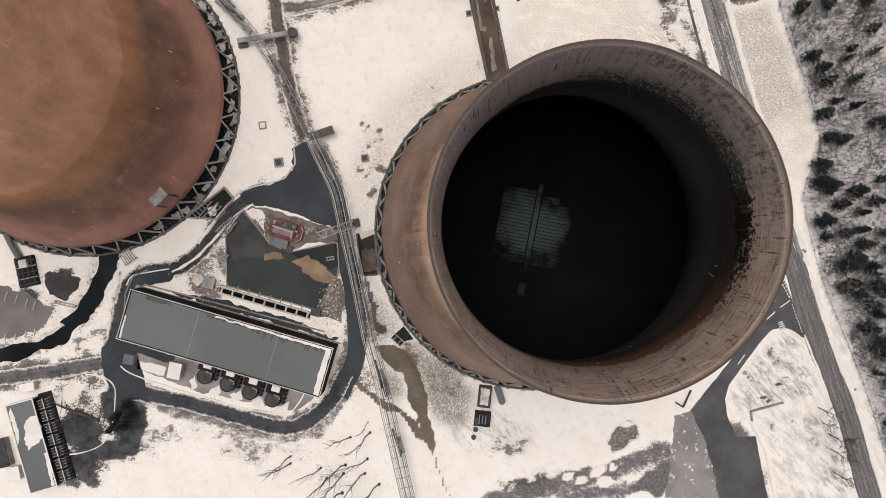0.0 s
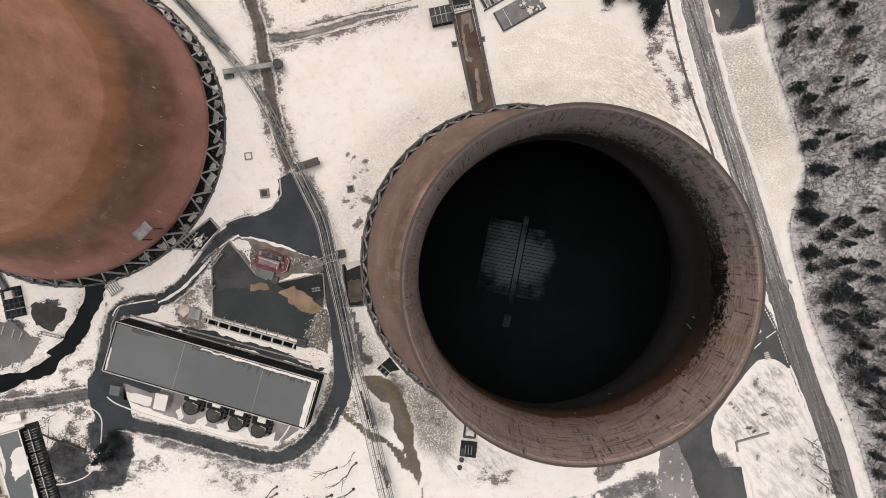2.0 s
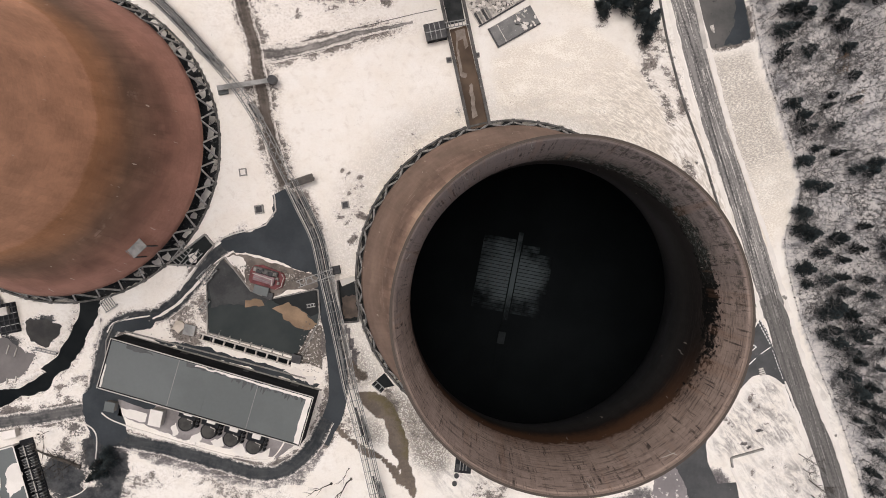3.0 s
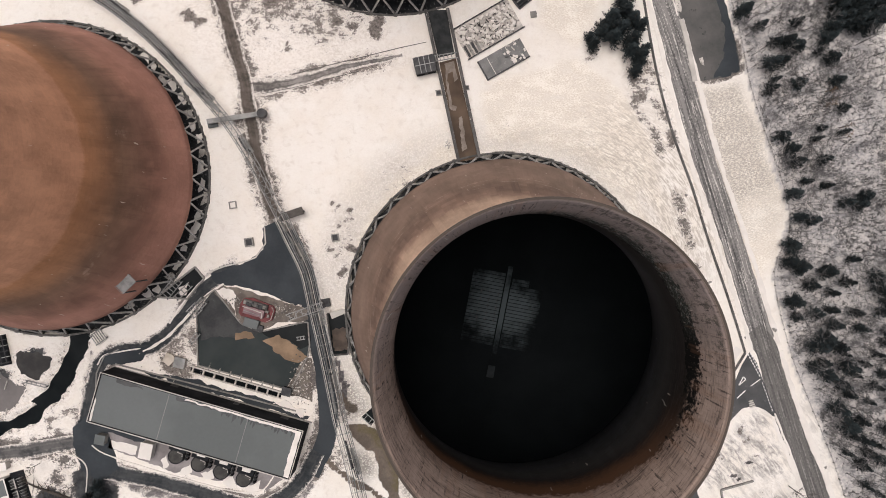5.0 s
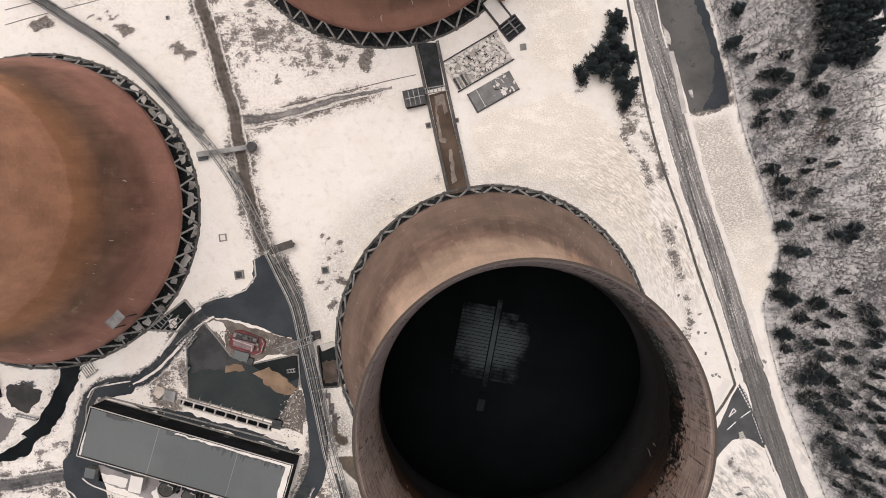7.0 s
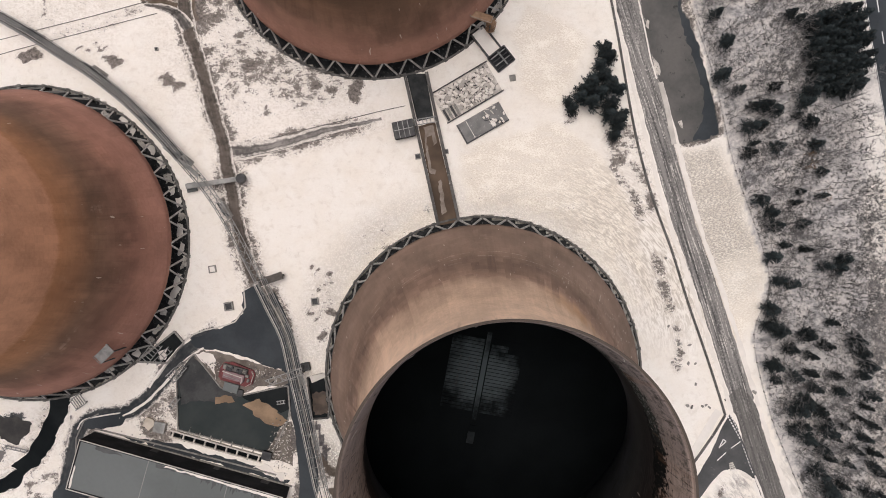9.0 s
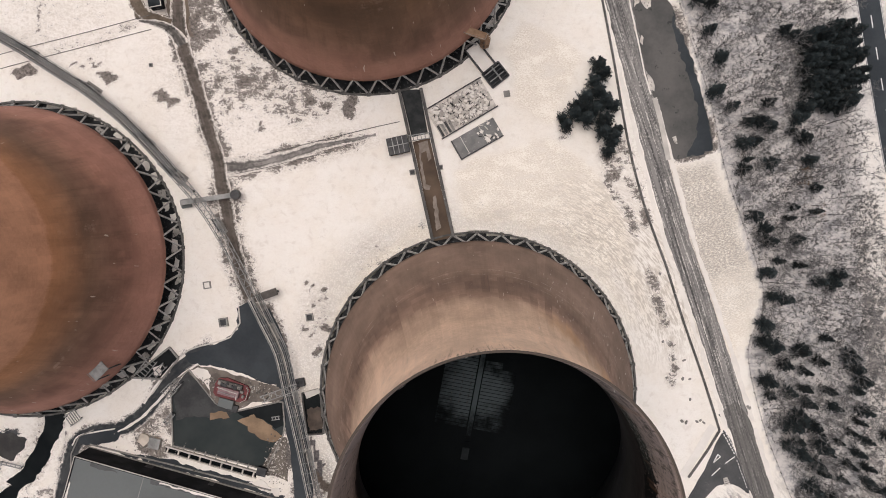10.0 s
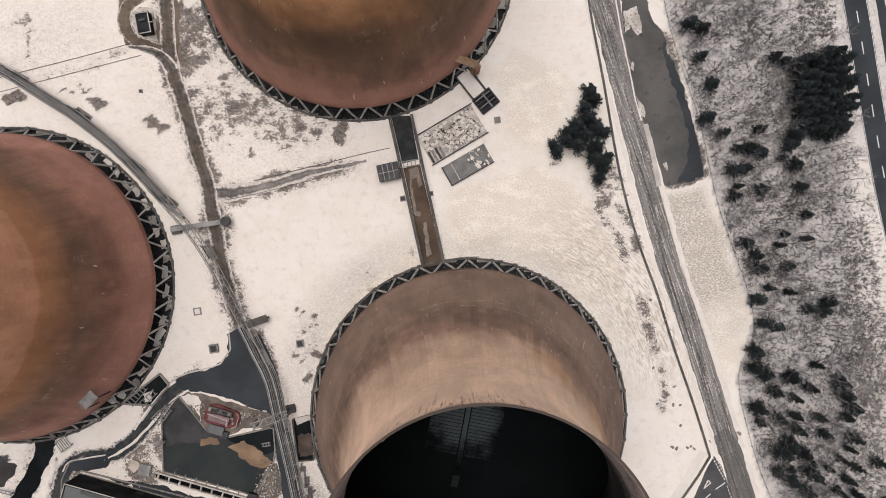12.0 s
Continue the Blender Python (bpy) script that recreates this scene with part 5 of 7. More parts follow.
area("silt_bed", [(-153.7, -12.9), (-136.9, -12.0), (-125.9, -15.4), (-117.0, -20.1), (-121.8, -26.3), (-131.9, -28.8), (-153.8, -30.5)], surf("grey settled silt", (0.115, 0.108, 0.107), (0.185, 0.172, 0.167), 0.1, 1.0, 0.85), "grey silted settling bed ringed by snow", 0.06, 1.0)
area("silt_bed", [(-119.7, -9.0), (-110.2, -10.0), (-110.6, -13.7), (-113.6, -17.1), (-118.4, -15.7), (-120.7, -12.0)], surf("dark settled silt", (0.025, 0.025, 0.026), (0.06, 0.058, 0.055), 0.2, 1.5, 0.85), "dark wet silt patch in the snow", 0.06, 1.0)

# ---- sluice wall along the pond ----
x, y, turn, length = along(*[(-67.3, -14.3), (-42.0, -21.7)])
sluice = thing("sluice_wall", x, y, 0, turn, "snow-topped concrete sluice wall with eight dark bays", "sluice")
part("back_beam", boxes((-1, 0.75, -0.8, length + 1, 1.2, 1.1), bevel=0.05), pale_concrete, sluice)
part("front_beam", boxes((-1, -1.15, -0.8, length + 1, -0.75, 0.9), bevel=0.05), slush, sluice, "front beam under snow")
# Near-black sheet that paints in the dark of the open pits.
part("bay_floor", boxes((-0.8, -0.8, -0.5, length + 0.8, 0.8, 0.08)), deck_black, sluice)
bays = 8
for i in range(bays + 1):
    px = length * i / bays
    part("pier", boxes((px - 0.22, -0.75, -0.8, px + 0.22, 0.75, 1.0), bevel=0.05), slush, sluice)
    if i < bays:
        part("gate_post", boxes((px + 0.9, 1.2, -0.6, px + 1.2, 2.6, 0.5)), concrete, sluice)
        part("gate", boxes((px + 0.35, 0.55, -0.6, px + length / bays - 0.35, 0.75, 0.6)), dark_steel, sluice)

# ---- long flat-roofed building ----
NW, NE, SE, SW = [(-90.7, -13.4), (-32.5, -30.4), (-37.6, -44.1), (-94.7, -27.5)]
x, y, turn, length = along(SW, SE)
depth = 0.5 * (math.dist(NW, SW) + math.dist(NE, SE))
length = 0.5 * (length + math.dist(NW, NE))
hall = thing("flat_roofed_hall", x, y, 0, turn, "long dark-clad hall with a grey felt flat roof", "building")
h = 10.0
part("wall", boxes((0, depth - 0.4, 0, length, depth, h)), dark_wall, hall)
part("wall", boxes((0, 0, 0, length, 0.4, h)), dark_wall, hall)
part("wall", boxes((0, 0.4, 0, 0.4, depth - 0.4, h)), dark_wall, hall)
part("wall", boxes((length - 0.4, 0.4, 0, length, depth - 0.4, h)), dark_wall, hall)
part("roof", boxes((0.4, 0.4, h - 0.7, length - 0.4, depth - 0.4, h - 0.25)), roof_felt, hall)
part("parapet", boxes((-0.1, -0.1, h, length + 0.1, 0.15, h + 0.12)), pale_concrete, hall)
part("parapet", boxes((-0.1, depth - 0.15, h, length + 0.1, depth + 0.1, h + 0.12)), pale_concrete, hall)
part("parapet", boxes((-0.1, 0.15, h, 0.12, depth - 0.15, h + 0.12)), pale_concrete, hall)
part("parapet", boxes((length - 0.12, 0.15, h, length + 0.1, depth - 0.15, h + 0.12)), pale_concrete, hall)
seam_felt = surf("worn felt seam", (0.19, 0.19, 0.185), (0.27, 0.265, 0.26), 0.3, 2.0)
for f in (0.34, 0.50, 0.73):
    part("roof_seam", boxes((length * f, 0.4, h - 0.25, length * f + 0.18, depth - 0.4, h - 0.2)), seam_felt if f != 0.5 else roof_felt, hall)


def drift(name, pts, z, ragged, label=""):
    return part(name, slab_mesh(pts, z, 0.25, ragged, 0.8), snow, hall, label)


drift("snow_drift", [(length - 2.1, 0.5), (length - 0.35, 0.4), (length - 0.35, depth - 0.4), (length - 2.0, depth - 0.5)], h - 0.05, 0.35, "bank of snow along the east edge")
drift("snow_drift", [(0.4, 0.4), (1.0, 0.4), (0.8, depth * 0.45), (0.4, depth * 0.5)], h - 0.05, 0.3)
drift("snow_drift", [(length * 0.42, depth - 0.9), (length - 2, depth - 1.3), (length - 2, depth - 0.4), (length * 0.42, depth - 0.4)], h - 0.06, 0.5)
felt_dark = surf("damp roofing felt", (0.06, 0.063, 0.064), (0.10, 0.105, 0.105), 0.2, 1.5)
for i in range(26):
    a = length * (0.60 + 0.36 * (i + random.uniform(-0.6, 0.6)) / 26)
    part("melt_streak", slab_mesh([(a, depth - 1.2 - random.random() ** 2 * 2.4), (a + random.uniform(0.2, 0.8), depth - 1.3 - random.random()), (a + 0.7, depth - 0.9), (a - 0.2, depth - 0.9)], h - 0.225 + 0.0015 * i, 0.02, 0.15, 0.4), felt_dark, hall)
for i in range(8):
    a = length * (0.06 + 0.5 * random.random())
    part("melt_streak", slab_mesh([(a, depth - 1.6), (a + 3 + 3 * random.random(), depth - 1.3), (a + 3, depth - 0.5), (a, depth - 0.5)], h - 0.222 + 0.006 * i, 0.03, 0.5, 0.7), felt_dark, hall)
for f, s in ((0.30, 1.1), (0.62, 0.8), (0.86, 1.2)):
    part("vent_door", boxes((length * f, depth - 0.02, 0, length * f + s * 2, depth + 0.06, 3.2)), dark_steel, hall)
# kerb at the wall's foot and the terrace behind
solid("kerb", wall_along([(-91.2, -13.4), (-65.4, -20.5), (-32.2, -30.1)], -0.3, 0.5, 0.4), concrete, "grey kerb along the hall's foot", "kerb", kind="structure")
solid("kerb", wall_along([(-90.5, -12.6), (-63.7, -19.5), (-36.9, -26.6)], -0.3, 0.4, 0.4), concrete, "grey concrete kerb beside the terrace", "kerb", kind="structure")
area("terrace", [(-73.7, -15.8), (-43.6, -23.7), (-32.7, -28.7), (-33.5, -29.6), (-63.7, -20.8), (-83.8, -14.8)], asphalt, "dark asphalt terrace between hall and sluice", 0.105, 0.8)
area("snow_patch", [(-43.9, -24.2), (-40.2, -23.2), (-37.7, -25.4), (-33.5, -26.6), (-35.2, -27.9), (-39.4, -26.6)], snow, "melting snow patch on dark asphalt", 0.14, 1.0, "snow")
area("pavement", [(-100.1, -28.3), (-96.3, -28.8), (-81.5, -33.9), (-82.3, -35.9), (-85.0, -35.4), (-91.7, -33.2), (-95.4, -32.2), (-97.1, -34.2), (-101.3, -34.2)], asphalt, "wet asphalt strip along the hall wall", 0.17, 0.5)
area("service_strip", [(-95.6, -31.0), (-76.0, -34.5), (-58.0, -39.5), (-39.6, -45.2), (-43.0, -48.4), (-45.4, -50.1), (-74.0, -44.7), (-96.1, -36.6)], surf("damp gravel yard", (0.15, 0.138, 0.138), (0.32, 0.295, 0.29), 0.15, 1.5, blotch=(0.66, 0.62, 0.58), cover=0.27), "damp gravel strip with patchy snow", 0.115, 0.8)


for poly in ([(-71.0, -44.2), (-67.7, -41.5), (-68.0, -45.2), (-69.7, -46.2), (-71.4, -45.5)], [(-65.5, -45.2), (-61.6, -43.9), (-60.9, -46.5), (-63.8, -47.2)], [(-58.3, -46.4), (-55.9, -45.2), (-54.9, -48.9), (-56.3, -49.9), (-58.6, -48.2)], [(-77.1, -41.5), (-75.4, -39.5), (-74.7, -43.5), (-76.4, -43.9)], [(-53.2, -49.2), (-49.5, -48.5), (-47.5, -47.5), (-48.2, -50.2), (-51.2, -50.9)]):
    area("snow_patch", poly, snow, "wind-blown snow between the coolers", 0.15, 0.7, "snow")


def fan_unit(x, y, turn):
    t = thing("cooler_unit", x, y, 0, turn, "black oil cooler with a white control box beside the hall", "cooler", "coolers beside the hall")
    bm = bmesh.new()
    drum(bm, 0, 0, 0, 2.6, 2.45, 2.3, 24)
    part("drum", bm, cooler_top, t)
    part("rim", ring_mesh(2.05, 2.3, 2.6, 2.72, 24), dark_wall, t)
    part("housing", boxes((-2.6, 1.6, 0, 2.6, 4.6, 2.9), bevel=0.12), dark_wall, t)
    part("control_box", boxes((-1.0, 2.7, 2.9, 1.5, 4.4, 3.7), bevel=0.06), snow, t, "snow-white control box")
    bm = bmesh.new()
    tube(bm, [(0.4, 1.7, 2.9), (0.4, 1.7, 3.6), (2.0, 1.5, 3.6), (2.0, 0.7, 3.4)], 0.11, 6)
    part("pipe", bm, pale_concrete, t)
    for k in range(4):
        part("rail_post", boxes((2.7, -0.4 + k * 1.3, 0, 2.85, -0.25 + k * 1.3, 2.9)), grey_steel, t)
    part("ladder", boxes((2.6, -0.6, 1.2, 3.3, 4.4, 1.4)), dark_steel, t)
    for k in range(4):
        part("fin", boxes((2.9, -0.4 + k * 1.2, 0.2, 3.5, 0.1 + k * 1.2, 2.4)), dark_wall, t)
    return t


cooler_top = surf("sooty cooler top", (0.03, 0.03, 0.029), (0.075, 0.072, 0.067), 0.4, 2.0)
for at in [(-71.9, -39.5), (-65.2, -41.8), (-58.6, -44.1), (-52.0, -46.3)]:
    fan_unit(*at, turn)


def flat_hut(name, a, b, c, height, wall_m, roof_m, label, cat="hut", slab=0.25, rims=True):
    """A small flat-topped house on the corner a, along a-b and as deep as b-c."""
    x, y, turn, length = along(a, b)
    deep = math.dist(b, c)
    t = thing(name, x, y, 0, turn, label, cat)
    part("wall", boxes((0, 0, 0, length, 0.25, height)), wall_m, t)
    part("wall", boxes((0, deep - 0.25, 0, length, deep, height)), wall_m, t)
    part("wall", boxes((0, 0.25, 0, 0.25, deep - 0.25, height)), wall_m, t)
    part("wall", boxes((length - 0.25, 0.25, 0, length, deep - 0.25, height)), wall_m, t)
    part("roof", boxes((-0.2, -0.2, height, length + 0.2, deep + 0.2, height + slab), bevel=0.06), roof_m, t)
    part("door", boxes((length * 0.4, -0.06, 0, length * 0.4 + 0.95, 0.02, min(2.05, height - 0.2))), dark_steel, t)
    return t, length, deep


flat_hut("switch_hut", *[(-95.6, -35.5), (-93.0, -36.0), (-92.5, -33.5)], 3.0, concrete, roof_felt, "small grey flat-roofed hut beside the hall")
flat_hut("store_hut", *[(-82.5, -39.5), (-79.2, -40.2), (-78.3, -35.9)], 3.5, pale_concrete, snow, "small pale store with a snow-covered roof")
area("terrace", [(-92.4, -32.1), (-84.0, -34.4), (-84.3, -36.3), (-93.1, -33.9)], asphalt, "dark asphalt strip below the hall", 0.1, 0.3)
area("snow_patch", [(-92.4, -35.1), (-84.0, -37.0), (-84.7, -40.0), (-93.1, -37.6)], snow, "clean snow bed beside the store", 0.12, 0.5, "snow")

# ---- low building with a snowy roof, and the plant beside it ----
b = [(-122.9, -74.0), (-114.8, -71.7), (-121.4, -45.5), (-129.3, -47.1)]
x, y, turn, length = along(b[0], b[1])
deep = math.dist(b[1], b[2])
low = thing("low_building", x, y, 0, turn, "low building whose grey roof is half under snow", "building")
h = 3.6
part("wall", boxes((0, 0, 0, length, 0.35, h)), pale_concrete, low)
part("wall", boxes((0, deep - 0.35, 0, length, deep, h)), pale_concrete, low)
part("wall", boxes((0, 0.35, 0, 0.35, deep - 0.35, h)), pale_concrete, low)
part("wall", boxes((length - 0.35, 0.35, 0, length, deep - 0.35, h)), dark_wall, low)
part("roof", boxes((0.3, 0.3, h - 0.6, length - 0.3, deep - 0.3, h - 0.2)), roof_felt, low)
for r in ((0, 0, length, 0.35), (0, deep - 0.35, length, deep), (0, 0.35, 0.35, deep - 0.35), (length - 0.35, 0.35, length, deep - 0.35)):
    part("parapet", boxes((r[0], r[1], h, r[2], r[3], h + 0.15)), snow, low)
part("snow_cover", slab_mesh([(length * 0.35, deep * 0.45), (length - 0.4, deep * 0.55), (length - 0.5, deep * 0.80), (length * 0.6, deep * 0.82), (length * 0.4, deep * 0.72)], h - 0.1, 0.2, 1.0, 0.8), snow, low, "melting snow cover")
part("snow_cover", slab_mesh([(0.4, deep * 0.55), (1.6, deep * 0.62), (1.4, deep * 0.95), (0.4, deep * 0.9)], h - 0.1, 0.2, 0.6, 0.8), snow, low)
part("snow_cover", slab_mesh([(length - 1.6, 0.5), (length - 0.4, 0.5), (length - 0.4, deep * 0.4), (length - 1.2, deep * 0.4)], h - 0.1, 0.2, 0.6, 0.8), snow, low)
part("plant_base", boxes((length + 0.1, 0.5, 0, length + 4.2, deep + 0.5, 0.5)), dark_wall, low)
for i in range(7):
    y0 = 1.2 + i * (deep - 1.5) / 7
    u = thing("radiator_bank", *(low.matrix_basis @ Vector((length + 2.2, y0 + 1.4, 0.5))).to_2d(), 0.5, turn, "dark radiator bank on the plant strip", "radiator", "radiator banks")
    part("tank", boxes((-0.35, -1.5, 0, 0.45, 1.5, 2.2), bevel=0.06), dark_wall, u)
    for k in range(7):
        for x0, x1 in ((-1.75, -0.4), (0.5, 1.75)):
            part("fin", boxes((x0, -1.45 + k * 0.42, 0.15, x1, -1.27 + k * 0.42, 1.9 if k % 3 else 2.2)), dark_steel if k % 2 else grey_steel, u)
    part("top_pipe", boxes((-0.15, -1.6, 2.2, 0.1, 1.6, 2.4)), pale_concrete, u, "snow-dusted pipe")
flat_hut("annex", *[(-132.1, -66.4), (-129.2, -65.7), (-130.7, -57.7)], 3.0, concrete, dark_steel, "dark-roofed annex with a laddered frame")
flat_hut("snow_hut", *[(-129.3, -70.3), (-126.1, -69.7), (-126.7, -66.0)], 3.0, pale_concrete, snow, "small hut buried under snow")
flat_hut("snow_hut", *[(-126.1, -44.2), (-122.0, -43.4), (-122.5, -41.4)], 2.6, pale_concrete, snow, "small white-roofed kiosk beside the road")

# ---- pump house on the island ----
c0 = (-48.1, 3.5)
pump = thing("pump_house", *c0, 0.14, -16, "faded red pump house with a pink roof and pipes", "pump house")
pump.matrix_basis = pump.matrix_basis @ Matrix.Scale(0.9, 4)
ring = [(-5.6, -2.4), (-4.6, -3.3), (4.0, -3.3), (5.7, -2.0), (5.9, 1.4), (4.8, 2.6), (-2.4, 3.4), (-5.0, 2.6), (-5.8, 0.6)]
part("deck", slab_mesh(ring, 1.0, 1.0), red_paint, pump)
part("roof_block", boxes((-3.9, -1.9, 1.0, 3.0, 0.6, 3.2), bevel=0.15), pink_paint, pump, "dusty pink roof block")
part("engine_block", boxes((-4.8, 0.8, 1.0, 3.4, 2.5, 2.3), bevel=0.15), channel_concrete, pump, "sooty grey engine block")
for px, py, sx, sy in ((-2.6, 1.2, 0.9, 0.5), (1.2, 1.3, 0.6, 0.7), (2.4, 1.6, 0.5, 0.5), (-4.2, 1.5, 0.4, 0.6), (3.6, 0.4, 0.5, 0.4), (4.3, -0.9, 0.35, 0.5)):
    part("machine_box", boxes((px - sx, py - sy, 1.0, px + sx, py + sy, 2.3 + 0.6 * sx), bevel=0.06), dark_steel if sx > 0.5 else concrete, pump)
bm = bmesh.new()
tube(bm, [(-4.2, 0.2, 1.2), (-4.2, 0.2, 3.5), (2.4, -0.2, 3.5), (2.6, -2.1, 3.5), (2.6, -2.1, 1.2)], 0.16, 6)
part("pipe", bm, pale_concrete, pump)
bm = bmesh.new()
tube(bm, [(-3.6, -0.9, 3.2), (-3.6, -0.9, 3.6), (1.8, -1.2, 3.6), (1.8, -1.2, 3.2)], 0.12, 6)
part("pipe", bm, grey_steel, pump)
part("rail", wall_along([(4.0, -3.0), (5.4, -1.8), (5.5, 1.3), (4.6, 2.3)], 1.0, 2.0, 0.12), pale_concrete, pump)
for px, py in ((-3.2, 1.4), (-1.6, 1.9), (0.2, 1.5)):
    bm = bmesh.new()
    drum(bm, px, py, 2.3, 2.9, 0.5, 0.4, 10)
    part("valve", bm, dark_steel, pump)
solid("control_cabinet", boxes((-2.2, -1.3, 0, 2.2, 1.3, 1.8), bevel=0.08), roof_felt, "grey steel cabinet beside the pump house", "cabinet", m=pose(*(-49.7, -0.4), 0.14, 0, 0, -16))
solid("control_cabinet", boxes((-1.6, -1.0, 0, 1.6, 1.0, 1.2), bevel=0.08), dark_steel, "dark low cabinet on the island edge", "cabinet", m=pose(*(-47.9, -1.9), 0.14, 0, 0, -16))

# loose rubble and pipe ends on the island
rub = random.Random(3)
bits = [mesh_of(boxes((-a, -b, -0.1, a, b, c), bevel=0.05), "rubble_piece", m) for a, b, c, m in ((0.17, 0.11, 0.2, concrete), (0.13, 0.13, 0.18, slush), (0.34, 0.08, 0.16, pale_concrete), (0.15, 0.18, 0.2, channel_concrete))]
spoil = thing("rubble_heap", *(-41.7, 4.0), 0.14, 0, "loose concrete rubble strewn over the island", "rubble")
for i in range(70):
    part("rubble_piece", bits[i % 4], None, spoil, m=pose(rub.gauss(0, 2.4), rub.gauss(0, 1.0) - 0.6, 0.1, 0, 0, rub.uniform(0, 180)))
spoil = thing("rubble_heap", *(-52.1, 6.0), 0.14, 0, "loose concrete rubble along the island edge", "rubble")
for i in range(50):
    px = rub.gauss(-1.5, 2.4)
    part("rubble_piece", bits[(i * 3) % 4], None, spoil, m=pose(px, -0.25 * px + rub.gauss(-0.8, 0.6), 0.1, 0, 0, rub.uniform(0, 180)))
spoil = thing("rubble_heap", *(-35.6, -17.8), 0.08, 0, "snow-flecked rubble beside the service road", "rubble")
for i in range(80):
    part("rubble_piece", bits[(i * 5) % 4], None, spoil, m=pose(rub.gauss(0, 1.8), rub.gauss(0, 4.2), 0.1, 0, 0, rub.uniform(0, 180)))
spoil = thing("rubble_heap", *(-73.7, -11.1), 0.0, 0, "scattered rubble in trampled snow", "rubble")
for i in range(70):
    part("rubble_piece", bits[(i * 3) % 4], None, spoil, m=pose(rub.gauss(0, 4.2), rub.gauss(0, 3.2), 0.1, 0, 0, rub.uniform(0, 180)))

# ---- small frames at the pond ----
def frame_rack(a, b, w, z, label, name="trash_rack", bars=6):
    x, y, turn, length = along(a, b)
    t = thing(name, x, y, 0, turn, label, "steel frame")
    for s in (-w / 2, w / 2):
        part("rail", boxes((0, s - 0.12, z, length, s + 0.12, z + 0.25)), grey_steel, t)
    for k in range(bars):
        px = length * (k + 0.5) / bars
        part("rung", boxes((px - 0.1, -w / 2 + 0.12, z, px + 0.1, w / 2 - 0.12, z + 0.2)), grey_steel, t)
    for k in (0.05, 0.95):
        part("leg", boxes((length * k - 0.12, -w / 2 + 0.15, -0.1, length * k + 0.12, -w / 2 + 0.4, z)), dark_steel, t)
        part("leg", boxes((length * k - 0.12, w / 2 - 0.4, -0.1, length * k + 0.12, w / 2 - 0.15, z)), dark_steel, t)
    return t


frame_rack(*[(-67.6, 2.0), (-64.9, 4.7)], 3.0, 2.2, "grey steel trash rack over the silted pond end", bars=4)
frame_rack(*[(-75.4, 7.4), (-70.9, 12.8)], 2.8, 1.6, "dark steel screen frame in the tower cut", bars=6)
frame_rack(*[(-72.1, 6.7), (-67.5, 11.1)], 1.6, 1.4, "dark steel walkway over the tower cut", "jetty", 5)
frame_rack(*[(-64.9, 4.7), (-63.2, 6.5)], 2.4, 2.4, "grey steel trash rack below the road", bars=3)
frame_rack(*[(-67.8, -6.4), (-65.2, -3.2)], 1.2, 1.5, "narrow steel jetty on the pond wall", "jetty", 3)
lattice = frame_rack(*[(-38.2, 1.6), (-27.6, 5.2)], 1.9, 6.4, "pale lattice footbridge over the service road", "footbridge", 6)
for k in range(6):
    part("diagonal", bar(bmesh.new(), (11.2 * k / 6, -0.8 if k % 2 else 0.8, 6.55), (11.2 * (k + 1) / 6, 0.8 if k % 2 else -0.8, 6.55), 0.16, 0.12), grey_steel, lattice)
frame_rack(*[(-36.4, -5.1), (-33.9, -4.7)], 0.9, 1.2, "narrow steel jetty on the pond wall", "jetty", 3)
area("rubble_ground", [(-38.5, -17.8), (-35.1, -11.1), (-32.6, -10.8), (-32.3, -19.5), (-32.6, -23.7), (-38.5, -22.0), (-40.2, -20.5)], surf("rubble strewn soil", (0.07, 0.06, 0.052), (0.17, 0.15, 0.13), 0.3, 2.0, blotch=(0.7, 0.66, 0.62), cover=0.42), "brown rubble ground flecked with snow", 0.08, 0.8)
flat_hut("valve_hut", *[(-40.8, -21.3), (-38.4, -21.9), (-37.9, -19.8)], 2.0, dark_wall, dark_steel, "low dark valve hut beside the sluice")
flat_hut("valve_hut", *[(-72.7, -13.1), (-69.8, -13.8), (-69.1, -11.1)], 1.6, pale_concrete, grey_steel, "low grey grated valve hut in the snow")
solid("spoil_mound", slab_mesh([(-76.6, -11.9), (-75.0, -9.4), (-72.7, -9.7), (-72.4, -11.9), (-74.4, -13.1)], 0.9, 1.0, 0.6), surf("sandy spoil", (0.4, 0.35, 0.29), (0.6, 0.54, 0.47), 0.3, 2.0), "pale sandy spoil mound in the snow", "mound")


# ---- pipe bridge on trestles ----
BRIDGE_Z = 5.5
pipe_lag = surf("grey pipe lagging", (0.085, 0.09, 0.092), (0.19, 0.195, 0.192), 0.5, 2.2, 0.7, 0.1, blotch=(0.42, 0.41, 0.39), cover=0.36)
NORTH_RUN = [(-130.2, 116.7), (-109.3, 104.9), (-103.2, 101.2), (-97.2, 97.2), (-89.6, 92.4), (-83.6, 87.9), (-77.4, 82.7), (-69.2, 74.3)] + [(-62.7, 66.8), (-54.9, 57.4), (-48.4, 47.0), (-40.2, 31.0)]
SOUTH_RUN = [(-40.2, 31.0), (-36.5, 23.3), (-32.6, 15.0), (-30.4, 5.5), (-27.7, -6.3), (-25.4, -17.1), (-23.0, -28.9), (-20.1, -39.6)] + [(-15.6, -59.1), (-12.1, -74.2), (-8.3, -90.3)]
bridge = thing("pipe_bridge", 0, 0, 0, 0, "grey steel pipe bridge winding across the site on trestles", "pipe bridge")


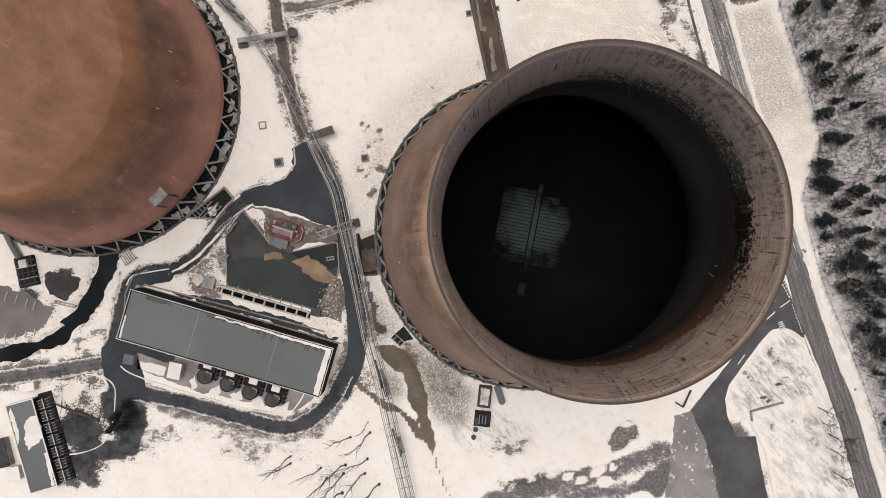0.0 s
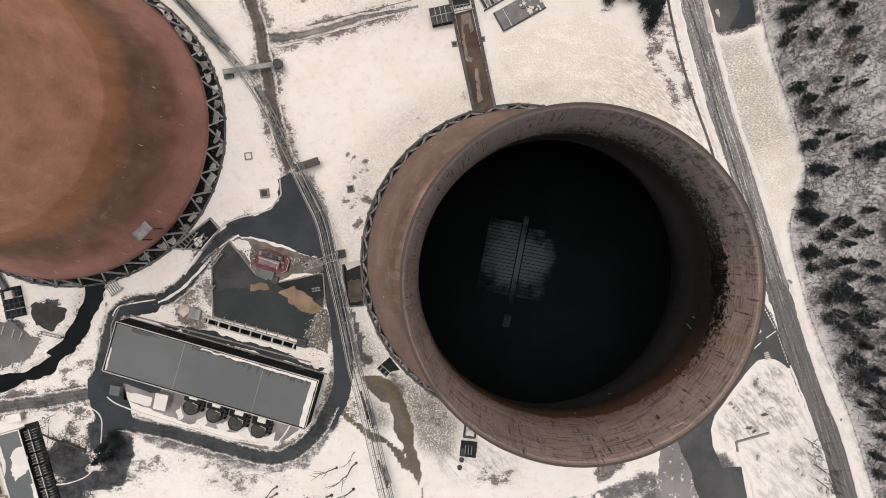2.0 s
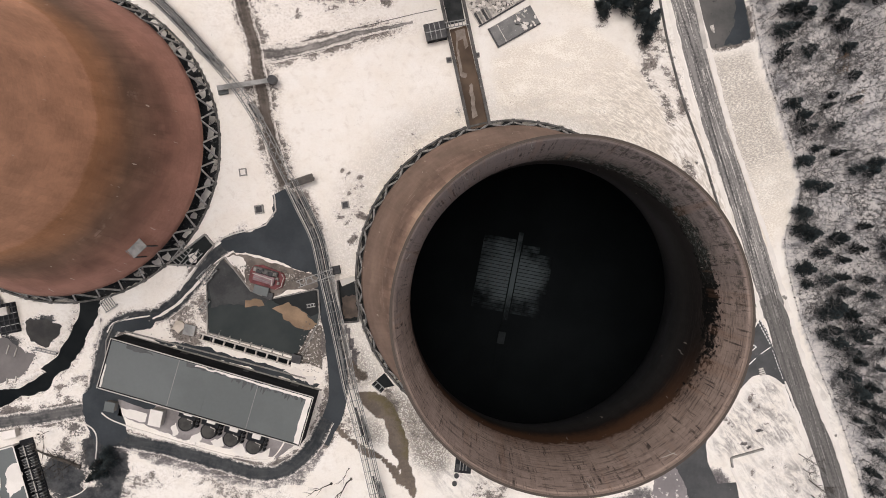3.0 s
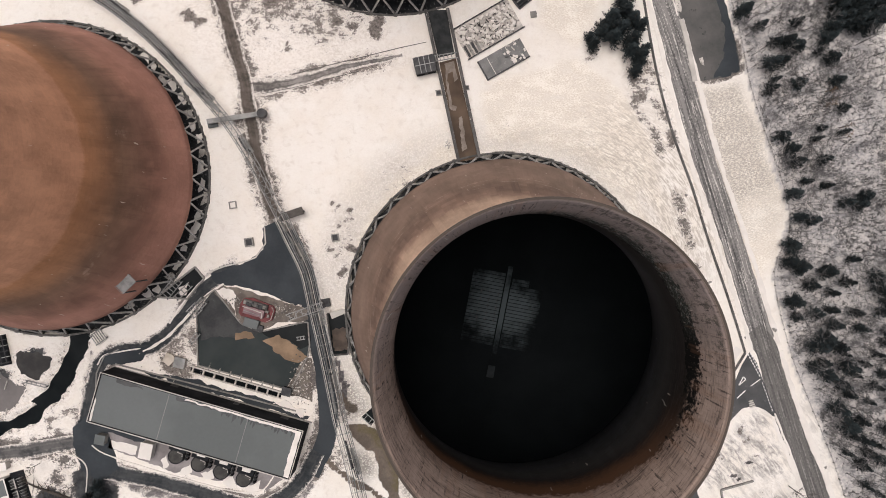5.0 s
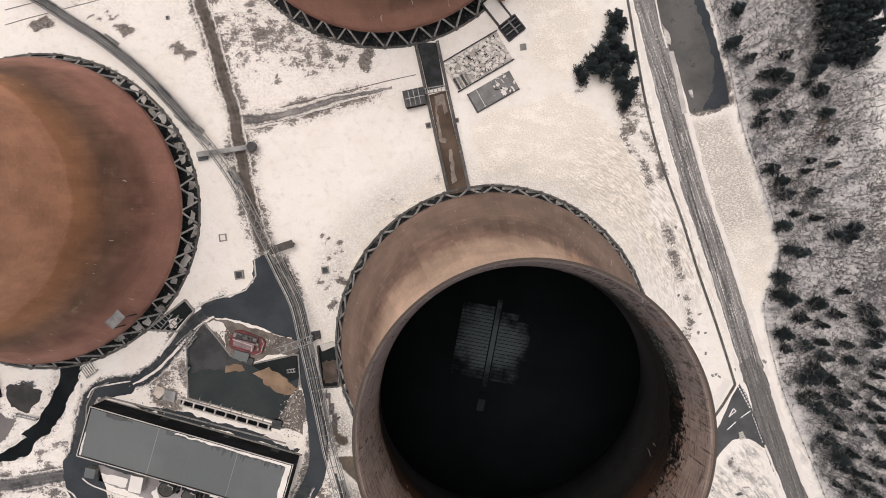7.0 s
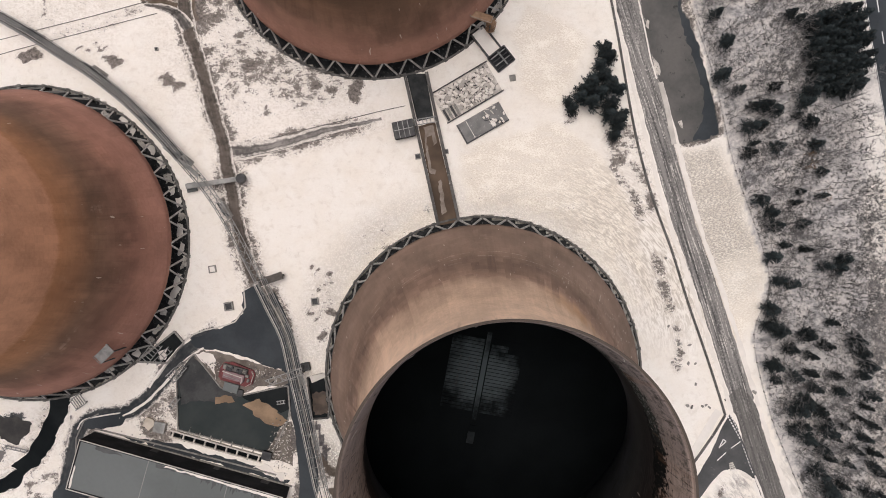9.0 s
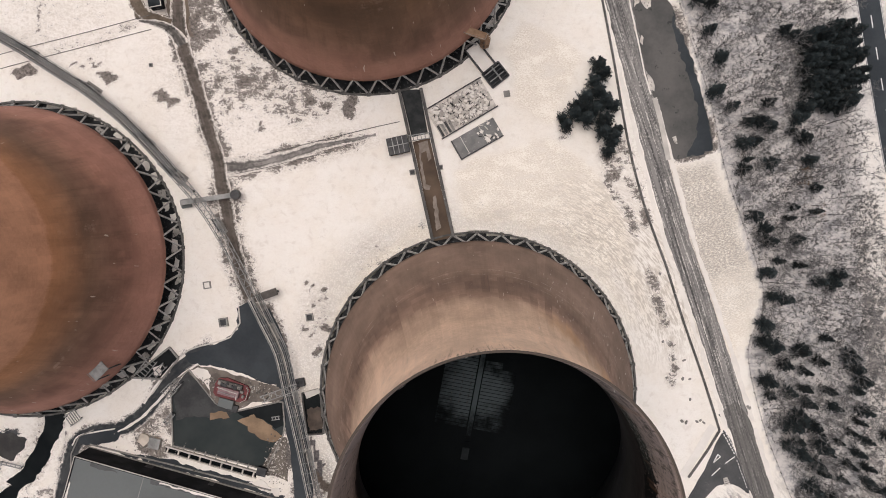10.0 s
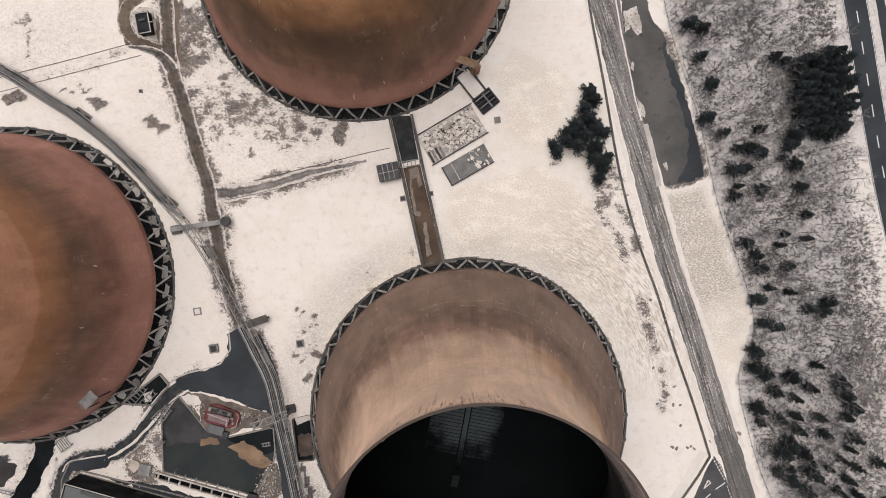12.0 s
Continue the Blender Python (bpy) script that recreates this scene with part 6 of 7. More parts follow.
def run(line, width, bays_x, pipes):
    pts = glide(line, 3.0)
    left, right = edges_of(pts, width)
    per = 5
    for i in range(0, len(pts) - 1, per):
        j = min(i + per, len(pts) - 1)
        span = part("span", wall_along(left[i:j + 1], BRIDGE_Z - 0.3, BRIDGE_Z, 0.2), grey_steel, bridge)
        part("chord", wall_along(right[i:j + 1], BRIDGE_Z - 0.3, BRIDGE_Z, 0.2), grey_steel, span)
        for k in range(i, j):
            a, b, c, d = (Vector((*q, BRIDGE_Z - 0.1)) for q in (left[k], right[k], left[k + 1], right[k + 1]))
            for u, v in ((a, b), (a, d), (b, c)) if bays_x else ((a, b),):
                part("brace", bar(bmesh.new(), u, v, 0.15, 0.1), grey_steel, span)
    for off, r, m in pipes:
        side = [(l[0] + (q[0] - l[0]) * off, l[1] + (q[1] - l[1]) * off, BRIDGE_Z + r + 0.02) for l, q in zip(left, right)]
        bm = bmesh.new()
        tube(bm, side, r, 6)
        part("pipe", bm, m, bridge)
    return pts, left, right


run(NORTH_RUN[:9], 3.0, True, ((0.16, 0.20, dark_steel), (0.34, 0.26, pipe_lag), (0.56, 0.30, pipe_lag), (0.78, 0.20, dark_steel), (0.92, 0.16, grey_steel)))
run(NORTH_RUN[8:], 2.8, True, ((0.28, 0.12, grey_steel), (0.80, 0.14, pipe_lag)))
run(SOUTH_RUN, 4.0, False, ((0.10, 0.10, grey_steel), (0.24, 0.13, pipe_lag), (0.36, 0.09, pale_concrete), (0.58, 0.15, pipe_lag), (0.72, 0.09, grey_steel), (0.88, 0.12, pale_concrete)))


def trestle(at, turn, w=4.4, arm=0.0):
    t = part("trestle", boxes((-0.35, -w / 2, BRIDGE_Z - 0.75, 0.35, w / 2 + arm, BRIDGE_Z - 0.32), bevel=0.04), dark_steel, bridge, "", pose(*at, 0, 0, 0, turn))
    for y in (-w / 2 + 0.4, w / 2 - 0.4):
        part("leg", boxes((-0.3, y - 0.25, -0.2, 0.3, y + 0.25, BRIDGE_Z - 0.75)), dark_steel, t)
    part("pad", boxes((-0.9, -w / 2 - 0.4, -0.2, 0.9, w / 2 + 0.4, 0.25)), concrete, t)


for at, turn, arm in (((-106.4, 103.7), 60, 0), ((-87.9, 92.6), 55, 1), ((-72.3, 77.2), 50, 1), ((-62.8, 66.9), 52, 0), ((-51.0, 51.9), 32, 0),
                      ((-35.6, 20.5), 24, 0), ((-29.5, 1.2), 14, 2), ((-25.7, -16.9), 14, 0), ((-20.0, -40.2), 16, 4), ((-18.9, -42.9), 16, 0), ((-14.7, -60.1), 17, 4)):
    trestle(at, turn - 90 if turn > 90 else turn, 4.4, arm)


def arm_beam(a, b, w, z, mat, label, cap=None):
    x, y, turn, length = along(a, b)
    t = thing("pipe_gantry", x, y, 0, turn, label, "pipe support", "pipe arms")
    part("beam", boxes((0, -w / 2, z - 0.8, length, w / 2, z), bevel=0.05), mat, t)
    part("leg", boxes((0.3, -0.3, -0.2, 0.9, 0.3, z - 0.8)), dark_steel, t)
    part("leg", boxes((length - 0.9, -0.3, -0.2, length - 0.3, 0.3, z - 0.8)), dark_steel, t)
    part("cable_tray", boxes((0.5, -w * 0.2, z, length - 0.5, w * 0.2, z + 0.15)), mat, t)
    if cap:
        bm = bmesh.new()
        drum(bm, length - 0.5, 0, z - 1.2, z + 0.5, cap, cap * 0.9, 14)
        part("drum", bm, dark_steel, t)
    return t


arm_beam(*[(-61.7, 58.5), (-45.2, 60.9)], 1.4, 4.0, grey_steel, "grey steel pipe arm across the yard road", 1.5)
arm_beam(*[(-40.7, 30.4), (-33.8, 32.7)], 2.2, 4.6, surf("brown painted steel", (0.06, 0.055, 0.05), (0.13, 0.12, 0.11), 0.3, 2.0), "dark brown cross beam under the pipe bridge")
arm_beam(*[(-68.2, 70.3), (-58.4, 61.7)], 1.0, 3.4, grey_steel, "grey steel pipe arm beside the tower")
solid("pump_box", boxes((-1.4, -1.2, 0, 1.4, 1.2, 1.6), bevel=0.1), dark_steel, "black pump box standing in the snow", "box", m=pose(*(-27.9, 5.5), 0, 0, 0, 10))
solid("pump_box", boxes((-1.4, -1.3, 0, 1.4, 1.3, 1.4), bevel=0.1), roof_felt, "grey pump box beside the pipe arm", "box", m=pose(*(-60.9, 58.5), 0, 0, 0, 10))

# ground-level pipes
for line, r in (([(-119.1, 101.8), (-107.6, 104.7), (-89.1, 109.2), (-70.7, 114.0)], 0.10), ([(-119.2, 97.4), (-112.5, 99.3), (-92.5, 104.3), (-77.3, 108.1), (-70.8, 109.7)], 0.10), ([(-37.3, 72.9), (-27.8, 75.2), (-15.6, 78.1), (-4.8, 80.7), (2.0, 82.1)], 0.10), ([(-46.4, 67.2), (-37.3, 68.9), (-27.8, 71.3), (-18.0, 73.6)], 0.08)):
    bm = bmesh.new()
    tube(bm, [(px, py, r) for px, py in glide(line, 5)], r, 6)
    solid("pipeline", bm, channel_concrete, "thin dark pipe lying on the snow", "pipe", "ground pipes")


# ---- manholes and little boxes in the snow ----
def manhole(at, size, top, label, height=0.6):
    t = thing("manhole", *at, 0, 8, label, "manhole", "manholes")
    s = size / 2
    part("frame", boxes((-s, -s, -0.1, s, -s * 0.7, height), (-s, s * 0.7, -0.1, s, s, height), (-s, -s * 0.7, -0.1, -s * 0.7, s * 0.7, height), (s * 0.7, -s * 0.7, -0.1, s, s * 0.7, height)), concrete, t)
    part("cover", boxes((-s * 0.7, -s * 0.7, -0.1, s * 0.7, s * 0.7, height - 0.15)), top, t)
    return t


manhole((-55.2, 34.4), 2.2, snow, "square concrete manhole filled with snow")
manhole((-50.4, 23.4), 2.6, dark_steel, "square manhole with a dark grey cover", 1.0)
manhole((-25.0, 24.7), 2.2, dark_steel, "square dark manhole sunk among dead grass")
manhole((5.6, 67.2), 1.6, dark_steel, "small dark manhole beside the channel")
manhole((13.9, 68.6), 1.4, dark_steel, "small dark manhole beside the channel")
manhole((33.5, 90.0), 1.8, concrete, "small grey manhole beside the slab")
manhole((-71.0, 99.2), 1.0, dark_steel, "small dark drain cover in the snow")

# ---- gate house on the outfall channel ----
t, length, deep = flat_hut("gate_house", *[(-0.7, 72.0), (5.0, 73.2), (4.1, 77.7)], 3.5, dark_wall, dark_steel, "black flat-roofed gate house over the channel", "gate house")
for k in range(1, 4):
    part("roof_rib", boxes((length * k / 4 - 0.1, 0, 3.75, length * k / 4 + 0.1, deep, 3.9)), grey_steel, t)
part("roof_rib", boxes((0, deep / 2 - 0.1, 3.9, length, deep / 2 + 0.1, 4.0)), grey_steel, t)
frame_rack(*[(4.3, 76.8), (11.2, 77.9)], 1.6, 2.0, "grey steel gate gantry across the channel", "gate_gantry", 6)

# ---- demolished slabs beside the north tower ----
A, B, C, Dd = [(14.5, 77.1), (30.5, 86.4), (23.9, 95.8), (13.9, 90.3)]
x, y, turn, length = along(A, B)
deep = 9.5
rubble = thing("rubble_slab", x, y, 0, turn, "old concrete slab heaped with snowy rubble", "rubble")
part("slab", boxes((0, 0, -0.2, length, deep, 0.35), bevel=0.05), slush, rubble)
part("kerb", boxes((-0.3, -0.3, -0.2, length + 0.3, 0, 0.9), (-0.3, deep, -0.2, length + 0.3, deep + 0.3, 0.9)), dark_steel, rubble, "dark low wall stump")
chunk = [mesh_of(boxes((-a, -b, -0.3, a, b, c), bevel=0.08), "chunk", m) for a, b, c, m in
         ((0.5, 0.24, 0.4, snow), (0.34, 0.28, 0.45, snow), (0.75, 0.16, 0.3, pale_concrete), (0.42, 0.42, 0.35, snow), (0.6, 0.08, 0.4, dark_steel), (0.3, 0.14, 0.28, channel_concrete))]
for i in range(290):
    px = 0.8 + (length - 1.6) * random.random()
    py = 0.7 + (deep - 1.4) * random.random()
    if px < 5 and py < 4:
        continue
    part("chunk", chunk[(i * 7) % 6], None, rubble, m=pose(px, py, 0.4 + 0.5 * random.random(), 20 * random.random() - 10, 20 * random.random() - 10, 180 * random.random()))
for k in range(4):
    part("beam_stub", boxes((0.3 + k * 1.2, 0.2, 0.35, 1.0 + k * 1.2, 3.8, 0.9), bevel=0.05), concrete if k % 2 else dark_steel, rubble)
A, B, C = [(20.1, 70.9), (32.4, 77.8), (29.5, 83.2)]
x, y, turn, length = along(A, B)
deep = math.dist(B, C)
bare_slab = thing("floor_slab", x, y, 0, turn, "bare grey floor slab with broken snowy edge", "slab")
part("slab", boxes((0, 0, -0.2, length, deep, 0.4), bevel=0.05), surf("worn floor slab", (0.13, 0.132, 0.132), (0.22, 0.22, 0.215), 0.35, 2.0, 0.9, blotch=(0.60, 0.57, 0.53), cover=0.37), bare_slab)
part("wall_stump", boxes((-0.2, -0.2, -0.2, length, 0.15, 0.8), (-0.2, 0.15, -0.2, 0.2, deep, 0.7)), dark_steel, bare_slab)
for i in range(26):
    part("chunk", chunk[i % 6], None, bare_slab, m=pose(length * (0.55 + 0.42 * random.random()), deep * (0.05 + 0.9 * random.random() ** 2), 0.42, 0, 0, 180 * random.random()))
for k in (0, 2):
    part("crack_fill", boxes((length * (0.2 + 0.22 * k), 0.3, 0.4, length * (0.2 + 0.22 * k) + 0.15, deep - 0.3, 0.44)), snow, bare_slab)
# tank and pipe frame by the tower's foot
x, y, turn, length = along(*[(23.9, 97.2), (28.9, 97.8)])
tank = thing("settling_tank", *(25.7, 100.5), 0, -52, "open tank full of snow with a dark rim", "tank")
part("tank_wall", wall_along([(-4.2, -2.2), (4.2, -2.2), (4.2, 2.2), (-4.2, 2.2)], -0.2, 1.8, 0.35, True), dark_steel, tank)
part("snow_fill", boxes((-4.0, -2.0, -0.2, 4.0, 2.0, 1.2)), snow, tank)
part("pipe", tube(bmesh.new(), [(-4.4, 2.6, 0.4), (4.4, 2.6, 0.4), (4.9, -1, 0.5)], 0.2, 6), dark_steel, tank)
frame_x = thing("pipework_pit", *(30.2, 95.5), 0, 38, "black pipe frame in a square pit", "pipework")
part("pit", boxes((-3.0, -2.6, -0.2, 3.0, 2.6, 0.3)), dark_wall, frame_x)
part("pit_wall", wall_along([(-3, -2.6), (3, -2.6), (3, 2.6), (-3, 2.6)], 0, 1.0, 0.3, True), dark_steel, frame_x)
for k in range(4):
    part("pipe", tube(bmesh.new(), [(-2.6, -1.9 + k * 1.2, 0.9), (2.6, -1.9 + k * 1.2, 0.9)], 0.17, 6), grey_steel if k % 2 else dark_steel, frame_x)
part("pipe", tube(bmesh.new(), [(0.4, -2.4, 1.2), (0.4, 2.4, 1.2)], 0.25, 6), grey_steel, frame_x)


# ---- access platforms and stair at the shells ----
def platform(at, turn, z, label, top, a=2.4, b=1.5):
    t = thing("access_platform", *at, 0, turn, label, "platform")
    part("deck", boxes((-a, -b, z - 0.25, a, b, z)), top, t)
    for px in (0.2 - a, a - 0.2):
        for py in (0.2 - b, b - 0.2):
            part("post", boxes((px - 0.15, py - 0.15, -0.2 if py < 0 else -1.5, px + 0.15, py + 0.15, z - 0.25)), dark_steel, t)
    part("rail", wall_along([(0.05 - a, b - 0.05), (0.05 - a, 0.05 - b), (a - 0.05, 0.05 - b), (a - 0.05, b - 0.05)], z + 0.9, z + 1.0, 0.1), grey_steel, t)
    return t


hood = math.radians(-46)
platform((TOWERS[1][0] + (shell_radius(19) + 1.4) * math.cos(hood), TOWERS[1][1] + (shell_radius(19) + 1.4) * math.sin(hood)), 44, 19.0, "grey steel platform at the tower door", grey_steel)
t = platform((24.0, 104.8), -19, 12.0, "rusty landing at the tower door", rust, 3.2, 1.1)
stair = thing("spiral_stair", *(26.9, 103.8), 0, 0, "rusty spiral stair beside the tower", "stair")
part("pole", drum(bmesh.new(), 0, 0, -0.2, 12.2, 0.2, 0.2, 8), rust, stair)
for i in range(42):
    a = i * 0.42
    bm = bmesh.new()
    bar(bm, (0.2 * math.cos(a), 0.2 * math.sin(a), 0.28 * i + 0.2), (1.35 * math.cos(a), 1.35 * math.sin(a), 0.28 * i + 0.2), 0.5, 0.06)
    part("tread", bm, rust, stair)
part("railing", tube(bmesh.new(), [(1.4 * math.cos(i * 0.42), 1.4 * math.sin(i * 0.42), 0.28 * i + 1.1) for i in range(43)], 0.06, 5), rust, stair)

# ---- plant beside the open tower's south foot ----
tank2 = thing("chemical_tank", *(10.3, -45.5), 0, -6, "long tank topped with snow beside the tower", "tank")
part("body", boxes((-1.9, -3.2, -0.2, 1.9, 3.2, 2.2), bevel=0.2), dark_steel, tank2)
part("snow_top", slab_mesh([(-1.2, -2.5), (1.2, -2.5), (1.2, 2.5), (-1.2, 2.5)], 2.32, 0.2, 0.4, 0.5), slush, tank2, "rounded snow lid")
pit = thing("valve_pit", *(9.7, -52.2), 0, -6, "black valve pit with pale pipes", "pit")
part("pit", boxes((-2.4, -2.3, -0.2, 2.4, 2.3, 0.9), bevel=0.06), dark_wall, pit)
for k in range(3):
    part("pipe", tube(bmesh.new(), [(-0.9 + k * 0.9, -1.5, 1.05), (-0.9 + k * 0.9, 1.2, 1.05)], 0.13, 6), grey_steel, pit)
part("lid", boxes((-2.2, -2.1, 0.9, -1.0, 0.2, 1.05)), dark_steel, pit)
gate = thing("penstock_gate", *(14.8, -45.1), 0, 18, "dark grey rounded penstock gate leaning on the basin", "gate")
bm = slab_mesh([(-1.0, 2.8), (-1.0, -2.0), (-0.7, -2.7), (0, -3.0), (0.7, -2.7), (1.0, -2.0), (1.0, 2.8)], 1.5, 0.5)
part("plate", bm, roof_felt, gate)
part("leg", boxes((-0.8, -2.0, -0.2, -0.5, -1.7, 1.0), (0.5, -2.0, -0.2, 0.8, -1.7, 1.0)), dark_steel, gate)
for p in [(7.7, -55.5), (7.1, -57.8)]:
    bm = bmesh.new()
    drum(bm, 0, 0, -0.1, 0.7, 0.8, 0.7, 10)
    solid("oil_barrel", bm, dark_steel, "dark round drum standing in the snow", "drum", "drums by the pit", m=pose(*p, 0))

# hut with its brown loop, north yard
loop_mud = surf("brown trodden mud", (0.095, 0.075, 0.057), (0.185, 0.148, 0.113), 0.12, 1.4, 0.85)
road("clearing", [(-66.0, 129.0), (-70.0, 127.6), (-73.9, 124.8), (-75.6, 121.1), (-75.1, 117.3), (-72.6, 114.2), (-68.9, 112.4), (-65.0, 111.2)], 4.2, track_mat("brown trodden mud", (0.085, 0.067, 0.050), (0.165, 0.132, 0.102), (0.20, 0.165, 0.13), 0.86, 0.2), "brown muddy turning loop", 0.105, 3.4, 0.4, "road")
road("clearing", [(-62.2, 128.0), (-61.5, 118.0), (-60.8, 108.0), (-58.6, 99.0)], 5.0, loop_mud, "brown muddy verge of the yard road", 0.05, 1.0, 0.8, "road")
road("clearing", [(-74.5, 112.2), (-72.0, 111.9), (-67.5, 110.9), (-63.8, 108.4), (-61.8, 105.0)], 0.8, track_mat("dark wet track fading under snow", (0.045, 0.042, 0.040), (0.12, 0.112, 0.105), (0.3, 0.28, 0.26), 0.66, 0.5), "dark wet track where the loop meets the road", 0.115, 4.4, 0.3, "road")
area("snow_patch", [(-73.6, 122.3), (-71.3, 123.9), (-67.6, 123.9), (-66.4, 119.3), (-65.8, 114.0), (-68.7, 114.3), (-71.7, 115.0), (-73.3, 118.0)], slush, "snow island round the hut", 0.12, 0.6, "snow")
yard_hut, length, deep = flat_hut("yard_hut", *[(-70.1, 115.1), (-66.6, 115.7), (-67.5, 121.7)], 3.0, dark_wall, concrete_dark, "dark flat-roofed hut on the turning loop")
for r in ((0, 0, length, 0.22), (0, deep - 0.22, length, deep), (length - 0.22, 0.22, length, deep - 0.22), (length, deep * 0.45, length + 0.9, deep * 0.45 + 0.22)):
    part("parapet", boxes((r[0], r[1], 3.25, r[2], r[3], 3.45)), pale_concrete, yard_hut, "pale roof edge")
part("roof_unit", boxes((length * 0.2, deep * 0.55, 3.25, length * 0.75, deep * 0.68, 3.9), bevel=0.05), dark_steel, yard_hut)

# steel frame and wheel gear at the river head
gear = thing("screen_gear", *(-124.8, -8.6), 0, 12, "black screening machine with pale pipework", "machine")
part("base", boxes((-3.2, -4.6, -0.2, 2.6, 4.4, 1.2), bevel=0.1), dark_wall, gear)
for k in range(5):
    part("rail", boxes((-3.0, -4.0 + k * 1.7, 1.2, 3.4, -3.75 + k * 1.7, 2.0)), grey_steel if k % 2 else dark_steel, gear)
for k in range(4):
    part("strut", boxes((-2.4 + k * 1.5, -4.4, 1.9, -2.2 + k * 1.5, 4.2, 2.1)), dark_steel, gear)
part("pipe", tube(bmesh.new(), [(-1.5, 4.2, 1.2), (-2.6, 8.0, 1.6), (-3.6, 12.0, 1.6)], 0.9, 8), roof_felt, gear)
part("hopper", boxes((-1.2, 1.0, 1.2, 1.2, 3.4, 3.0), bevel=0.1), pale_concrete, gear)
frame_rack(*[(-117.0, -17.6), (-110.3, -19.2)], 0.8, 1.0, "low steel handrail crossing the snow", "handrail", 5)
for a in [(-131.5, -16.1), (-128.5, -17.1), (-125.4, -18.1), (-123.1, -18.9)]:
    solid("marker_post", boxes((-0.12, -1.4, -0.1, 0.12, 1.4, 0.5)), pale_concrete, "thin pale baffle post in the silt", "post", "baffle posts", m=pose(*a, 0, 0, 0, -18))
for a in [(-131.9, -28.2), (-128.9, -28.2), (-125.8, -27.5), (-123.1, -26.8)]:
    solid("marker_post", boxes((-0.12, -0.9, -0.1, 0.12, 0.9, 0.5)), pale_concrete, "thin pale baffle post in the silt", "post", "baffle posts", m=pose(*a, 0, 0, 0, -10))
frame_rack(*[(-96.8, -5.7), (-93.4, -3.3)], 3.4, 0.9, "dark slatted footbridge at the river head", "footbridge", 6)
pool("water", [(-17.3, -28.3), (-15.9, -27.0), (-13.6, -25.0), (-10.6, -28.8), (-13.4, -29.4), (-14.7, -31.0)], dark_water, "black water in the outfall bay", 0.06)
frame_rack(*[(-16.7, -27.7), (-14.1, -30.1)], 1.7, 0.7, "grey steel screen over the black outfall bay", "outfall_screen", 2)

# ---- kerbs, hedge and white lines on the roads ----
solid("kerb", wall_along(glide([(-46.0, 27.8), (-45.6, 23.1), (-48.6, 18.9), (-54.4, 17.1), (-61.1, 15.1), (-66.2, 10.1), (-71.9, 2.2)], 3), -0.2, 0.35, 0.4), pale_concrete, "pale kerb round the asphalt yard", "kerb", kind="structure")
for line in ([(-58.1, 11.1), (-63.7, 7.4), (-70.9, -0.6), (-76.3, -5.6), (-82.2, -9.0)], [(-62.0, 13.9), (-66.2, 10.4), (-70.9, 4.4), (-74.3, -0.6)]):
    solid("snow_bank", strip_mesh(glide(line, 1.0), 0.65, 0.3, 0.4, None, 0.3), snow, "ploughed bank of snow beside the loop road", "snow", kind="structure")
for run_line, w in (([(-97.7, -36.9), (-96.2, -38.2), (-89.8, -40.9), (-76.4, -45.1), (-61.3, -49.2), (-52.9, -50.9), (-47.5, -50.5), (-44.5, -47.5), (-42.5, -43.8)], 0.6), ([(-108.3, -39.2), (-102.5, -40.2), (-99.4, -43.1), (-99.3, -48.1), (-100.3, -54.8), (-103.0, -59.9), (-108.4, -62.4), (-115.5, -63.5)], 0.5), ([(-95.8, -12.9), (-94.1, -10.3), (-89.4, -9.0), (-83.0, -8.0)], 0.6)):
    solid("snow_kerb", strip_mesh(glide(run_line, 1.0), w * 0.6, 0.35, 0.5, None, 0.15), snow, "kerb capped with a line of snow", "kerb", kind="structure")
solid("kerb", wall_along(glide([(-41.9, 29.8), (-36.4, 21.4), (-32.7, 11.4), (-30.7, 1.4), (-27.7, -12.0), (-25.2, -27.1)], 3), -0.2, 0.4, 0.35), concrete, "grey kerb beside the service road", "kerb", kind="structure")
solid("kerb", wall_along(glide([(-99.0, -28.8), (-96.5, -22.1), (-96.1, -15.4), (-93.8, -10.3), (-89.4, -8.3)], 3), -0.2, 0.4, 0.35), concrete, "grey kerb at the hall's end", "kerb", kind="structure")
solid("ditch_wall", wall_along(glide([(59.2, 133.0), (61.1, 119.8), (64.5, 101.7), (69.1, 75.2), (73.5, 57.7), (77.5, 46.1), (80.0, 39.4), (84.9, 23.5), (90.1, 8.4), (94.1, -4.1), (95.7, -9.5), (92.4, -15.0), (86.5, -23.4)], 4), -0.2, 0.4, 0.65), channel_concrete, "dark low boundary wall along the road", "wall", kind="structure")
solid("verge", strip_mesh(glide([(93.9, -8.1), (88.9, -16.5), (84.7, -23.2)]), 2.4, 0.08, 0.2, None, 0.3), snow, "strip of snow along the junction", "verge", kind="structure")
solid("kerb", wall_along(glide([(76.8, 88.5), (78.7, 81.1), (80.8, 70.3)], 4), -0.2, 0.3, 1.4), pale_concrete, "pale broken kerb island of the lay-by", "kerb", kind="structure")
solid("kerb", wall_along(glide([(65.9, 134.7), (68.2, 124.8), (69.9, 114.9), (72.4, 103.4), (74.0, 95.2), (75.7, 89.5)], 4), -0.2, 0.25, 0.4), snow, "snow-lined kerb between road and lay-by", "kerb", kind="structure")
solid("kerb", wall_along([(88.6, -52.8), (93.3, -62.0), (96.7, -78.7)], -0.2, 0.4, 0.7), snow, "snow-covered kerb at the yard entrance", "kerb", kind="structure")
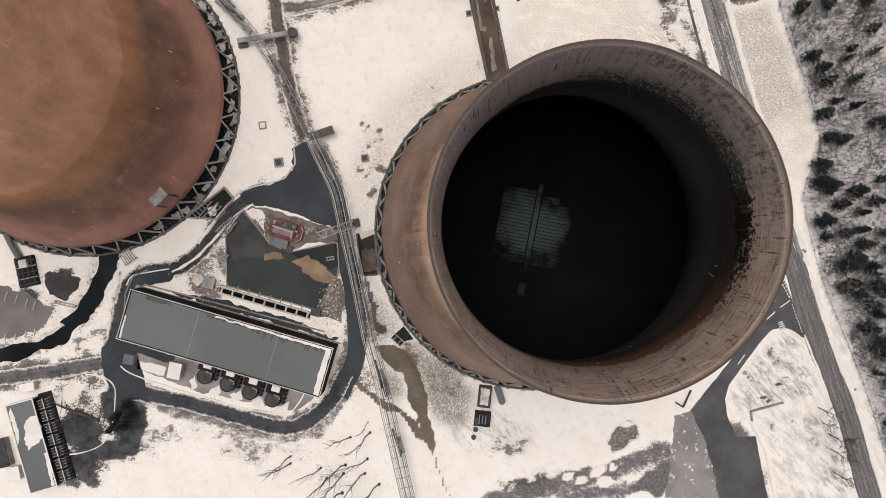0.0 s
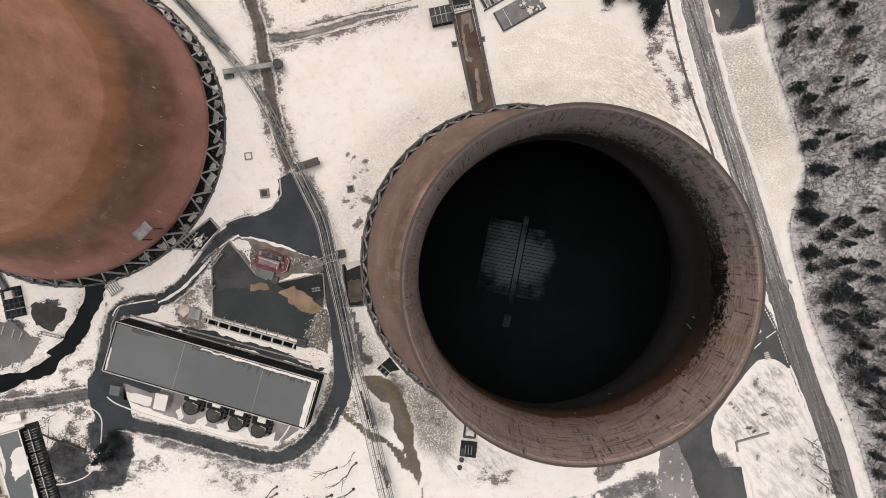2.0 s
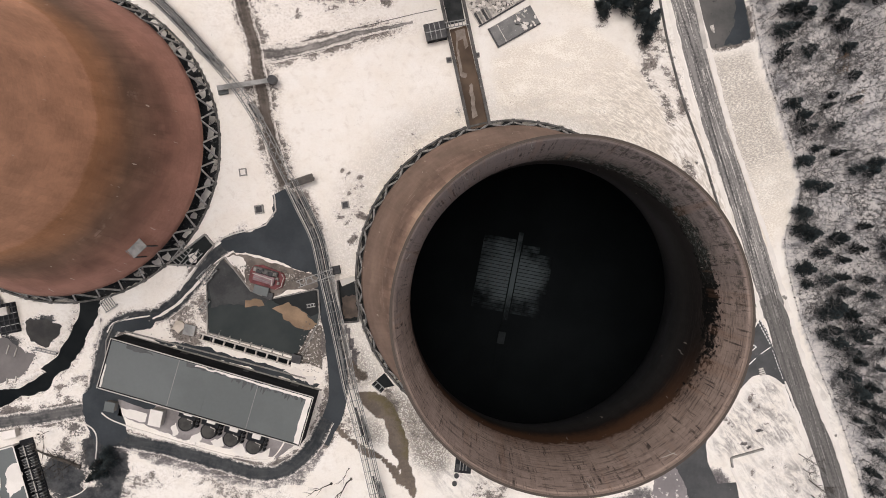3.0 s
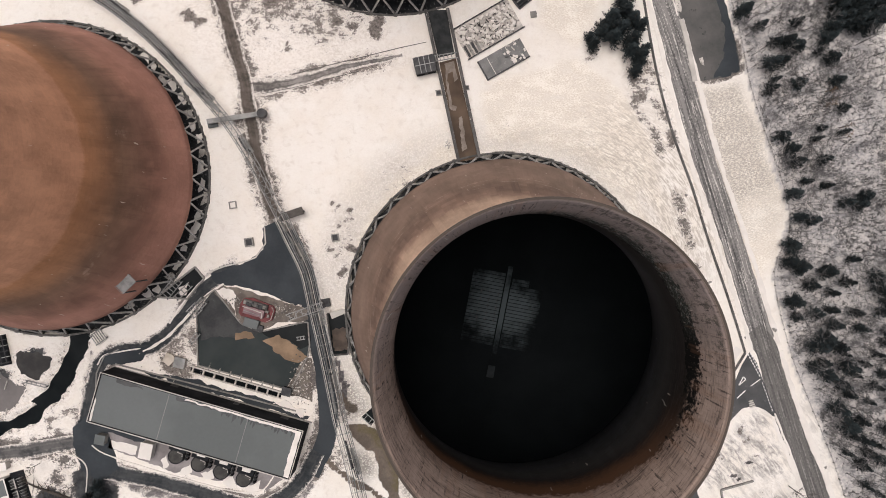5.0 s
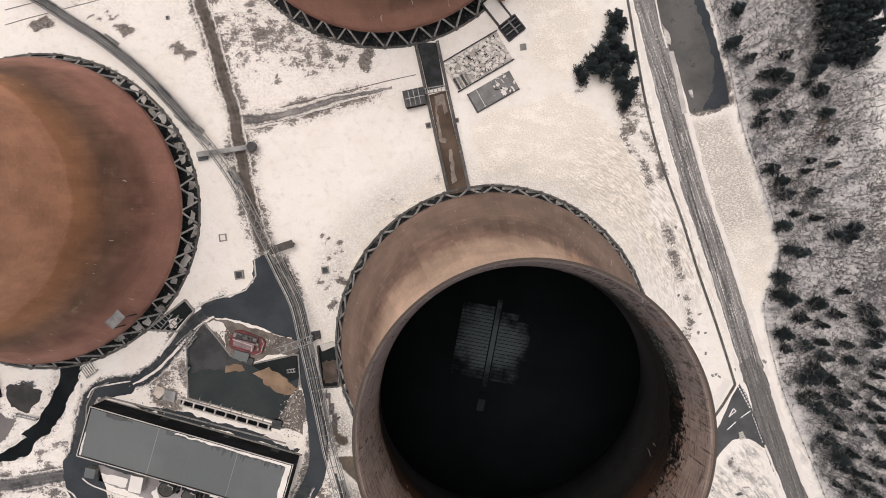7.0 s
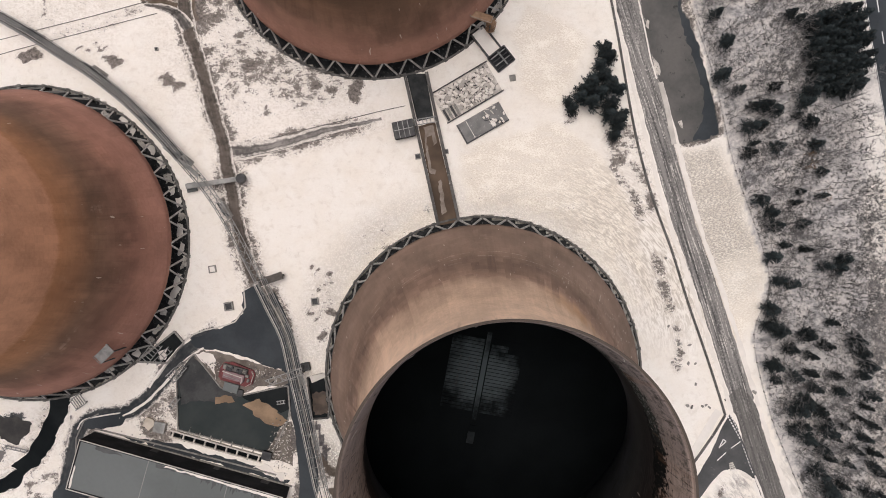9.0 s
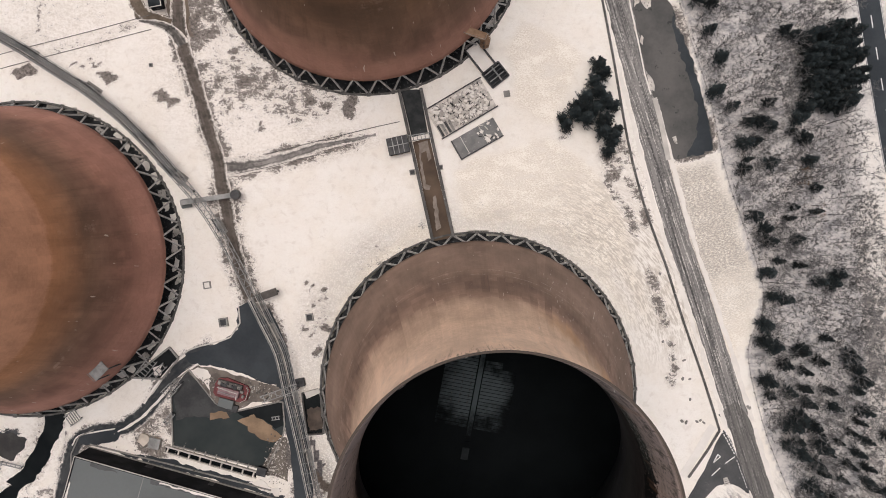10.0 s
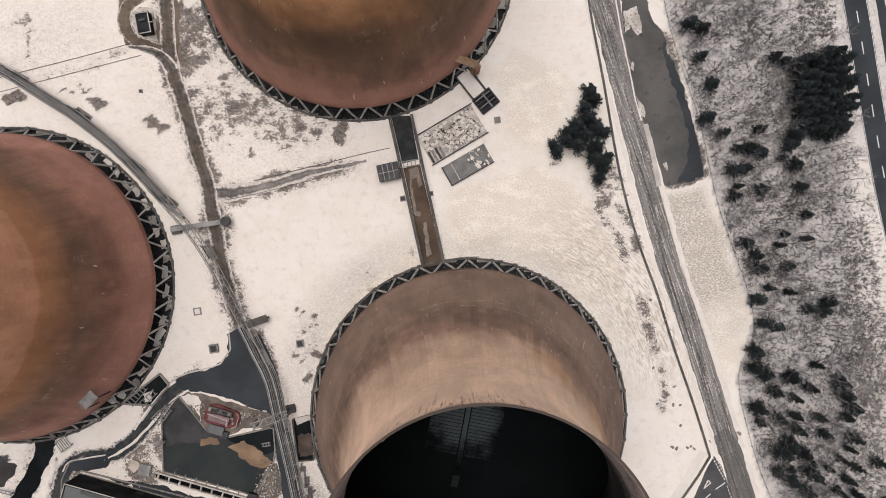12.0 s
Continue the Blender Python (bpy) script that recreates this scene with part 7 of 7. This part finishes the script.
for line in ([(104.4, -27.4), (108.4, -37.2), (111.5, -45.6), (114.4, -53.9), (116.6, -62.3), (118.8, -70.6), (121.6, -80.0)], [(111.8, -28.9), (115.1, -37.2), (118.5, -45.6), (121.5, -53.9), (123.6, -62.3), (126.2, -70.6), (129.0, -80.0)]):
    solid("snow_kerb", strip_mesh(glide(line, 1.0), 0.55, 0.3, 0.4, None, 0.25), snow, "low kerb with a line of snow along the road", "kerb", kind="structure")
solid("wall_stump", wall_along([(66.6, -47.3), (68.8, -48.7), (71.1, -43.7)], -0.2, 0.8, 0.4), dark_steel, "dark broken wall corner in the snow", "wall")
solid("wall_stump", wall_along([(89.1, -52.8), (88.7, -50.0), (98.2, -47.3)], -0.2, 0.8, 0.5), concrete, "old wall foundation in the snow", "wall")
# lane dashes on the main road
lane = glide(A_ROAD, 0.5)
for i in range(0, len(lane) - 8, 18):
    solid("lane_dash", strip_mesh(lane[i:i + 8], 0.3, 0.085, 0.02), white_paint, "white painted lane dash", "road marking", "lane dashes", "structure")
for off, w in ((0.47, 0.15),):
    for s in (1, -1):
        left, right = edges_of(lane, 7.0 * off * 2)
        solid("edge_line", strip_mesh(left if s > 0 else right, w, 0.083, 0.02), white_paint, "white edge line of the main road", "road marking", kind="structure")
for a, b in ([(96.5, -9.8), (100.3, -16.8)], [(97.2, -9.4), (100.8, -16.4)]):
    for i in range(8):
        f, g = i / 8, (i + 0.6) / 8
        solid("give_way_dash", strip_mesh([(a[0] + (b[0] - a[0]) * v, a[1] + (b[1] - a[1]) * v) for v in (f, g)], 0.32, 0.115, 0.02), white_paint, "white painted give-way dash", "road marking", "give-way dashes", "structure")
for a, b in ([(100.2, -17.3), (97.4, -19.3)], [(95.9, -20.6), (93.4, -22.9)], [(87.0, -33.3), (85.0, -36.1)]):
    solid("centre_dash", strip_mesh([a, b], 0.3, 0.115, 0.02), white_paint, "white painted centre dash", "road marking", "centre dashes", "structure")
a, b = [(100.8, -18.3), (104.0, -27.1)]
for i in range(9):
    f, g = i / 9, (i + 0.55) / 9
    solid("edge_dash", strip_mesh([(a[0] + (b[0] - a[0]) * v, a[1] + (b[1] - a[1]) * v) for v in (f, g)], 0.24, 0.115, 0.02), white_paint, "white painted edge dash across the junction", "road marking", "edge dashes", "structure")
solid("triangle_mark", wall_along([(93.9, -19.1), (96.0, -17.3), (95.2, -16.6)], 0.09, 0.118, 0.3, True), white_paint, "white give-way triangle on the asphalt", "road marking", kind="structure")
kerb_end = thing("kerb_stack", *(97.7, -24.6), 0, 18, "small stack of pale kerb stones at the verge tip", "kerb stones")
for i in range(4):
    part("stone", boxes((-0.9 + 0.08 * i, -1.1 + i * 0.62, 0.0, 0.9 - 0.1 * i, -0.7 + i * 0.62, 0.28 + 0.08 * i), bevel=0.05), pale_concrete, kerb_end)

# loose stones and clods in the snow
stone_rnd = random.Random(21)
for x, y in [(78.3, 36.9), (82.1, 11.5), (80.1, 6.2), (81.1, 7.2), (84.9, 5.8), (87.1, -0.3), (89.1, -6.8), (90.1, -6.5), (91.1, -7.2), (104.1, -2.5), (104.6, -2.9), (79.1, 16.9)] + [(103.8, -2.4), (104.4, -2.9), (119.4, -43.5), (85.3, 11.3), (87.0, 5.8), (84.7, -6.6), (85.9, -7.1), (121.0, -35.0), (121.6, -34.0)]:
    bm = bmesh.new()
    bmesh.ops.create_icosphere(bm, subdivisions=2, radius=1.0)
    sx, sy, sz = stone_rnd.uniform(0.4, 0.8), stone_rnd.uniform(0.3, 0.6), stone_rnd.uniform(0.3, 0.5)
    off = stone_rnd.uniform(0, 50)
    for v in bm.verts:
        v.co *= 0.8 + 0.5 * noise.noise(v.co * 1.3 + Vector((off, 0, 0)))
        v.co = Vector((v.co.x * sx, v.co.y * sy, max(v.co.z, -0.4) * sz))
    solid("stone", bm, concrete, "dark loose stone half sunk in snow", "stone", "loose stones", m=pose(x, y, 0.1, 0, 0, stone_rnd.uniform(0, 180)))

# snow banks along the grey road
for low_end, gap, stretch in ((False, 8.3, [p for p in glide(EAST_ROAD, 1.0) if p[1] > -8]), (True, 8.2, [p for p in glide(EAST_ROAD, 1.0) if p[1] < -10])):
    left, right = edges_of(stretch, gap)
    west, east = (left, right) if left[0][0] < right[0][0] else (right, left)
    east = [p for p in east if p[1] < (75.7, 88.2)[1]]
    solid("snow_bank", strip_mesh(east, 1.3, 0.2, 0.3, None, 0.5), snow, "ploughed bank of snow along the road", "snow", kind="structure")
    solid("snow_bank", strip_mesh([p for p in west if p[1] < -29] if low_end else west, 1.0, 0.16, 0.3, None, 0.5), snow, "thin bank of snow along the road", "snow", kind="structure")


# ---- trees ----
def pine_meshes(seed, height, spread):
    """A dark pine: a tapered trunk with stub limbs, and a crown of many small needle tufts in uneven tiers."""
    rnd = random.Random(seed)
    tr = bmesh.new()
    tube(tr, [(0, 0, -0.2), (0.1, 0.05, height * 0.5), (0, 0.1, height * 0.93)], [0.24, 0.16, 0.04], 6)
    cr = bmesh.new()
    lobes = [(rnd.uniform(0, 6.28), rnd.uniform(0.7, 1.15)) for _ in range(6)]
    tiers = 13
    for i in range(tiers):
        k = i / (tiers - 1)
        z0 = height * (0.22 + 0.74 * k)
        for j in range(9 - int(4 * k)):
            a = rnd.uniform(0, 6.28)
            reach = max(s * (0.62 + 0.38 * math.cos(a - b)) for b, s in lobes)
            l = max(0.35, spread * (1.04 - k) ** 0.72 * reach * rnd.uniform(0.62, 1.08))
            d = Vector((math.cos(a), math.sin(a), rnd.uniform(-0.22, 0.12)))
            side = Vector((-math.sin(a), math.cos(a), 0))
            base = Vector((0, 0, z0 + rnd.uniform(-0.3, 0.3)))
            tube(tr, [tuple(base), tuple(base + d * l * 0.9)], [0.06, 0.015], 3, False)
            n = max(3, int(l / 0.30))
            for m in range(n):
                f = (m + 0.7) / n
                c = base + d * l * f
                w = (0.30 + 0.42 * (1 - f)) * (0.5 + spread / 6)
                for sgn in (-1, 1):
                    tip = c + side * sgn * w * rnd.uniform(0.6, 1.3) + d * w * rnd.uniform(0.3, 0.8) + Vector((0, 0, rnd.uniform(-0.18, 0.16)))
                    mid = (c + tip) / 2
                    q = d * w * 0.28 + Vector((0, 0, rnd.uniform(0.02, 0.16)))
                    cr.faces.new([cr.verts.new(v) for v in (c, mid - q, tip, mid + q)])
            tip = base + d * l
            cr.faces.new([cr.verts.new(v) for v in (tip - d * 0.4 - side * 0.12, tip - d * 0.4 + side * 0.12, tip + d * rnd.uniform(0.15, 0.4))])
    return mesh_of(tr, "trunk", bark), mesh_of(cr, "crown", needles)


def bare_meshes(seed, height, mat, rise=(0.3, 0.9), reach=0.42):
    """A leafless tree: trunk, limbs and thin twigs."""
    rnd = random.Random(seed)
    tr, cr = bmesh.new(), bmesh.new()
    top = Vector((rnd.uniform(-0.6, 0.6), rnd.uniform(-0.6, 0.6), height))
    tube(tr, [(0, 0, -0.2), tuple(top * 0.5), tuple(top)], [0.13, 0.08, 0.03], 5)

    def limb(p, d, l, r, level):
        q = p + d * l + Vector((0, 0, 0.1 * l))
        bend = (p + q) / 2 + Vector((rnd.uniform(-0.1, 0.1), rnd.uniform(-0.1, 0.1), 0.05)) * l
        tube(tr if level == 0 else cr, [tuple(p), tuple(bend), tuple(q)] if level < 2 else [tuple(p), tuple(q)], [r, r * 0.75, r * 0.45] if level < 2 else [r, r * 0.4], 3, False)
        if level < 2:
            for _ in range(6 if level == 0 else 5):
                e = (d + Vector((rnd.uniform(-0.8, 0.8), rnd.uniform(-0.8, 0.8), rnd.uniform(-0.1, 0.7)))).normalized()
                limb(p + (q - p) * rnd.uniform(0.35, 1.0), e, l * rnd.uniform(0.4, 0.65), r * 0.6, level + 1)

    for i in range(11):
        k = 0.3 + 0.65 * i / 11
        a = i * 2.4 + rnd.uniform(-0.4, 0.4)
        limb(top * k, Vector((math.cos(a), math.sin(a), rnd.uniform(*rise))).normalized(), height * (reach - 0.28 * k * reach / 0.42) * rnd.uniform(0.8, 1.2), 0.045, 0)
    return mesh_of(tr, "trunk", mat), mesh_of(cr, "twigs", mat)


def protos(kind, label, category, group, meshes):
    t = new(kind)
    tagged(t, label, category, group)
    part("trunk", meshes[0], None, t)
    part("crown", meshes[1], None, t)
    return t


PINES = [pine_meshes(k, hgt, s) for k, (hgt, s) in enumerate(((11.0, 3.0), (13.0, 3.3), (9.0, 2.6), (12.0, 3.1)))]
BARES = [bare_meshes(40 + k, hgt, twigs, (0.4, 1.2), 0.33) for k, hgt in enumerate((11.0, 13.0, 9.5, 11.5, 14.0))]
DARKS = [bare_meshes(80 + k, hgt, bark, (1.0, 2.2), 0.45) for k, hgt in enumerate((9.0, 7.5, 10.5))]
tree_rnd = random.Random(5)


def pine(at, r=3.0):
    k = tree_rnd.randrange(4)
    t = protos("pine_tree", "dark green pine standing on snowy ground", "tree", "pines", PINES[k])
    s = r / (3.0, 3.3, 2.6, 3.1)[k]
    t.matrix_basis = pose(*at, 0, 0, 0, tree_rnd.uniform(0, 360)) @ Matrix.Diagonal((s, s, 0.6 + 0.4 * s, 1))


def bare_tree(at, s=1.0, dark=False):
    ms = DARKS if dark else BARES
    t = protos("bare_tree", "dark leafless sapling in the snow" if dark else "grey leafless tree in the snowy wood", "tree", "saplings" if dark else "leafless trees", ms[tree_rnd.randrange(len(ms))])
    t.matrix_basis = pose(*at, 0, 0, 0, tree_rnd.uniform(0, 360)) @ Matrix.Scale(s, 4)


# the clump west of the road
for at, r in zip([(59.9, 97.3), (58.4, 92.5), (61.0, 86.7), (55.5, 87.7), (50.1, 80.3), (55.8, 82.2), (61.0, 81.2), (63.6, 76.9), (62.3, 72.4), (52.6, 83.5), (58.3, 84.8), (59.1, 89.3), (53.4, 85.6), (56.1, 84.8), (63.6, 85.5), (60.7, 94.8), (49.3, 82.2), (63.3, 74.7), (60.7, 78.3), (64.7, 78.6)], (3.6, 3.0, 3.8, 3.4, 2.8, 3.6, 3.6, 3.0, 2.4, 3.2, 3.6, 3.4, 3.0, 3.4, 2.8, 3.2, 2.2, 2.6, 3.2, 2.4)):
    pine(at, r)
# single pines along the wood's edge
EDGE_PINES = [(88.2, 116.8), (91.8, 114.8), (91.5, 107.1), (94.4, 99.0), (93.1, 89.7), (97.9, 85.3), (108.5, 86.3), (105.7, 80.9), (108.5, 79.5), (101.2, 74.4), (104.1, 75.0), (101.2, 67.1), (109.6, 69.0), (113.3, 107.3), (115.4, 105.6), (104.8, 53.9), (107.4, 50.0), (108.5, 46.3)]
EDGE_PINES += [(108.2, 37.3), (109.7, 30.5), (112.6, 29.5), (107.7, 22.3), (106.9, 17.4), (109.7, 16.1), (112.6, 10.8), (107.8, 6.0), (117.5, 14.7), (114.3, 2.6), (119.5, -0.7), (109.7, -3.9), (116.7, -5.3), (120.8, -6.9), (114.3, -13.5), (117.6, -15.1), (123.3, -12.7), (127.2, 33.9), (128.5, 36.4)]
EDGE_PINES += [(132.2, 12.7), (133.8, 9.4), (135.8, 5.8), (133.8, 2.9), (135.5, -2.9), (122.3, 61.6), (120.6, 69.7), (118.7, 75.9), (117.0, 81.4), (118.2, 84.3)]
EDGE_PINES += [(110.7, -22.3), (114.6, -6.8), (117.1, -11.7), (112.2, -15.8), (122.0, -18.2), (118.0, -28.0), (121.3, -36.1), (124.5, -44.3), (120.4, -24.7), (114.7, -21.5), (123.7, -29.6), (117.9, -4.4)]
EDGE_PINES = [p for p in EDGE_PINES if near_line(EAST_ROAD, np.array(p[0]), np.array(p[1])) > 9.5]
for at in EDGE_PINES:
    pine(at, tree_rnd.uniform(2.1, 3.6))
# the dense stand by the main road
STAND = [(119.3, 106.1), (128.6, 109.2), (133.5, 106.8), (135.5, 90.7), (131.9, 84.2), (120.6, 84.3), (118.1, 94.0)]
xs, ys = [p[0] for p in STAND], [p[1] for p in STAND]
made = []
while len(made) < 60:
    p = (tree_rnd.uniform(min(xs), max(xs)), tree_rnd.uniform(min(ys), max(ys)))
    if inside(STAND, np.array(p[0]), np.array(p[1])) and all(math.dist(p, q) > 1.9 for q in made):
        made.append(p)
        pine(p, tree_rnd.uniform(2.2, 3.3))
# more pines scattered through the wood
WOOD = [*FENCE[1:], *[(p[0] - 8, p[1]) for p in reversed(A_ROAD)]]
ys = [p[1] for p in WOOD]
spread, tries = [], 0
while len(spread) < 52 and tries < 9000:
    tries += 1
    p = (tree_rnd.uniform(95, 150), tree_rnd.uniform(-80, 85))
    d = near_line(FENCE, np.array(p[0]), np.array(p[1]))
    if inside(WOOD, np.array(p[0]), np.array(p[1])) and 2 < d < 20 + (14 if p[1] < 0 else 0) and all(math.dist(p, q) > 3.2 for q in spread) and all(math.dist(p, q) > 3.0 for q in EDGE_PINES) and tree_rnd.random() < (1.0 if p[1] < 5 else 0.35):
        spread.append(p)
        pine(p, tree_rnd.uniform(1.3, 2.5))
# dense leafless shrubs among them
shrub_twigs = surf("dark grey twigs", (0.075, 0.074, 0.076), (0.155, 0.152, 0.152), 0.3, 3.0, 0.95, bump=0, vary=0.4)
SHRUBS = [bare_meshes(160 + k, 4.2, shrub_twigs, (0.1, 1.1), 0.62) for k in range(3)]
PLANTED = [[(138.0, 78.2), (146.0, 78.1), (159.5, 24.9), (163.1, -35.4), (136.5, -35.3), (139.7, -1.7), (136.2, 41.7)], [(112.0, 145.0), (134.0, 145.0), (134.0, 114.5), (120.8, 111.3)]]
shrubs, tries = [(101.0, 106.0), (102.0, 97.0), (98.8, 86.0), (109.5, 87.0), (96.5, 104.0), (108.0, 92.5)], 0
while len(shrubs) < 75 and tries < 6000:
    tries += 1
    p = (tree_rnd.uniform(86, 140), tree_rnd.uniform(-80, 120))
    if inside(WOOD, np.array(p[0]), np.array(p[1])) and near_line(FENCE, np.array(p[0]), np.array(p[1])) > 2 and not any(inside(q, np.array(p[0]), np.array(p[1])) for q in PLANTED) and all(math.dist(p, q) > 4.5 for q in shrubs):
        shrubs.append(p)
for at in shrubs:
    t = protos("leafless_shrub", "dense dark grey leafless shrub in the wood", "shrub", "leafless shrubs", SHRUBS[tree_rnd.randrange(3)])
    t.matrix_basis = pose(*at, 0, 0, 0, tree_rnd.uniform(0, 360)) @ Matrix.Scale(tree_rnd.uniform(0.6, 1.15), 4)
# leafless trees between them
xs, ys = [p[0] for p in WOOD], [p[1] for p in WOOD]
made_b, tries = [], 0
while len(made_b) < 285 and tries < 20000:
    tries += 1
    p = (tree_rnd.uniform(min(xs) + 1, min(max(xs), 165)), tree_rnd.uniform(max(min(ys), -85), min(max(ys), 140)))
    if inside(WOOD, np.array(p[0]), np.array(p[1])) and near_line(FENCE, np.array(p[0]), np.array(p[1])) > 1.5 and not any(inside(q, np.array(p[0]), np.array(p[1])) for q in PLANTED) and all(math.dist(p, q) > 3.2 for q in made_b) and all(math.dist(p, q) > 2 for q in made):
        made_b.append(p)
        bare_tree(p, tree_rnd.uniform(0.65, 1.05))
brown_twigs = surf("brown withered leaves", (0.16, 0.10, 0.06), (0.30, 0.20, 0.125), 0.3, 3.0, 0.95, bump=0, vary=0.4)
BROWN = [bare_meshes(120 + k, 10.0, brown_twigs, (0.8, 2.0), 0.25) for k in range(2)]
for i, at in enumerate([(118.8, 67.1), (119.7, 64.6), (118.4, 62.7), (123.3, 56.5), (123.6, 54.1)]):
    t = protos("bare_tree", "young tree holding brown withered leaves", "tree", "leafless trees", BROWN[i % 2])
    t.matrix_basis = pose(*at, 0, 0, 0, 70 * i) @ Matrix.Scale(0.75, 4)
# saplings in the open snow
def leaning_meshes(seed):
    """A thin wind-bent tree: a curving stem from a dark stool, with a few long side shoots."""
    rnd = random.Random(seed)
    st, sh = bmesh.new(), bmesh.new()
    tube(st, [(0, 0, -0.2), (0.05, 0, 0.5), (0, 0.05, 0.9)], [0.4, 0.35, 0.15], 8)
    pts = [Vector((0, 0, 0.3))]
    for i in range(8):
        pts.append(pts[-1] + Vector((-0.62 + rnd.uniform(-0.45, 0.45), -0.40 + rnd.uniform(-0.45, 0.45), 1.35 - 0.05 * i)))
    tube(st, [tuple(p) for p in pts], [0.19 - 0.019 * i for i in range(9)], 5, False)
    for i in (2, 3, 4, 5, 6):
        d = Vector((rnd.uniform(-1.0, 0.3), rnd.uniform(-0.9, 0.4), 0.7)).normalized()
        l = rnd.uniform(2.0, 4.6)
        q = pts[i] + d * l * 0.5 + Vector((rnd.uniform(-0.3, 0.3), rnd.uniform(-0.3, 0.3), 0.2))
        tube(sh, [tuple(pts[i]), tuple(q), tuple(q + d * l * 0.5 + Vector((-0.4, -0.2, 0.2)))], [0.11, 0.08, 0.03], 3, False)
    return mesh_of(st, "trunk", bark), mesh_of(sh, "twigs", bark)


LEANING = [leaning_meshes(200 + k) for k in range(4)]
for i, at in enumerate([(-47.2, -63.6), (-47.2, -65.7), (-38.2, -67.0), (-30.9, -66.1), (-23.6, -56.5), (-29.4, -57.9), (-24.4, -64.3), (-25.1, -68.6), (-20.9, -71.8), (-31.4, -68.6), (-36.5, -70.0), (-31.8, -74.4), (-24.2, -53.4)]):
    t = protos("bare_tree", "thin wind-bent leafless tree in open snow", "tree", "wind-bent trees", LEANING[i % 4])
    t.matrix_basis = pose(*at, 0, 0, 0, tree_rnd.uniform(-22, 22)) @ Matrix.Scale(tree_rnd.uniform(0.95, 1.35) * (0.5 if i == 12 else 1), 4)
for at in [(108.7, -48.9), (109.9, -53.3), (111.7, -56.6), (112.4, -61.1), (113.1, -67.8)]:
    bare_tree(at, tree_rnd.uniform(1.0, 1.5), True)
bare_tree((8.4, 51.7), 0.5)
for at in [(-113.4, -42.3), (-108.4, -47.6), (-105.9, -51.5), (-102.5, -48.1), (-111.8, -52.3), (-116.0, -45.6)]:
    bare_tree(at, tree_rnd.uniform(0.7, 1.0), True)
# round dark bush at the loop road
for at in [(-94.6, -47.6), (-96.3, -50.3), (-93.2, -50.3), (-95.3, -53.2), (-97.5, -54.0)]:
    pine(at, 2.4)
log = thing("fallen_trunk", 0, 0, 0, 0, "dark fallen tree with broken limbs in the snow", "log")
part("trunk", tube(bmesh.new(), [(*p, 0.5) for p in [(-118.9, -47.1), (-115.0, -48.9), (-111.3, -50.3), (-103.9, -53.0)]], [0.16, 0.28, 0.42, 0.62], 8), bark, log)
limb_rnd = random.Random(51)
for f, l in ((0.12, 2.6), (0.25, 3.4), (0.36, 2.4), (0.45, 4.2), (0.55, 3.0), (0.66, 3.6), (0.78, 2.2)):
    for sgn in (1, -1):
        x, y = -118.9 + 15.0 * f, -47.1 - 5.9 * f
        d = Vector((limb_rnd.uniform(-0.7, 0.1), sgn * limb_rnd.uniform(0.6, 1.0), 0.15)).normalized() * l * limb_rnd.uniform(0.5, 1.0)
        part("limb", tube(bmesh.new(), [(x, y, 0.5), (x + d.x * 0.5 + 0.2, y + d.y * 0.5, 0.6), (x + d.x, y + d.y, 0.5)], [0.13, 0.09, 0.03], 5), bark, log)


# undergrowth of the wood and young planting rows, too many to count
def scrub(name, n, region, height, label, rows=0.0):
    bm = bmesh.new()
    rnd = random.Random(9)
    xs, ys = [p[0] for p in region], [p[1] for p in region]
    count = 0
    while count < n:
        x, y = rnd.uniform(min(xs), max(xs)), rnd.uniform(min(ys), max(ys))
        if rows:
            y = round(y / rows) * rows + rnd.uniform(-0.45, 0.45)
        if not inside(region, np.array(x), np.array(y)):
            continue
        if not rows and noise.noise((x * 0.09, y * 0.09, 1.7)) < rnd.uniform(-0.5, 0.35):
            continue
        count += 1
        for k in range(4):
            a = rnd.uniform(0, 6.28)
            l = height * rnd.uniform(0.6, 1.2)
            d = Vector((math.cos(a) * 0.7, math.sin(a) * 0.7, 0.8)) * l
            w = Vector((-math.sin(a), math.cos(a), 0)) * 0.05 * height
            p = Vector((x, y, 0))
            bm.faces.new([bm.verts.new(q) for q in (p - w, p + w, p + d + w * 0.3)])
    return solid(name, bm, twigs, label, "undergrowth", kind="stuff")


scrub("undergrowth", 9000, [(p[0] + (1 if i < len(FENCE) - 1 else 0), p[1]) for i, p in enumerate(WOOD)], 1.5, "grey twiggy undergrowth poking through snow")
scrub("planting_rows", 1900, [(141.0, 69.9), (147.4, 54.9), (159.6, 8.2), (159.8, -25.3), (136.4, -25.2), (141.3, -5.1), (138.8, 18.4), (136.2, 41.7)], 0.95, "rows of dark young plants in snow", 1.7)
scrub("planting_rows", 1200, [(119.4, 140.8), (132.5, 140.7), (132.6, 114.5), (122.8, 111.3)], 0.85, "rows of dark young plants in snow", 1.7)

# wire fence along the wood
line = glide(FENCE, 4)
fence = thing("wire_fence", 0, 0, 0, 0, "low post and wire fence along the wood", "fence")
post_mesh = mesh_of(boxes((-0.08, -0.08, -0.2, 0.08, 0.08, 1.2)), "post", bark)
for p in line:
    part("post", post_mesh, None, fence, m=pose(*p, 0))
for z in (0.5, 1.1):
    part("wire", wall_along(line, z, z + 0.05, 0.05), dark_steel, fence)
